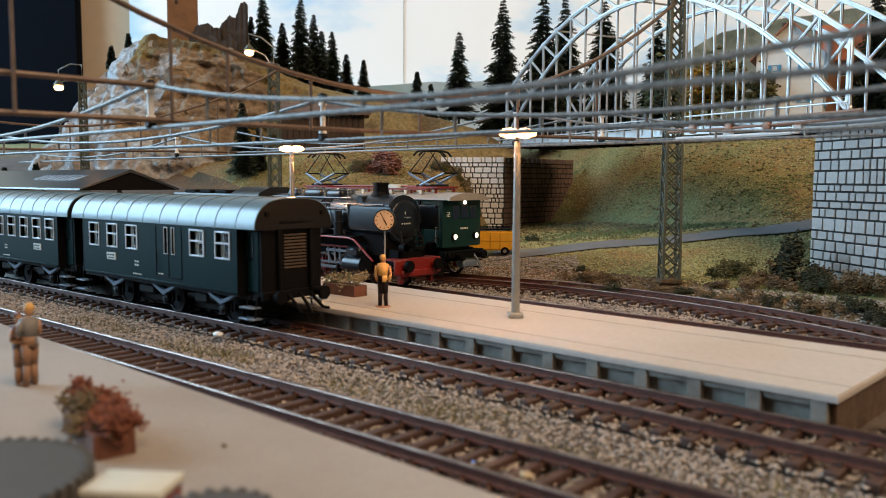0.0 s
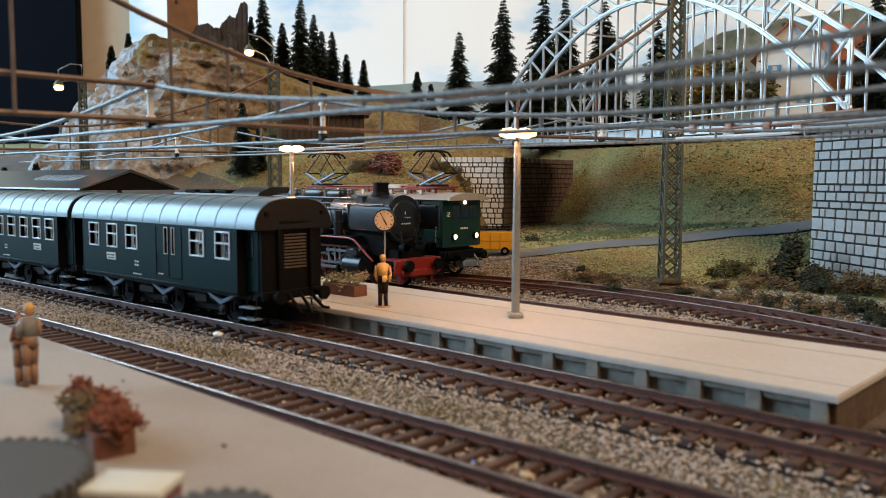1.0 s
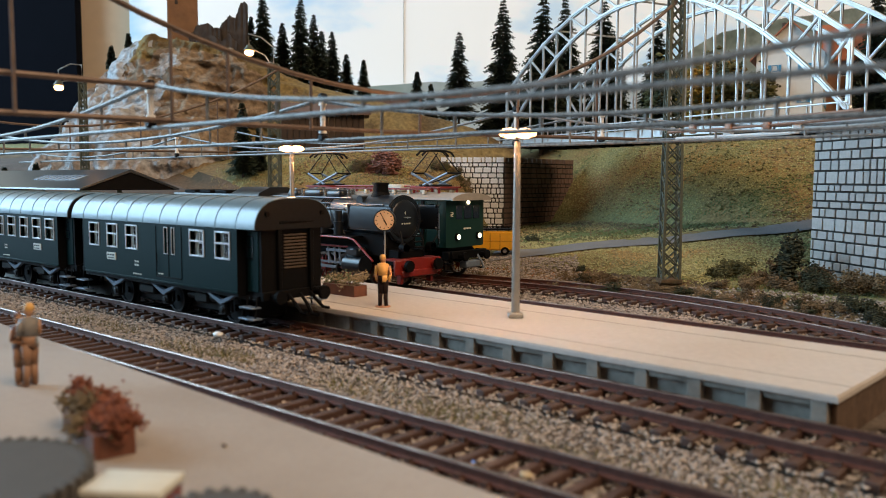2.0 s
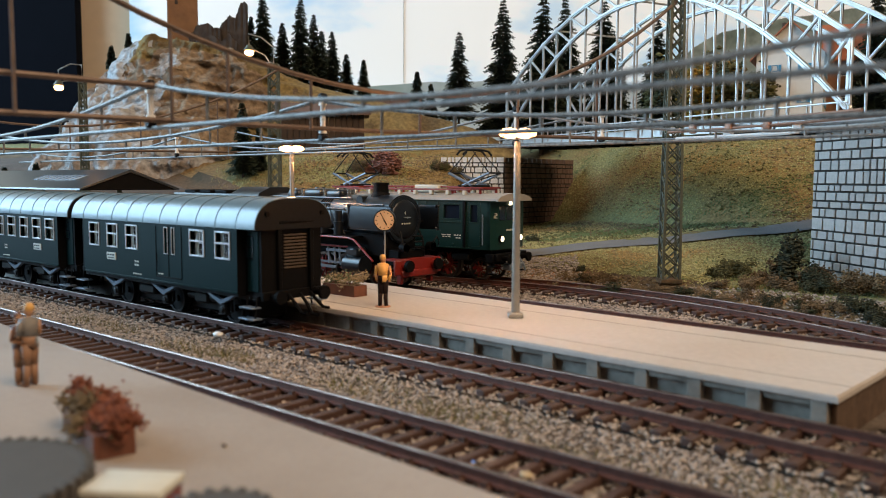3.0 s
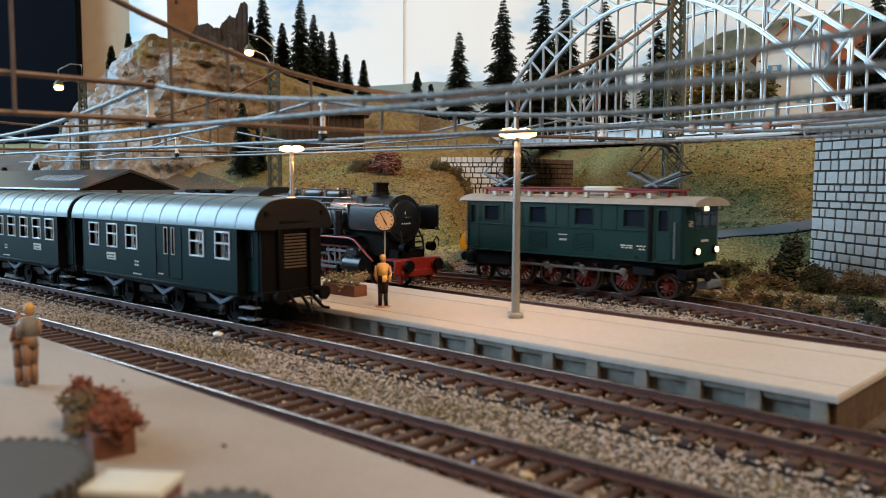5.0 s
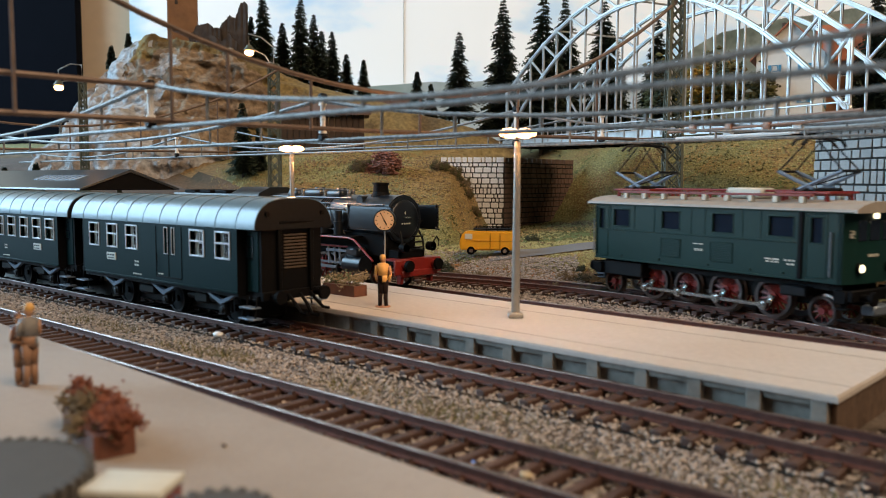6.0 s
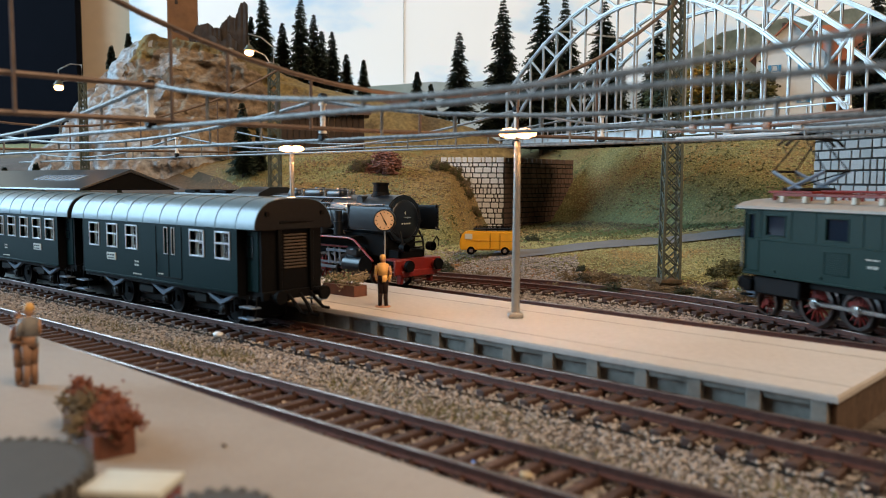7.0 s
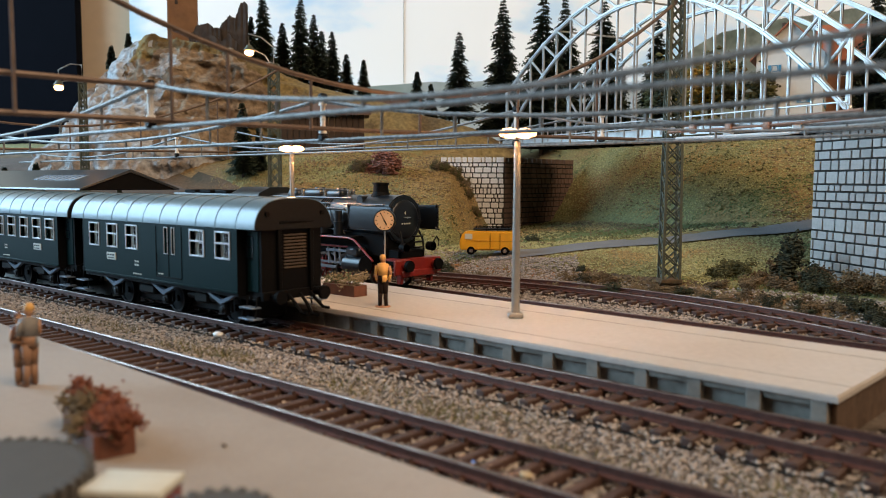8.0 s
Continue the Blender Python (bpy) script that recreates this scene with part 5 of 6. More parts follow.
def platform_lamp(at):
    root = thing("platform_lamp", "slim grey platform lamp with two glowing tubes", "lamp", (at[0], at[1], 6), -math.degrees(YAW), group="platform lamps")
    bm = bmesh.new()
    box(bm, (0, 0, 0.9), (5.2, 5.2, 1.8), 0.4)
    part("base", bm, LAMP_POST, root)
    bm = bmesh.new()
    rod(bm, (0, 0, 1.5), (0, 0, 59.5), 1.45, 1.1, 16)
    part("post", bm, LAMP_POST, root)
    bm = bmesh.new()
    box(bm, (0, 0, 61.2), (10.5, 2.4, 0.7), 0.3)
    part("bracket", bm, LAMP_POST, root)
    for s in (-1, 1):
        bm = bmesh.new()
        bmesh.ops.create_uvsphere(bm, u_segments=16, v_segments=10, radius=1, matrix=Matrix.Translation((2.5 * s, 0, 62.3)) @ Matrix.Diagonal((4.0, 2.2, 1.7, 1)))
        part("tube", bm, GLOW, root, "glowing orange-white lamp glass", smooth=True)


def doll(name, label, at, height, rz, colours, pose_kind="stand", base=True):
    """A painted figure, one plain mesh."""
    bm = bmesh.new()
    s = height / 20.0

    def limb(a, b, r0, r1, k):
        n = len(bm.faces)
        rod(bm, Vector(a) * s, Vector(b) * s, r0 * s, r1 * s, 10)
        bm.faces.ensure_lookup_table()
        for f in bm.faces[n:]:
            f.material_index = k

    def ball(c, r, k, sc=(1, 1, 1)):
        n = len(bm.faces)
        bmesh.ops.create_uvsphere(bm, u_segments=12, v_segments=8, radius=r * s, matrix=Matrix.Translation(Vector(c) * s) @ Matrix.Diagonal((*sc, 1)))
        bm.faces.ensure_lookup_table()
        for f in bm.faces[n:]:
            f.material_index = k
    for o in (-1, 1):
        limb((1.15 * o, 0.1, 0.6), (0.95 * o, 0, 5.2), 0.75, 0.95, 1)
        limb((0.95 * o, 0, 5.2), (0.8 * o, 0, 10.2), 0.95, 1.35, 1)
        ball((1.2 * o, 0.5, 0.6), 0.85, 1, (0.8, 1.5, 0.6))
        limb((2.3 * o, 0, 15.6), (2.9 * o, 0.1, 12.4), 0.75, 0.62, 0)
        hand = (2.1 * o, 0.8, 9.8) if pose_kind == "stand" else (0.8 * o, 2.6, 12.0)
        limb((2.9 * o, 0.1, 12.4), hand, 0.6, 0.5, 2)
        ball(hand, 0.6, 2)
    limb((0, 0, 9.6), (0, 0, 12.2), 1.9, 1.8, 1)
    limb((0, 0, 11.6), (0, 0.05, 16.2), 1.75, 2.3, 0)
    ball((0, 0, 16.0), 2.3, 0, (1, 0.65, 0.4))
    limb((0, 0, 16.2), (0, 0, 17.6), 0.7, 0.7, 2)
    ball((0, 0, 18.4), 1.35, 2, (0.85, 1, 1.15))
    ball((0, -0.25, 18.9), 1.35, 3, (0.88, 0.95, 0.95))
    for f in bm.faces:
        c = f.calc_center_median() / s
        if c.z < 10.4 and abs(c.x) < 2.2:
            f.material_index = 1
    if base:
        limb((0, 0, 0), (0, 0, 0.35), 3.1, 3.0, 4)
    ob = part(name, bm, colours, None, "", True)
    ob.matrix_world = pose(at[0] * MM, at[1] * MM, at[2] * MM, 0, 0, rz)
    return tagged(ob, label, "figurine")


def plant_box(label, at, rz, size, soil_mat, flowers, seed, wood):
    root = thing("planter", label, "planter", at, rz, group="platform planters")
    l, w, h = size
    for c, s, nm in (((0, -w / 2 + 0.4, h / 2), (l, 0.8, h), "side_board"), ((0, w / 2 - 0.4, h / 2), (l, 0.8, h), "side_board"),
                     ((-l / 2 + 0.4, 0, h / 2), (0.8, w - 1.6, h), "end_board"), ((l / 2 - 0.4, 0, h / 2), (0.8, w - 1.6, h), "end_board")):
        bm = bmesh.new()
        box(bm, c, s, 0.12)
        part(nm, bm, wood, root)
    bm = bmesh.new()
    box(bm, (0, 0, h * 0.45), (l - 1.6, w - 1.6, h * 0.8))
    part("soil", bm, soil_mat, root)
    r = np.random.default_rng(seed)
    for mat, n, hh in flowers:
        c = np.stack([r.uniform(-l / 2, l / 2, 9), r.uniform(-w / 2, w / 2, 9), r.uniform(h * 0.75, h + hh, 9)], -1)
        k = r.integers(0, 9, n)
        at2 = c[k] + r.normal(0, 1, (n, 3)) * (l * 0.06, w * 0.15, hh * 0.3)
        at2[:, 2] = np.maximum(at2[:, 2], 0.4)
        pebbles("foliage", at2, r.uniform(0.25, 0.55, n), mat, "", "", 0.8, root)


def build_station_things():
    for at in PLATFORM_LAMPS:
        platform_lamp(at)
    lamp_on_mast((-516, 361, 139), (-530, 349, 148), "bent-arm station lamp glowing on a lattice mast")
    lamp_on_mast((-653, 276, 130), (-666, 263, 125), "bent-arm station lamp glowing before the dark panel")
    # clock
    clock = thing("platform_clock", "round station clock on a thin pole", "clock", (-256, 235, 6), 36)
    bm = bmesh.new()
    rod(bm, (0, 0, 0), (0, 0, 26), 0.4, 0.35, 10)
    rod(bm, (0, 0, 0), (0, 0, 0.6), 1.6, 1.4, 12)
    part("pole", bm, LAMP_POST, clock)
    bm = bmesh.new()
    rod(bm, (0, -1.4, 29.4), (0, 1.4, 29.4), 4.7, seg=32)
    bmesh.ops.bevel(bm, geom=[e for e in bm.edges if abs(e.verts[0].co.y - e.verts[1].co.y) < 0.01], offset=0.3, segments=2, affect="EDGES")
    head = part("case", bm, BLACK_STEEL, clock)
    bm = bmesh.new()
    rod(bm, (0, -1.42, 29.4), (0, -1.62, 29.4), 4.2, seg=32)
    # orange lamp light is put into the dial's own colour
    part("dial", bm, material("clock_dial", (0.78, 0.52, 0.31), 0.5, 0, 0.04, 300), head, "cream dial tinted with lamp light")
    bm = bmesh.new()
    for k in range(12):
        a = radians(30 * k)
        rod(bm, (3.1 * math.sin(a), -1.66, 29.4 + 3.1 * math.cos(a)), (3.8 * math.sin(a), -1.66, 29.4 + 3.8 * math.cos(a)), 0.16, seg=4)
    part("hour_marks", bm, BLACK, head)
    for nm, ang, ln, w in (("minute_hand_bar", -28, 3.5, 0.18), ("hour_bar", 150, 2.4, 0.27)):
        bm = bmesh.new()
        a = radians(ang)
        rod(bm, (0, -1.7, 29.4), (ln * math.sin(a), -1.7, 29.4 + ln * math.cos(a)), w, w * 0.7, 5)
        part("pointer", bm, BLACK, head)
    SHIRT = material("yellow_shirt", (0.72, 0.4, 0.12), 0.6, 0, 0.08, 500)
    TROUSERS = material("dark_trousers", (0.02, 0.013, 0.013), 0.8, 0, 0.15, 500, spec=0.1)
    HAIR = material("blond_paint", (0.6, 0.34, 0.1), 0.6, 0, 0.1, 500)
    FOOT = material("figure_base", (0.45, 0.22, 0.13), 0.6, 0, 0.1, 500)
    COAT = material("brown_coat", (0.13, 0.065, 0.045), 0.6, 0, 0.2, 300)
    PALE = material("tan_trousers", (0.24, 0.13, 0.075), 0.6, 0, 0.2, 300)
    GREY = material("grey_jacket", (0.16, 0.15, 0.14), 0.6, 0, 0.2, 300)
    doll("figurine", "painted figure in a yellow shirt on the island platform", (-219, 200, 6), 19.3, 40, [SHIRT, TROUSERS, FLESH, HAIR, FOOT])
    doll("figurine", "taller brown figure of an embracing pair on the platform", (-189.6, 66.6, 6), 18.8, 110, [GREY, PALE, FLESH, HAIR, FOOT], "hug", False)
    doll("figurine", "smaller brown figure of an embracing pair on the platform", (-192.2, 65.4, 6), 16.6, -60, [COAT, PALE, FLESH, COAT, FOOT], "hug", False)
    RUST = material("rust_flowers", (0.23, 0.075, 0.04), 0.9, 0, 0.2, 300, random_var=0.5)
    MOSS = material("moss_flowers", (0.15, 0.11, 0.06), 0.9, 0, 0.2, 300, random_var=0.5)
    SAND = material("sand_flowers", (0.36, 0.28, 0.17), 0.9, 0, 0.2, 300, random_var=0.4)
    SAGE = material("sage_flowers", (0.16, 0.17, 0.09), 0.9, 0, 0.2, 300, random_var=0.4)
    plant_box("brown planter box full of rust-red flowers", (-141.5, 60.5, 6), -10, (23, 6.8, 4.2), EARTH, [(RUST, 2600, 3.2), (MOSS, 1500, 2.6)], 4, TERRACOTTA)
    plant_box("brown planter box with dry sandy flowers", (-254, 211, 6), 2, (19, 7, 4.4), EARTH, [(SAND, 420, 3.2), (SAGE, 300, 3.4)], 9, TERRACOTTA)
    # round toothed discs and a small red box in the foreground
    DISC = material("grey_disc", (0.06, 0.056, 0.052), 0.6, 0, 0.08, 300)
    for x, y, r, h in ((-121, 33, 16.0, 6.0), (-86.5, 51, 6.8, 5.8)):
        t = thing("toothed_disc", "grey round disc with a toothed rim", "disc", (x, y, 6), group="grey discs")
        bm = bmesh.new()
        rod(bm, (0, 0, 0), (0, 0, h), r, seg=48)
        part("body", bm, DISC, t)
        bm = bmesh.new()
        n = int(r * 3.2)
        for k in range(n):
            a = 6.2832 * k / n
            box(bm, (r * math.cos(a), r * math.sin(a), h / 2 + 0.2), (1.6, 1.0, h), 0.1, math.degrees(a))
        part("teeth", bm, DISC, t)
    t = thing("box", "small red box with a white lid on the platform", "box", (-105.5, 49.8, 6), 38)
    bm = bmesh.new()
    box(bm, (0, 0, 1.9), (11, 7.5, 3.8), 0.5, seg=2)
    part("body", bm, DARK_RED, t)
    bm = bmesh.new()
    box(bm, (0, 0, 4.4), (11.6, 8.2, 1.3), 0.4, seg=2)
    part("lid", bm, LETTER, t)
    # a small pebble of white and some scraps on the sleepers
    for x, y, z, s, m in ((-251.5, 151.2, -2.6, 1.9, WHITE), (-89, 117, -2.3, 1.2, SAND), (-122, 74, 6.2, 0.5, EARTH), (-101, 116, -2.3, 0.5, material("blue_scrap", (0.1, 0.2, 0.5), 0.5))):
        bm = bmesh.new()
        bmesh.ops.create_icosphere(bm, subdivisions=2, radius=s, matrix=Matrix.Diagonal((1.2, 0.9, 0.55, 1)))
        for v in bm.verts:
            v.co += v.normal * 0.3 * s * noise.noise(v.co * 1.5)
        ob = part("pebble", bm, m, None, "", True)
        ob.matrix_world = pose(x * MM, y * MM, (z + s * 0.3) * MM)
        tagged(ob, "small loose scrap lying among the tracks", "pebble")
    # canopy over the far end of the island platform
    can = thing("platform_canopy", "dark pitched platform canopy on iron posts", "canopy", (-612, 217, 0), 2)
    bm = bmesh.new()
    prism(bm, [(-31, 46), (-30.6, 47), (0, 58.2), (30.6, 47), (31, 46), (0, 56.6)], -150, 150)
    part("roof", bm, material("canopy_tar", (0.035, 0.043, 0.052), 0.3, 0, 0.2, 100), can)
    for s in (-1, 1):
        bm = bmesh.new()
        a = [(-30 * 1, 46), (0, 56.4), (30, 46)]
        vs = [bm.verts.new((149.0 * s, y, z)) for y, z in a]
        vt = [bm.verts.new((147.8 * s, y, z)) for y, z in a]
        bm.faces.new(vs), bm.faces.new(vt[::-1])
        for k in range(3):
            bm.faces.new((vs[k], vt[k], vt[(k + 1) % 3], vs[(k + 1) % 3]))
        bmesh.ops.recalc_face_normals(bm, faces=bm.faces)
        part("gable", bm, BLACK, can)
    for k in range(6):
        bm = bmesh.new()
        rod(bm, (-135 + 54 * k, 0, 6), (-135 + 54 * k, 0, 52), 1.6, 1.3, 10)
        part("post", bm, MAST, can)
    for k in range(7):
        bm = bmesh.new()
        box(bm, (60 + 9 * k, -14, 53.3), (7.5, 8, 0.5), 0.1)
        for v in bm.verts:
            v.co.z += (v.co.y + 14) * 0.366
        part("skylight", bm, material("skylight", (0.25, 0.3, 0.36), 0.2) if k == 0 else bpy.data.materials["skylight"], can)
    # yellow van by the road
    vq = room(28, 486, 0)
    van = thing("van", "yellow delivery van with a black roof rack", "van", (vq.x, vq.y, float(ground_z(vq.x, vq.y)) + 1.6), 43 + 172)
    van.scale = (0.84, 0.84, 0.84)
    bm = bmesh.new()
    body = [(-20, 3), (20.5, 3), (21, 9), (18.5, 15.2), (16, 16.4), (-17, 16.6), (-19.6, 14), (-20.4, 8)]
    a = [bm.verts.new((x, -7.5, z)) for x, z in body]
    b = [bm.verts.new((x, 7.5, z)) for x, z in body]
    for k in range(8):
        bm.faces.new((a[k], a[(k + 1) % 8], b[(k + 1) % 8], b[k]))
    bm.faces.new(a), bm.faces.new(b[::-1])
    bmesh.ops.recalc_face_normals(bm, faces=bm.faces)
    bmesh.ops.bevel(bm, geom=list(bm.edges), offset=0.9, segments=2, affect="EDGES")
    part("body", bm, YELLOW, van)
    for y in (-7.6, 7.6):
        bm = bmesh.new()
        box(bm, (14.3, y, 12.6), (5.4, 0.4, 4.0), 0.15)
        part("side_window", bm, LETTER, van)
        bm = bmesh.new()
        box(bm, (-2, y, 9.6), (36, 0.35, 0.45))
        part("body_line", bm, material("van_trim", (0.5, 0.24, 0.02), 0.4) if y < 0 else bpy.data.materials["van_trim"], van)
        bm = bmesh.new()
        box(bm, (-1, y, 9.4), (0.3, 0.4, 11))
        box(bm, (-8, y, 9.4), (0.3, 0.4, 11))
        part("door_seam", bm, AXLE, van)
        for x in (-11.5, 12.5):
            bm = bmesh.new()
            rod(bm, (x, y - (1.6 if y > 0 else -1.6), 2.6), (x, y, 2.6), 2.9, seg=16)
            wh = part("wheel", bm, BLACK, van)
            bm = bmesh.new()
            rod(bm, (x, y, 2.6), (x, y * 1.03, 2.6), 1.4, seg=12)
            part("hub_cap", bm, SILVER, wh)
    bm = bmesh.new()
    box(bm, (20.2, 0, 12.2), (0.6, 11, 3.6), 0.1)
    part("windscreen", bm, WINDOW_DARK, van)
    bm = bmesh.new()
    box(bm, (-2, 0, 17.8), (27, 13, 0.7), 0.1)
    for x in (-14, -6, 2, 10):
        for y in (-6, 6):
            rod(bm, (x, y, 16.2), (x, y, 19.3), 0.3, seg=5)
    for y in (-6.4, 6.4):
        tube(bm, [(-15, y, 19.3), (11, y, 19.3)], 0.3)
    part("roof_rack", bm, BLACK, van)


# ---- land and plants ----
def ridge_height(q):
    qs = [-520, -425, -390, -352, -322, -290, -215, -160, -100, -50, 20, 70]
    zs = [-5, 35, 92, 142, 182, 194, 184, 156, 140, 126, 108, 90]
    return np.interp(q, qs, zs)


def lattice_noise(x, y, seed):
    """Value noise on a unit lattice, -1 to 1, for arrays."""
    x, y = np.broadcast_arrays(np.asarray(x, float), np.asarray(y, float))
    table = np.random.default_rng(seed).uniform(-1, 1, (256, 256))
    i, j = np.floor(x).astype(int), np.floor(y).astype(int)
    u, v = x - i, y - j
    u, v = u * u * (3 - 2 * u), v * v * (3 - 2 * v)
    a, b = table[i % 256, j % 256], table[(i + 1) % 256, j % 256]
    c, e = table[i % 256, (j + 1) % 256], table[(i + 1) % 256, (j + 1) % 256]
    return a + (b - a) * u + (c - a) * v + (a - b - c + e) * u * v


def crags(x, y, seed, octaves=5):
    """Ridged noise: sharp edges and hollows, about -1 to 1."""
    r, amp, w = np.zeros(np.broadcast(x, y).shape), 0.5, 1.0
    for k in range(octaves):
        c, sn = math.cos(0.7 * k), math.sin(0.7 * k)
        r = r + amp * w * (1 - 2 * np.abs(lattice_noise((x * c - y * sn) * 2.05 ** k, (x * sn + y * c) * 2.05 ** k, seed + k)) ** 0.8)
        w = np.clip(0.55 + 0.5 * r, 0.3, 1.0)
        amp *= 0.55
    return r


def rock_z(q, d):
    q, d = np.asarray(q, float), np.asarray(d, float)
    front = 640 + 70 * smoothstep(q, -220, -60) + 16 * lattice_noise(q / 34, 0 * q, 21)
    u = np.clip((d - front) / (835 - front), 0, 1)
    prof = 0.55 * smoothstep(u, 0.05, 0.45) + 0.45 * smoothstep(u, 0.45, 1.0)
    h = ridge_height(q)
    z = -5 + (h + 5) * prof
    rocky = 1 - smoothstep(q, -190, -120)
    z = z + rocky * (13 * crags(q / 42, d / 42, 31, 3)) * smoothstep(u, 0.02, 0.2) * (1 - 0.75 * smoothstep(u, 0.85, 1.0))
    z = z + (1 - rocky) * 4 * fbm(q, d, 28, 6)
    return z


def build_rock():
    qs, ds = np.arange(-520, 74, 1.7), np.arange(600, 1000, 1.7)
    Q, D = np.meshgrid(qs, ds, indexing="ij")
    Z = rock_z(Q, D)
    jit = smoothstep(Z, 0, 20) * (1 - smoothstep(Q, -190, -120)) * (1 - 0.7 * smoothstep(D, 800, 850))
    # upright clefts on the grey cliff, lying strata on the brown one
    grey = 1 - smoothstep(Q + 0.25 * Z, -300, -250)
    cleft = crags(Q / 15 + 0.2 * Z / 15, Z / 36, 41)
    strata = crags(Q / 46, Z / 11 + 0.12 * Q / 11, 51)
    D2 = D + jit * (-15 * (cleft * grey + strata * (1 - grey)) - 5 * crags(Q / 9, Z / 9, 61, 4))
    Q2 = Q + jit * 4 * crags(D / 20, Z / 16, 71, 4)
    Z2 = Z + jit * (3.5 * crags(Q / 10, D / 10, 81, 4))
    v = np.stack([Q2 * QX + D2 * NX, Q2 * QY + D2 * NY, Z2], -1).reshape(-1, 3)
    ny = len(ds)
    i, j = np.meshgrid(np.arange(len(qs) - 1), np.arange(ny - 1), indexing="ij")
    a = i * ny + j
    f = np.stack([a, a + ny, a + ny + 1, a + 1], -1).reshape(-1, 4)
    ob = raw("rock_hill", v, f, ROCK, "craggy grey and brown rock hill with grassy shoulder", "hill", "structure", smooth=True)
    ob.data.materials.append(material("heath", (0.24, 0.18, 0.075), 0.95, 0, 0.45, 260, 1.2, 420, second=(0.12, 0.085, 0.04), second_scale=26))
    ob.data.materials.append(ROCK_BROWN)
    cq, cz, cd = Q.reshape(-1)[f].mean(1), Z.reshape(-1)[f], D.reshape(-1)[f].mean(1)
    wob = 30 * lattice_noise(cq / 24, cz.mean(1) / 24, 91) + 12 * lattice_noise(cq / 7, cz.mean(1) / 7, 92)
    top = cz.mean(1) + 0.5 * wob > ridge_height(cq) - 14
    low_grey = (cz.mean(1) + 0.8 * wob < 88) & (cq > -330)
    idx = np.where((cq + 0.7 * wob > -165) | (top & (cq > -300)), 1, np.where((cq + wob + 0.25 * cz.mean(1) > -240) & ~low_grey, 2, 0))
    ob.data.polygons.foreach_set("material_index", idx.astype(np.int32))


def height_at(q, d):
    x, y = q * QX + d * NX, q * QY + d * NY
    g = float(ground_z(x, y))
    if -520 < q < 70 and 600 < d < 1060:
        g = max(g, float(rock_z(q, d)))
    return g


def fir(q, d, top, seed, spread=0.2):
    """A fir: tapered trunk and drooping fronds of needles in whorls, uneven."""
    z0 = height_at(q, d) - 1
    h = top - z0
    p = room(q, d, z0)
    root = thing("fir_tree", "dark green model fir with drooping branches", "tree", p, seed * 47 % 360, group="fir trees")
    bm = bmesh.new()
    rod(bm, (0, 0, 0), (0, 0, h * 0.97), max(1.2, h * 0.014), 0.3, 7)
    part("trunk", bm, BARK, root)
    r = np.random.default_rng(seed)
    V, F = [], []
    n = 0
    levels = int(15 + h * 0.17)
    for k in range(levels):
        u = k / levels
        z = h * (0.1 + 0.88 * u)
        reach = h * spread * (1 - u) ** 0.85 + 1.0
        for b in range(int(15 - 7 * u)):
            a = r.uniform(0, 6.283)
            L = reach * r.uniform(0.62, 1.12)
            droop = r.uniform(0.15, 0.5)
            for sidek in range(7):
                s = (sidek + 0.7) / 7
                c = np.array([math.cos(a) * L * s, math.sin(a) * L * s, z - droop * L * s * s + r.normal(0, 0.4)])
                w = L * 0.34 * (1.15 - s) + 1.5
                for t in range(2):
                    b2 = a + (1 if t else -1) * r.uniform(0.7, 1.3)
                    tip = c + np.array([math.cos(b2) * w, math.sin(b2) * w, -w * r.uniform(0.1, 0.7)])
                    e = np.array([math.cos(a), math.sin(a), r.uniform(-0.1, 0.3)]) * w * 0.55
                    V += [c - e * 0.5, c + e, tip]
                    F.append((n, n + 1, n + 2))
                    n += 3
    raw("crown", V, F, FIR, "", "", "", root)


def clump(name, label, q, d, z, size, mats, seed, n=500, category="bush", trunk=0.0):
    """A shrub or leafy crown of many small clumps with an uneven outline."""
    p = room(q, d, z)
    root = thing(name, label, category, p, 0, group="shrubs" if category == "bush" else "leafy trees")
    r = np.random.default_rng(seed)
    sx, sy, sz = size
    if trunk:
        bm = bmesh.new()
        tube(bm, [(0, 0, -2), (0.6, 0.2, trunk * 0.5), (0.2, 0.6, trunk)], 1.3)
        for k in range(6):
            a = k * 1.05
            tube(bm, [(0.2, 0.6, trunk * 0.8), (sx * 0.45 * math.cos(a), sy * 0.45 * math.sin(a), trunk + sz * 0.7)], 0.5)
        part("trunk", bm, BARK, root)
    n = int(n * 2.2)
    for mi, mat in enumerate(mats):
        m = 9
        c = r.normal(0, 0.45, (m, 3)) * (sx, sy, sz * 0.55) + (0, 0, sz * 0.55 + trunk)
        k = r.integers(0, m, n)
        at = c[k] + r.normal(0, 0.17, (n, 3)) * (sx, sy, sz)
        at[:, 2] = np.maximum(at[:, 2], 0.1)
        pebbles("leaves", at, r.uniform(0.02, 0.05, n) * (sx + sz), mat, "", "", 0.75, root)


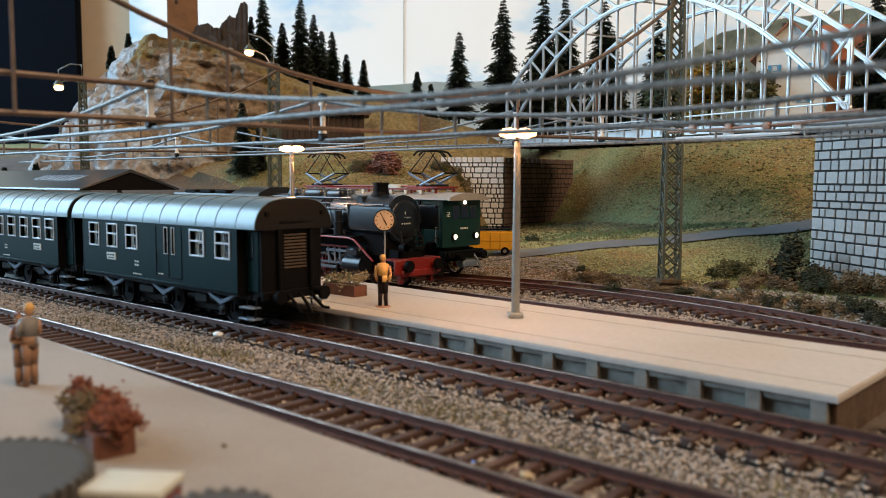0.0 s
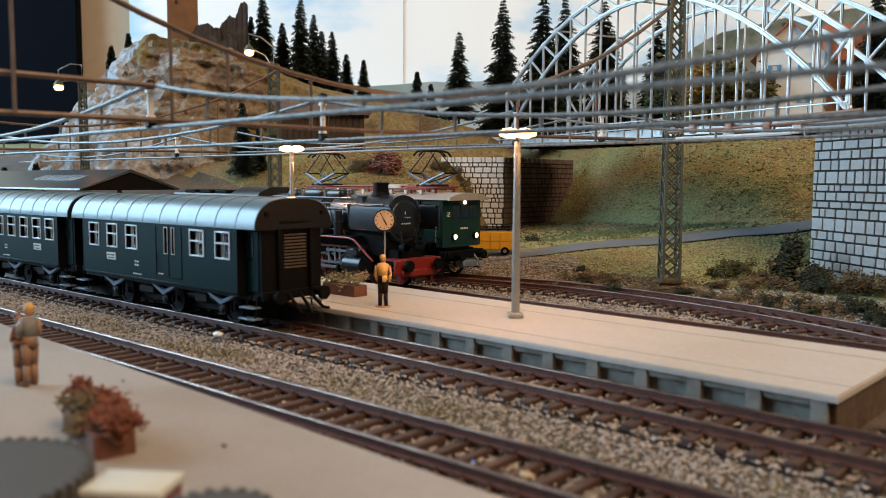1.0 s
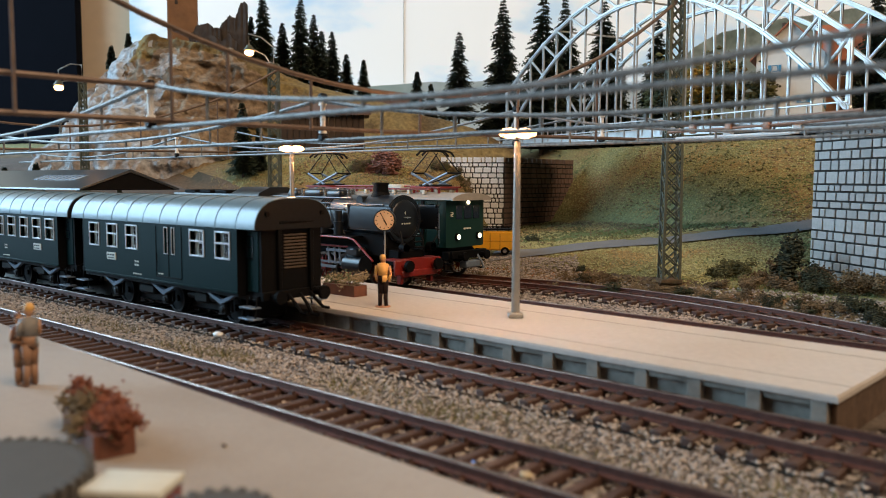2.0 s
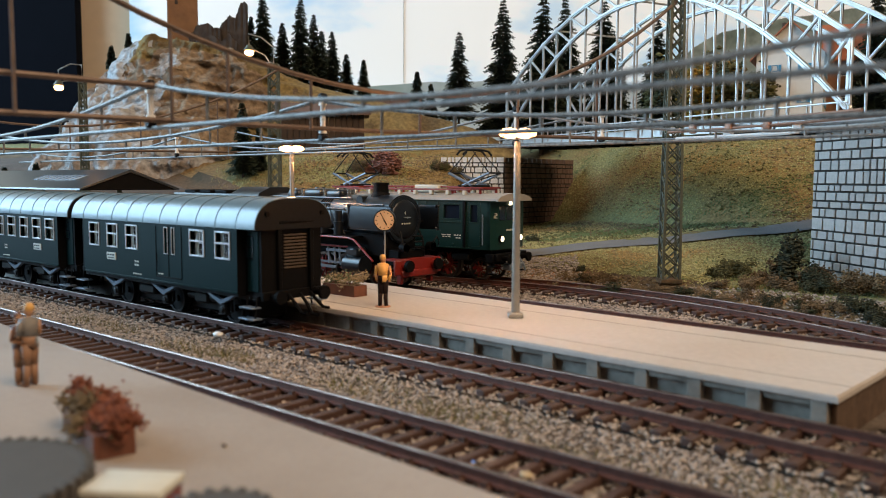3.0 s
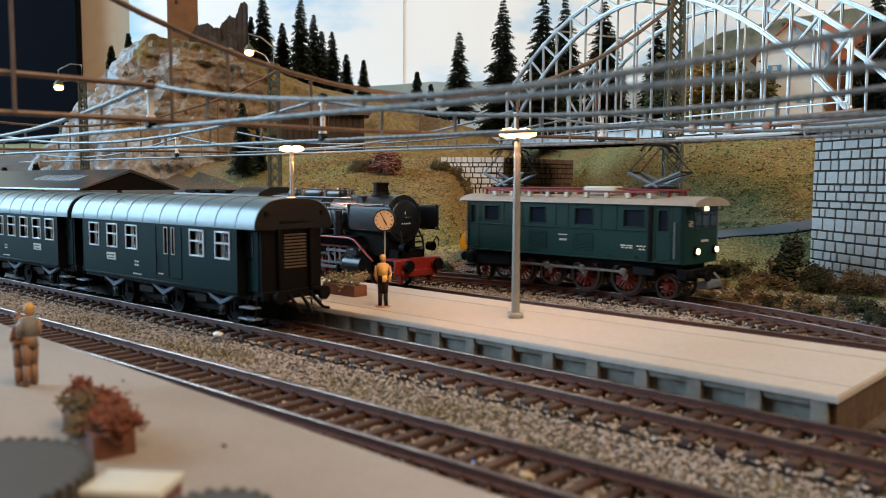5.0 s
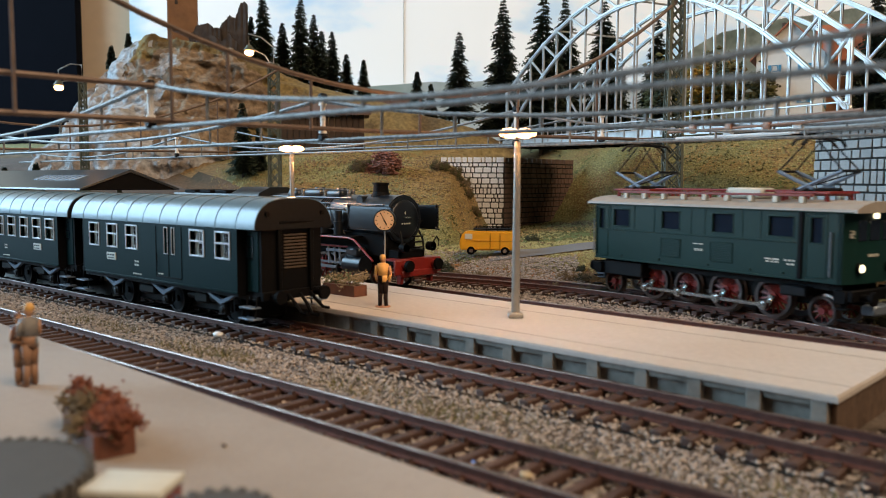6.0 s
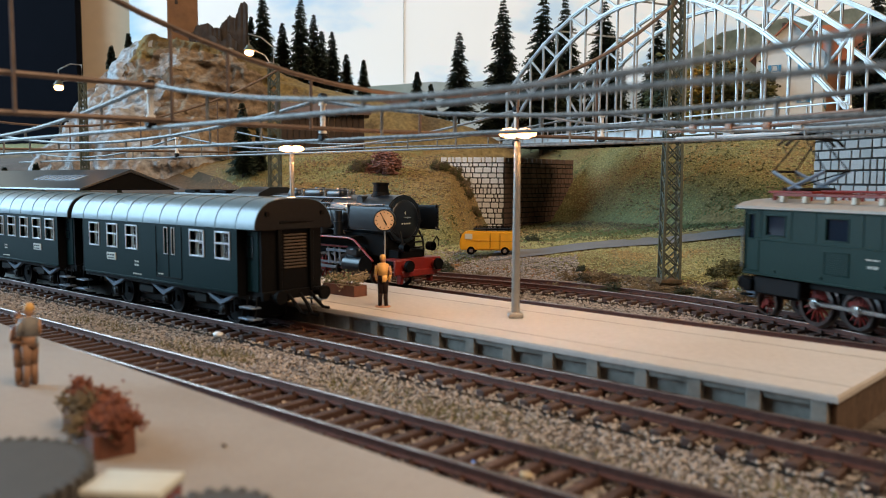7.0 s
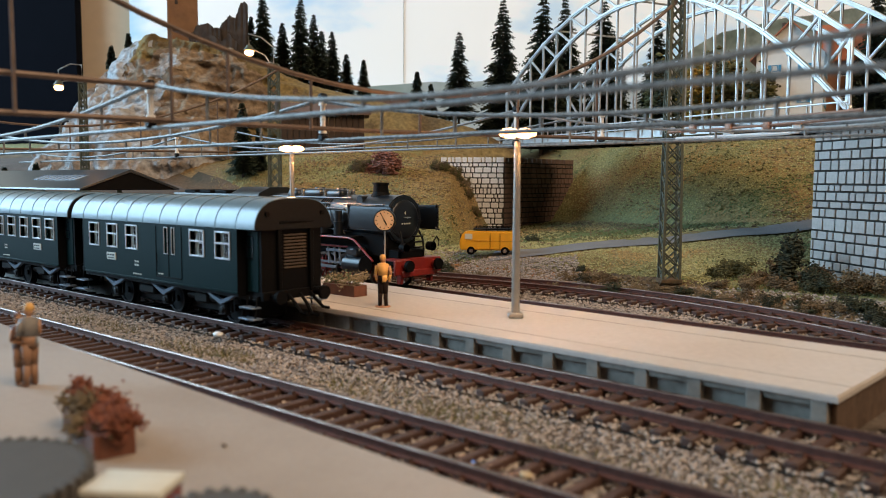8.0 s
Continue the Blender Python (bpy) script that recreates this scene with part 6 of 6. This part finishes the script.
def build_plants():
    # q, d, height of the top
    firs = [(-198, 905, 262), (-182, 930, 231), (-157, 905, 254), (-146, 925, 240), (-140, 945, 225), (-123, 905, 217), (-88, 905, 186), (-28, 863, 168), (-14, 885, 158),
            (16, 860, 210), (62, 866, 246), (104, 866, 252), (131, 896, 254), (-323, 845, 202), (-333, 825, 186), (-161, 655, 116), (-150, 665, 96), (174, 898, 252), (225, 868, 226),
            (385, 735, 232), (-216, 925, 236), (-110, 930, 196), (190, 930, 226), (-395, 700, 70), (-372, 690, 62), (-345, 690, 66)]
    for k, (q, d, t) in enumerate(firs):
        fir(q, d, t, 11 + k, (0.2 if q > 0 else 0.16) + 0.05 * ((k * 37) % 10) / 10)
    OLIVE = material("olive_leaves", (0.1, 0.095, 0.035), 0.9, 0, 0.3, 200, random_var=0.5)
    AUTUMN = material("autumn_leaves", (0.25, 0.16, 0.03), 0.9, 0, 0.3, 200, random_var=0.5)
    DARKLEAF = material("dark_leaves", (0.035, 0.04, 0.02), 0.9, 0, 0.3, 200, random_var=0.5)
    BROWNLEAF = material("brown_brush", (0.17, 0.12, 0.065), 0.95, 0, 0.3, 200, random_var=0.5)
    RUSSET = material("russet_leaves", (0.2, 0.09, 0.07), 0.95, 0, 0.3, 200, random_var=0.5)
    clump("leafy_tree", "autumn-yellow leafy tree behind the bridge", 249, 770, height_at(249, 770), (32, 28, 40), [OLIVE, AUTUMN], 3, 800, "tree", 14)
    clump("leafy_tree", "dull green leafy tree behind the bridge", 222, 800, height_at(222, 800), (26, 26, 44), [OLIVE, DARKLEAF], 5, 600, "tree", 12)
    clump("bush", "russet bare bush on the bank", -44, 655, height_at(-44, 655), (18, 12, 19), [RUSSET], 7, 700)
    for k, (q, d, s) in enumerate(((2, 668, 6), (9, 664, 6), (15, 660, 6), (20, 657, 6), (26, 655, 6), (32, 652, 6), (38, 650, 5), (43, 648, 5), (-6, 664, 6), (-62, 668, 7), (-70, 660, 7))):
        clump("bush", "olive hedge bush beside the stone abutment", q, d, height_at(q, d) - 1, (s, s * 0.8, s * 1.1), [OLIVE, BROWNLEAF], 20 + k, 260)
    clump("bush", "dark tangled bush before the abutment", 166, 386, height_at(166, 386) - 1, (7, 6, 21), [DARKLEAF], 31, 900)
    clump("bush", "dark tangled bush before the abutment", 174, 380, height_at(174, 380) - 1, (9, 7, 10), [DARKLEAF, BROWNLEAF], 33, 500)
    for k, (q, d, s, m) in enumerate(((85, 402, 7, DARKLEAF), (92, 405, 5, OLIVE), (66, 402, 5, BROWNLEAF), (74, 405, 5, BROWNLEAF), (108, 396, 6, BROWNLEAF), (118, 392, 5, DARKLEAF), (100, 402, 5, BROWNLEAF),
                                      (56, 412, 5, BROWNLEAF), (132, 388, 5, BROWNLEAF), (140, 400, 7, OLIVE), (148, 384, 6, BROWNLEAF), (158, 374, 7, BROWNLEAF), (170, 364, 7, DARKLEAF), (182, 356, 8, BROWNLEAF),
                                      (192, 352, 8, BROWNLEAF), (150, 410, 7, OLIVE), (142, 376, 4, BROWNLEAF), (60, 545, 5, DARKLEAF), (10, 470, 6, BROWNLEAF), (2, 480, 6, DARKLEAF), (22, 462, 5, BROWNLEAF), (34, 452, 4, BROWNLEAF), (160, 395, 8, BROWNLEAF), (185, 366, 9, BROWNLEAF))):
        clump("bush", "low brown brush on the track verge", q, d, height_at(q, d) - 0.6, (s * 1.15, s * 0.9, s * 0.95), [m], 40 + k, 330)
    clump('bush', 'ochre tuft at the end of the island platform', -43 * QX + 205 * QY, -43 * NX + 205 * NY, -5, (5, 5, 8), [AUTUMN, OLIVE], 77, 300)
    # brush heaped along the edge of the curving track
    rb = random.Random(12)
    for k in range(34):
        x = -255 + k * 5.9 + rb.uniform(-2, 2)
        y = y_track_d(x) + rb.uniform(17, 33)
        s = rb.uniform(3.2, 5.2) + 3.0 * max(0, (x + 150) / 90)
        q, d = x * QX + y * QY, x * NX + y * NY
        clump("bush", "low dark-brown brush heaped along the track", q, d, float(ground_z(x, y)) - 0.5, (s * 1.2, s, s * 0.85), [rb.choice((BROWNLEAF, BROWNLEAF, DARKLEAF))], 90 + k, 260)
    # static grass on the slopes, sown in drifts of one colour
    def drift(x, y, d, q):
        """Below 0: deep green; 0 to 1: fresh green; above 1: straw."""
        soft = 0.55 + 0.75 * fbm(x, y, 46, 9) + 0.4 * lattice_noise(x / 13, y / 13, 5) + 0.25 * lattice_noise(x / 5, y / 5, 6)
        soft = soft - 1.1 * np.exp(-((d - 548 + 18 * fbm(x, y, 40, 8)) / 26) ** 2) * smoothstep(q, 20, 90)
        soft = soft + 0.75 * np.exp(-((d - 602 + 20 * fbm(x, y, 40, 7)) / 22) ** 2) * (1 - 0.6 * smoothstep(q, 150, 240))
        soft = soft + 0.9 * smoothstep(d, 590, 640) * (1 - smoothstep(q, 10, 60)) * smoothstep(q, -40, 0) - 0.25 * smoothstep(470 - d, 0, 40)
        soft = soft + 0.7 * np.exp(-((d - 625 + 10 * fbm(x, y, 30, 3)) / 18) ** 2) * (1 - smoothstep(q, -10, 40))
        return soft
    n = 120000
    d, q = rng.uniform(345, 830, n), rng.uniform(-190, 420, n)
    x, y = q * QX + d * NX, q * QY + d * NY
    edge = np.where(x < -222, 343 - 21 * smoothstep(-222 - x, 0, 150), 343 - 0.0016 * (np.minimum(x, -20) + 222) ** 2)
    ok = (y - edge > 27 + rng.uniform(-6, 10, n))
    px, py = np.array(ROAD_LINE).T
    dist = np.full(n, 1e9)
    for a, b in zip(ROAD_LINE, ROAD_LINE[1:]):
        ax, ay, bx, by = a[0], a[1], b[0], b[1]
        t = np.clip(((x - ax) * (bx - ax) + (y - ay) * (by - ay)) / ((bx - ax) ** 2 + (by - ay) ** 2), 0, 1)
        dist = np.minimum(dist, np.hypot(x - ax - t * (bx - ax), y - ay - t * (by - ay)))
    ok &= dist > 12.8
    tone = drift(x, y, d, q) + 0.14 * rng.normal(0, 1, n)
    z = ground_z(x, y)
    at = np.stack([x, y, z - 0.2], -1)
    hgt = rng.uniform(0.7, 2.0, n)
    G1 = material("grass_green", (0.35, 0.33, 0.15), 0.9, 0, 0.15, 300, random_var=0.22)
    G2 = material("grass_straw", (0.42, 0.3, 0.13), 0.9, 0, 0.15, 300, random_var=0.25)
    G3 = material("grass_deep", (0.14, 0.185, 0.075), 0.9, 0, 0.15, 300, random_var=0.25)
    for nm, mat, sel, lb in (("meadow_grass", G1, (tone > 0) & (tone < 1), "short yellow-green meadow grass"), ("dry_meadow_grass", G2, tone >= 1, "dry straw-coloured grass"),
                             ("deep_meadow_grass", G3, tone <= 0, "dark green damp grass")):
        m = ok & sel
        blades(nm, at[m], hgt[m], mat, lb, "grass", 0.6, 0.3)
    # felted fuzz over the banks
    n = 130000
    d, q = rng.uniform(395, 790, n), rng.uniform(-170, 360, n)
    x, y = q * QX + d * NX, q * QY + d * NY
    edge2 = np.where(x < -222, 343 - 21 * smoothstep(-222 - x, 0, 150), 343 - 0.0016 * (np.minimum(x, -20) + 222) ** 2)
    dist = np.full(n, 1e9)
    for a, b in zip(ROAD_LINE, ROAD_LINE[1:]):
        t = np.clip(((x - a[0]) * (b[0] - a[0]) + (y - a[1]) * (b[1] - a[1])) / ((b[0] - a[0]) ** 2 + (b[1] - a[1]) ** 2), 0, 1)
        dist = np.minimum(dist, np.hypot(x - a[0] - t * (b[0] - a[0]), y - a[1] - t * (b[1] - a[1])))
    ok2 = (dist > 12.6) & (y - edge2 > 34)
    tone = drift(x, y, d, q) + 0.14 * rng.normal(0, 1, n)
    at = np.stack([x, y, ground_z(x, y) + 0.2], -1)
    for nm, mat, sel, lb in (("felt_green", G1, (tone > 0) & (tone < 1), "felted yellow-green ground cover"), ("felt_straw", G2, tone >= 1, "felted straw-brown ground cover"),
                             ("felt_deep", G3, tone <= 0, "felted deep green ground cover")):
        m = ok2 & sel
        pebbles(nm, at[m], rng.uniform(0.3, 0.85, m.sum()), mat, lb, "ground cover")
    # loose tufts on the bank, in drifts
    n = 9000
    d, q = rng.uniform(500, 720, n), rng.uniform(-120, 330, n)
    x, y = q * QX + d * NX, q * QY + d * NY
    tone = fbm(x, y, 26, 12) + 0.2 * rng.normal(0, 1, n)
    at = np.stack([x, y, ground_z(x, y) + 0.6], -1)
    for nm, mat, sel, lb in (("bank_tufts", BROWNLEAF, tone > 0.22, "crumbly brown tufts on the bank"), ("green_tufts", OLIVE, tone < -0.2, "olive tufts on the bank")):
        pebbles(nm, at[sel], rng.uniform(0.5, 1.5, sel.sum()), mat, lb, "scatter")
    # russet scatter on the verges and along the road
    n = 9000
    k = rng.integers(0, 2, n)
    x = rng.uniform(-420, -60, n)
    edge = np.where(x < -222, 343 - 21 * smoothstep(-222 - x, 0, 150), 343 - 0.0016 * (np.minimum(x, -20) + 222) ** 2)
    y = edge + 15 + 18 * rng.random(n) ** 1.5
    at = np.stack([x, y, ground_z(x, y) + 0.2], -1)
    half = rng.random(n) < 0.5
    pebbles("verge_scatter", at[half], rng.uniform(0.5, 1.5, half.sum()), BROWNLEAF, "brown crumbly scatter on the track verge", "scatter")
    at2 = at[~half]
    sel = fbm(at2[:, 0], at2[:, 1], 20, 4) > 0.2
    pebbles("rust_scatter", at2[sel], rng.uniform(0.4, 1.1, sel.sum()), material("rust_scatter", (0.3, 0.12, 0.04), 0.95, 0, 0.3, 300, random_var=0.4), "rust-orange scatter on the track verge", "scatter")


def build_far_things():
    # ruin and tower on the rock
    DARKSTONE = material("ruin_stone", (0.05, 0.037, 0.03), 0.9, 0, 0.4, 90, 1.0, 200)
    TAN = material("tower_stone", (0.22, 0.11, 0.05), 0.8, 0, 0.25, 60, 0.8, 120, second=(0.2, 0.1, 0.05), second_scale=40)
    zb = height_at(-240, 880) - 6
    ruin = thing("castle_ruin", "dark jagged castle ruin on the rock top", "ruin", room(-242, 884, zb), -math.degrees(YAW))
    r = random.Random(4)

    def broken_wall(x0, x1, y, heights):
        """A thick wall whose crown is broken away unevenly."""
        bm = bmesh.new()
        cols = 26
        top = [float(np.interp(i / cols, np.linspace(0, 1, len(heights)), heights)) + r.uniform(-1.6, 1.6) for i in range(cols + 1)]
        rows = []
        for i, h in enumerate(top):
            x = x0 + (x1 - x0) * i / cols
            rows.append([bm.verts.new((x + r.uniform(-0.4, 0.4), y + o + r.uniform(-0.8, 0.8), z)) for o, z in ((-4, -4), (-4, h * 0.33), (-4, h * 0.66), (-4, h), (4, h + r.uniform(-1, 1)), (4, -4))])
        for p, q in zip(rows, rows[1:]):
            for k in range(6):
                bm.faces.new((p[k], q[k], q[(k + 1) % 6], p[(k + 1) % 6]))
        bm.faces.new(rows[0]), bm.faces.new(rows[-1][::-1])
        bmesh.ops.recalc_face_normals(bm, faces=bm.faces)
        part("wall", bm, DARKSTONE, ruin)
    broken_wall(-30, 4, 0, (24, 34, 38, 33, 30))
    broken_wall(0, 30, 5, (32, 40, 46, 43, 58, 60))
    broken_wall(-16, 24, -12, (8, 18, 22, 17, 24, 14))
    tower = thing("castle_tower", "square tan castle tower rising above the rock", "tower", room(-282, 893, zb), -math.degrees(YAW) + 16)
    bm = bmesh.new()
    box(bm, (0, 0, 68), (31, 28, 136), 0.8)
    part("shaft", bm, TAN, tower)
    bm = bmesh.new()
    for k in range(3):
        box(bm, (-6 + k * 6, -14.2, 60 + k * 8), (3, 0.8, 7), 0.2)
    part("slit", bm, DARKSTONE, tower)

    def house(name, label, q, d, rz, l, w, h, rh, wall, roof, shutter, seed):
        z = height_at(q, d) - 1
        root = thing(name, label, "house", room(q, d, z), -math.degrees(YAW) + rz)
        bm = bmesh.new()
        prism(bm, [(-w / 2, 0), (w / 2, 0), (w / 2, h), (0, h + rh), (-w / 2, h)], -l / 2, l / 2)
        part("wall", bm, wall, root)
        for s in (-1, 1):
            bm = bmesh.new()
            a = Vector((0, 0, h + rh + 1.2))
            b = Vector((0, s * (w / 2 + 5), h - 5 * rh / (w / 2) + 1.2))
            vs = [bm.verts.new((x, p.y, p.z + o)) for x in (-l / 2 - 5, l / 2 + 5) for p in (a, b) for o in (0, -1.5)]
            for f in ((0, 2, 6, 4), (1, 5, 7, 3), (0, 4, 5, 1), (2, 3, 7, 6), (0, 1, 3, 2), (4, 6, 7, 5)):
                bm.faces.new([vs[i] for i in f])
            bmesh.ops.recalc_face_normals(bm, faces=bm.faces)
            part("roof", bm, roof, root)
        bm = bmesh.new()
        box(bm, (l * 0.2, w * 0.15, h + rh), (4, 4, 9), 0.3)
        part("chimney", bm, DARKSTONE, root)
        rows = [(z0, x) for z0 in (h * 0.3, h * 0.72) for x in (-l * 0.3, 0, l * 0.3)]
        for z0, x in rows:
            bm = bmesh.new()
            window_ring(bm, x - 2.6, x + 2.6, z0 - 3, z0 + 3, -w / 2 - 0.2, 0.6, 0.8)
            wn = part("window", bm, WHITE, root)
            bm = bmesh.new()
            box(bm, (x, -w / 2 - 0.1, z0), (4.4, 0.5, 5.2))
            part("pane", bm, WINDOW_DARK, wn)
            for s in (-1, 1):
                bm = bmesh.new()
                box(bm, (x + s * 4.3, -w / 2 - 0.4, z0), (2.6, 0.7, 6.2), 0.1)
                part("shutter", bm, shutter, wn)
        for z0 in (h * 0.35, h * 0.8):
            for y in (-w * 0.22, w * 0.22):
                bm = bmesh.new()
                window_ring(bm, y - 2.6, y + 2.6, z0 - 3, z0 + 3, 0, 0.6, 0.8)
                box(bm, (y - 4.3, 0, z0), (2.4, 0.7, 6.2))
                box(bm, (y + 4.3, 0, z0), (2.4, 0.7, 6.2))
                bmesh.ops.rotate(bm, verts=bm.verts, matrix=Matrix.Rotation(radians(90), 3, "Z"))
                for v in bm.verts:
                    v.co.x -= l / 2 + 0.3
                part("window", bm, shutter, root)
    PLASTER = material("white_plaster", (0.62, 0.62, 0.6), 0.8, 0, 0.06, 200)
    REDROOF = material("red_roof", (0.34, 0.12, 0.06), 0.7, 0, 0.2, 200, 0.3)
    WOOD = material("brown_wood", (0.2, 0.09, 0.04), 0.7, 0, 0.3, 150, 0.3, second=(0.13, 0.06, 0.03), second_scale=60)
    BLUE = material("blue_shutter", (0.05, 0.24, 0.42), 0.5)
    BROWNROOF = material("brown_roof", (0.13, 0.08, 0.06), 0.8, 0, 0.2, 150, 0.3)
    house("house", "white plastered house with red roof and blue shutters", 318, 752, 62, 44, 56, 62, 28, PLASTER, REDROOF, BLUE, 1)
    house("chalet", "brown wooden chalet with a wide roof", 398, 775, -14, 84, 50, 60, 30, WOOD, REDROOF, WOOD, 2)
    house("house", "small far house with a brown roof", -62, 1012, 20, 34, 26, 16, 12, PLASTER, BROWNROOF, REDROOF, 3)
    # wooden shed on the bank
    # wood coloured near black for the shade the shed stands in
    SHADED_WOOD = material("shaded_wood", (0.045, 0.026, 0.016), 0.8, 0, 0.3, 150, 0.3)
    shed = thing("shed", "dark wooden shed with open front on the bank", "shed", room(-108, 735, height_at(-108, 735) - 2), -math.degrees(YAW) + 8)
    for k in range(14):
        bm = bmesh.new()
        box(bm, (-34 + k * 5.2, 0, 16), (4.9, 30, 36 + r.uniform(-1, 1)), 0.4)
        part("plank", bm, SHADED_WOOD, shed)
    bm = bmesh.new()
    prism(bm, [(-20, 33), (0, 42), (20, 33), (20, 35), (0, 44.5), (-20, 35)], -42, 42)
    part("roof", bm, BROWNROOF, shed)


# ---- build ----
build_room()
build_backdrop()
build_ground()
build_rock()
build_coaches()
build_steam()
loco, loco_wheels, loco_rods = build_electric()
build_station_things()
build_catenary()
build_line_fittings()
build_bridge()
build_far_things()
build_plants()
build_platforms()
for nm, fy, x0, x1, lb in (("track_near", y_track_a, -560, 70, "model track with brown sleepers beside the front platform"),
                           ("track_coaches", y_track_b, -620, 110, "model track with brown sleepers carrying the coaches"),
                           ("track_steam", y_track_c, -620, 60, "model track behind the island platform"),
                           ("track_electric", y_track_d, -620, 40, "curving model track with shiny rails")):
    build_track(nm, fy, x0, x1, lb, 6.3 if nm == "track_near" else 7.3)
build_ballast()
build_abutments()


# ---- movement ----
# place of the electric locomotive's front along x, mm, by seconds
LOCO_FRONT = [(0.0, -295.5), (1.7, -295.5), (2.0, -293.5), (2.4, -286), (2.8, -275.3), (3.0, -268.5), (3.5, -250.5), (4.0, -226.3), (4.5, -195.9),
              (5.0, -161), (5.4, -130.5), (5.8, -99), (6.0, -84), (6.5, -45.8), (7.0, -7.4), (7.5, 32), (8.0, 72)]


def front_at(t):
    """Smooth travel between the known places."""
    ts, fs = [r[0] for r in LOCO_FRONT], [r[1] for r in LOCO_FRONT]
    k = max(i for i in range(len(ts) - 1) if ts[i] <= t + 1e-9)

    def slope(i):
        if i in (0, len(ts) - 1):
            j = 0 if i == 0 else i - 1
            return (fs[j + 1] - fs[j]) / (ts[j + 1] - ts[j])
        a, b = (fs[i] - fs[i - 1]) / (ts[i] - ts[i - 1]), (fs[i + 1] - fs[i]) / (ts[i + 1] - ts[i])
        return 0.0 if a * b <= 0 else 2 * a * b / (a + b)
    h = ts[k + 1] - ts[k]
    u = (t - ts[k]) / h
    return ((2 * u ** 3 - 3 * u ** 2 + 1) * fs[k] + (u ** 3 - 2 * u ** 2 + u) * h * slope(k)
            + (-2 * u ** 3 + 3 * u ** 2) * fs[k + 1] + (u ** 3 - u ** 2) * h * slope(k + 1))


def loco_pose(front):
    """The locomotive on its track, from the place of its front."""
    x1, x2 = front - 15.6, front - 110.6
    y1, y2 = y_track_d(x1), y_track_d(x2)
    a = math.degrees(math.atan2(y1 - y2, x1 - x2))
    return pose((x1 + x2) / 2 * MM, (y1 + y2) / 2 * MM, 0, 0, 0, a)


def motions():
    times = [0.0, 1.7] + [round(1.8 + 0.1 * k, 1) for k in range(63)]
    poses = [(t, loco_pose(front_at(t))) for t in times]
    walk(loco, poses)
    gone, turned = 0.0, [0.0]
    for (t0, a), (t1, b) in zip(poses, poses[1:]):
        gone += (b.translation - a.translation).length / MM
        turned.append(gone)
    start = 35.0
    for ob, x, y, z, r in loco_wheels:
        walk(ob, [(t, pose(x * MM, y * MM, z * MM, 0, start + math.degrees(g / (8.0 if r > 6 else r)), 0)) for t, g in zip(times, turned)])
    for ob in loco_rods:
        rows = []
        for t, g in zip(times, turned):
            a = radians(start) + g / 8.0
            rows.append((t, pose(CRANK * math.cos(a) * MM, 0, (8.0 - CRANK * math.sin(a)) * MM)))
        walk(ob, rows)


motions()
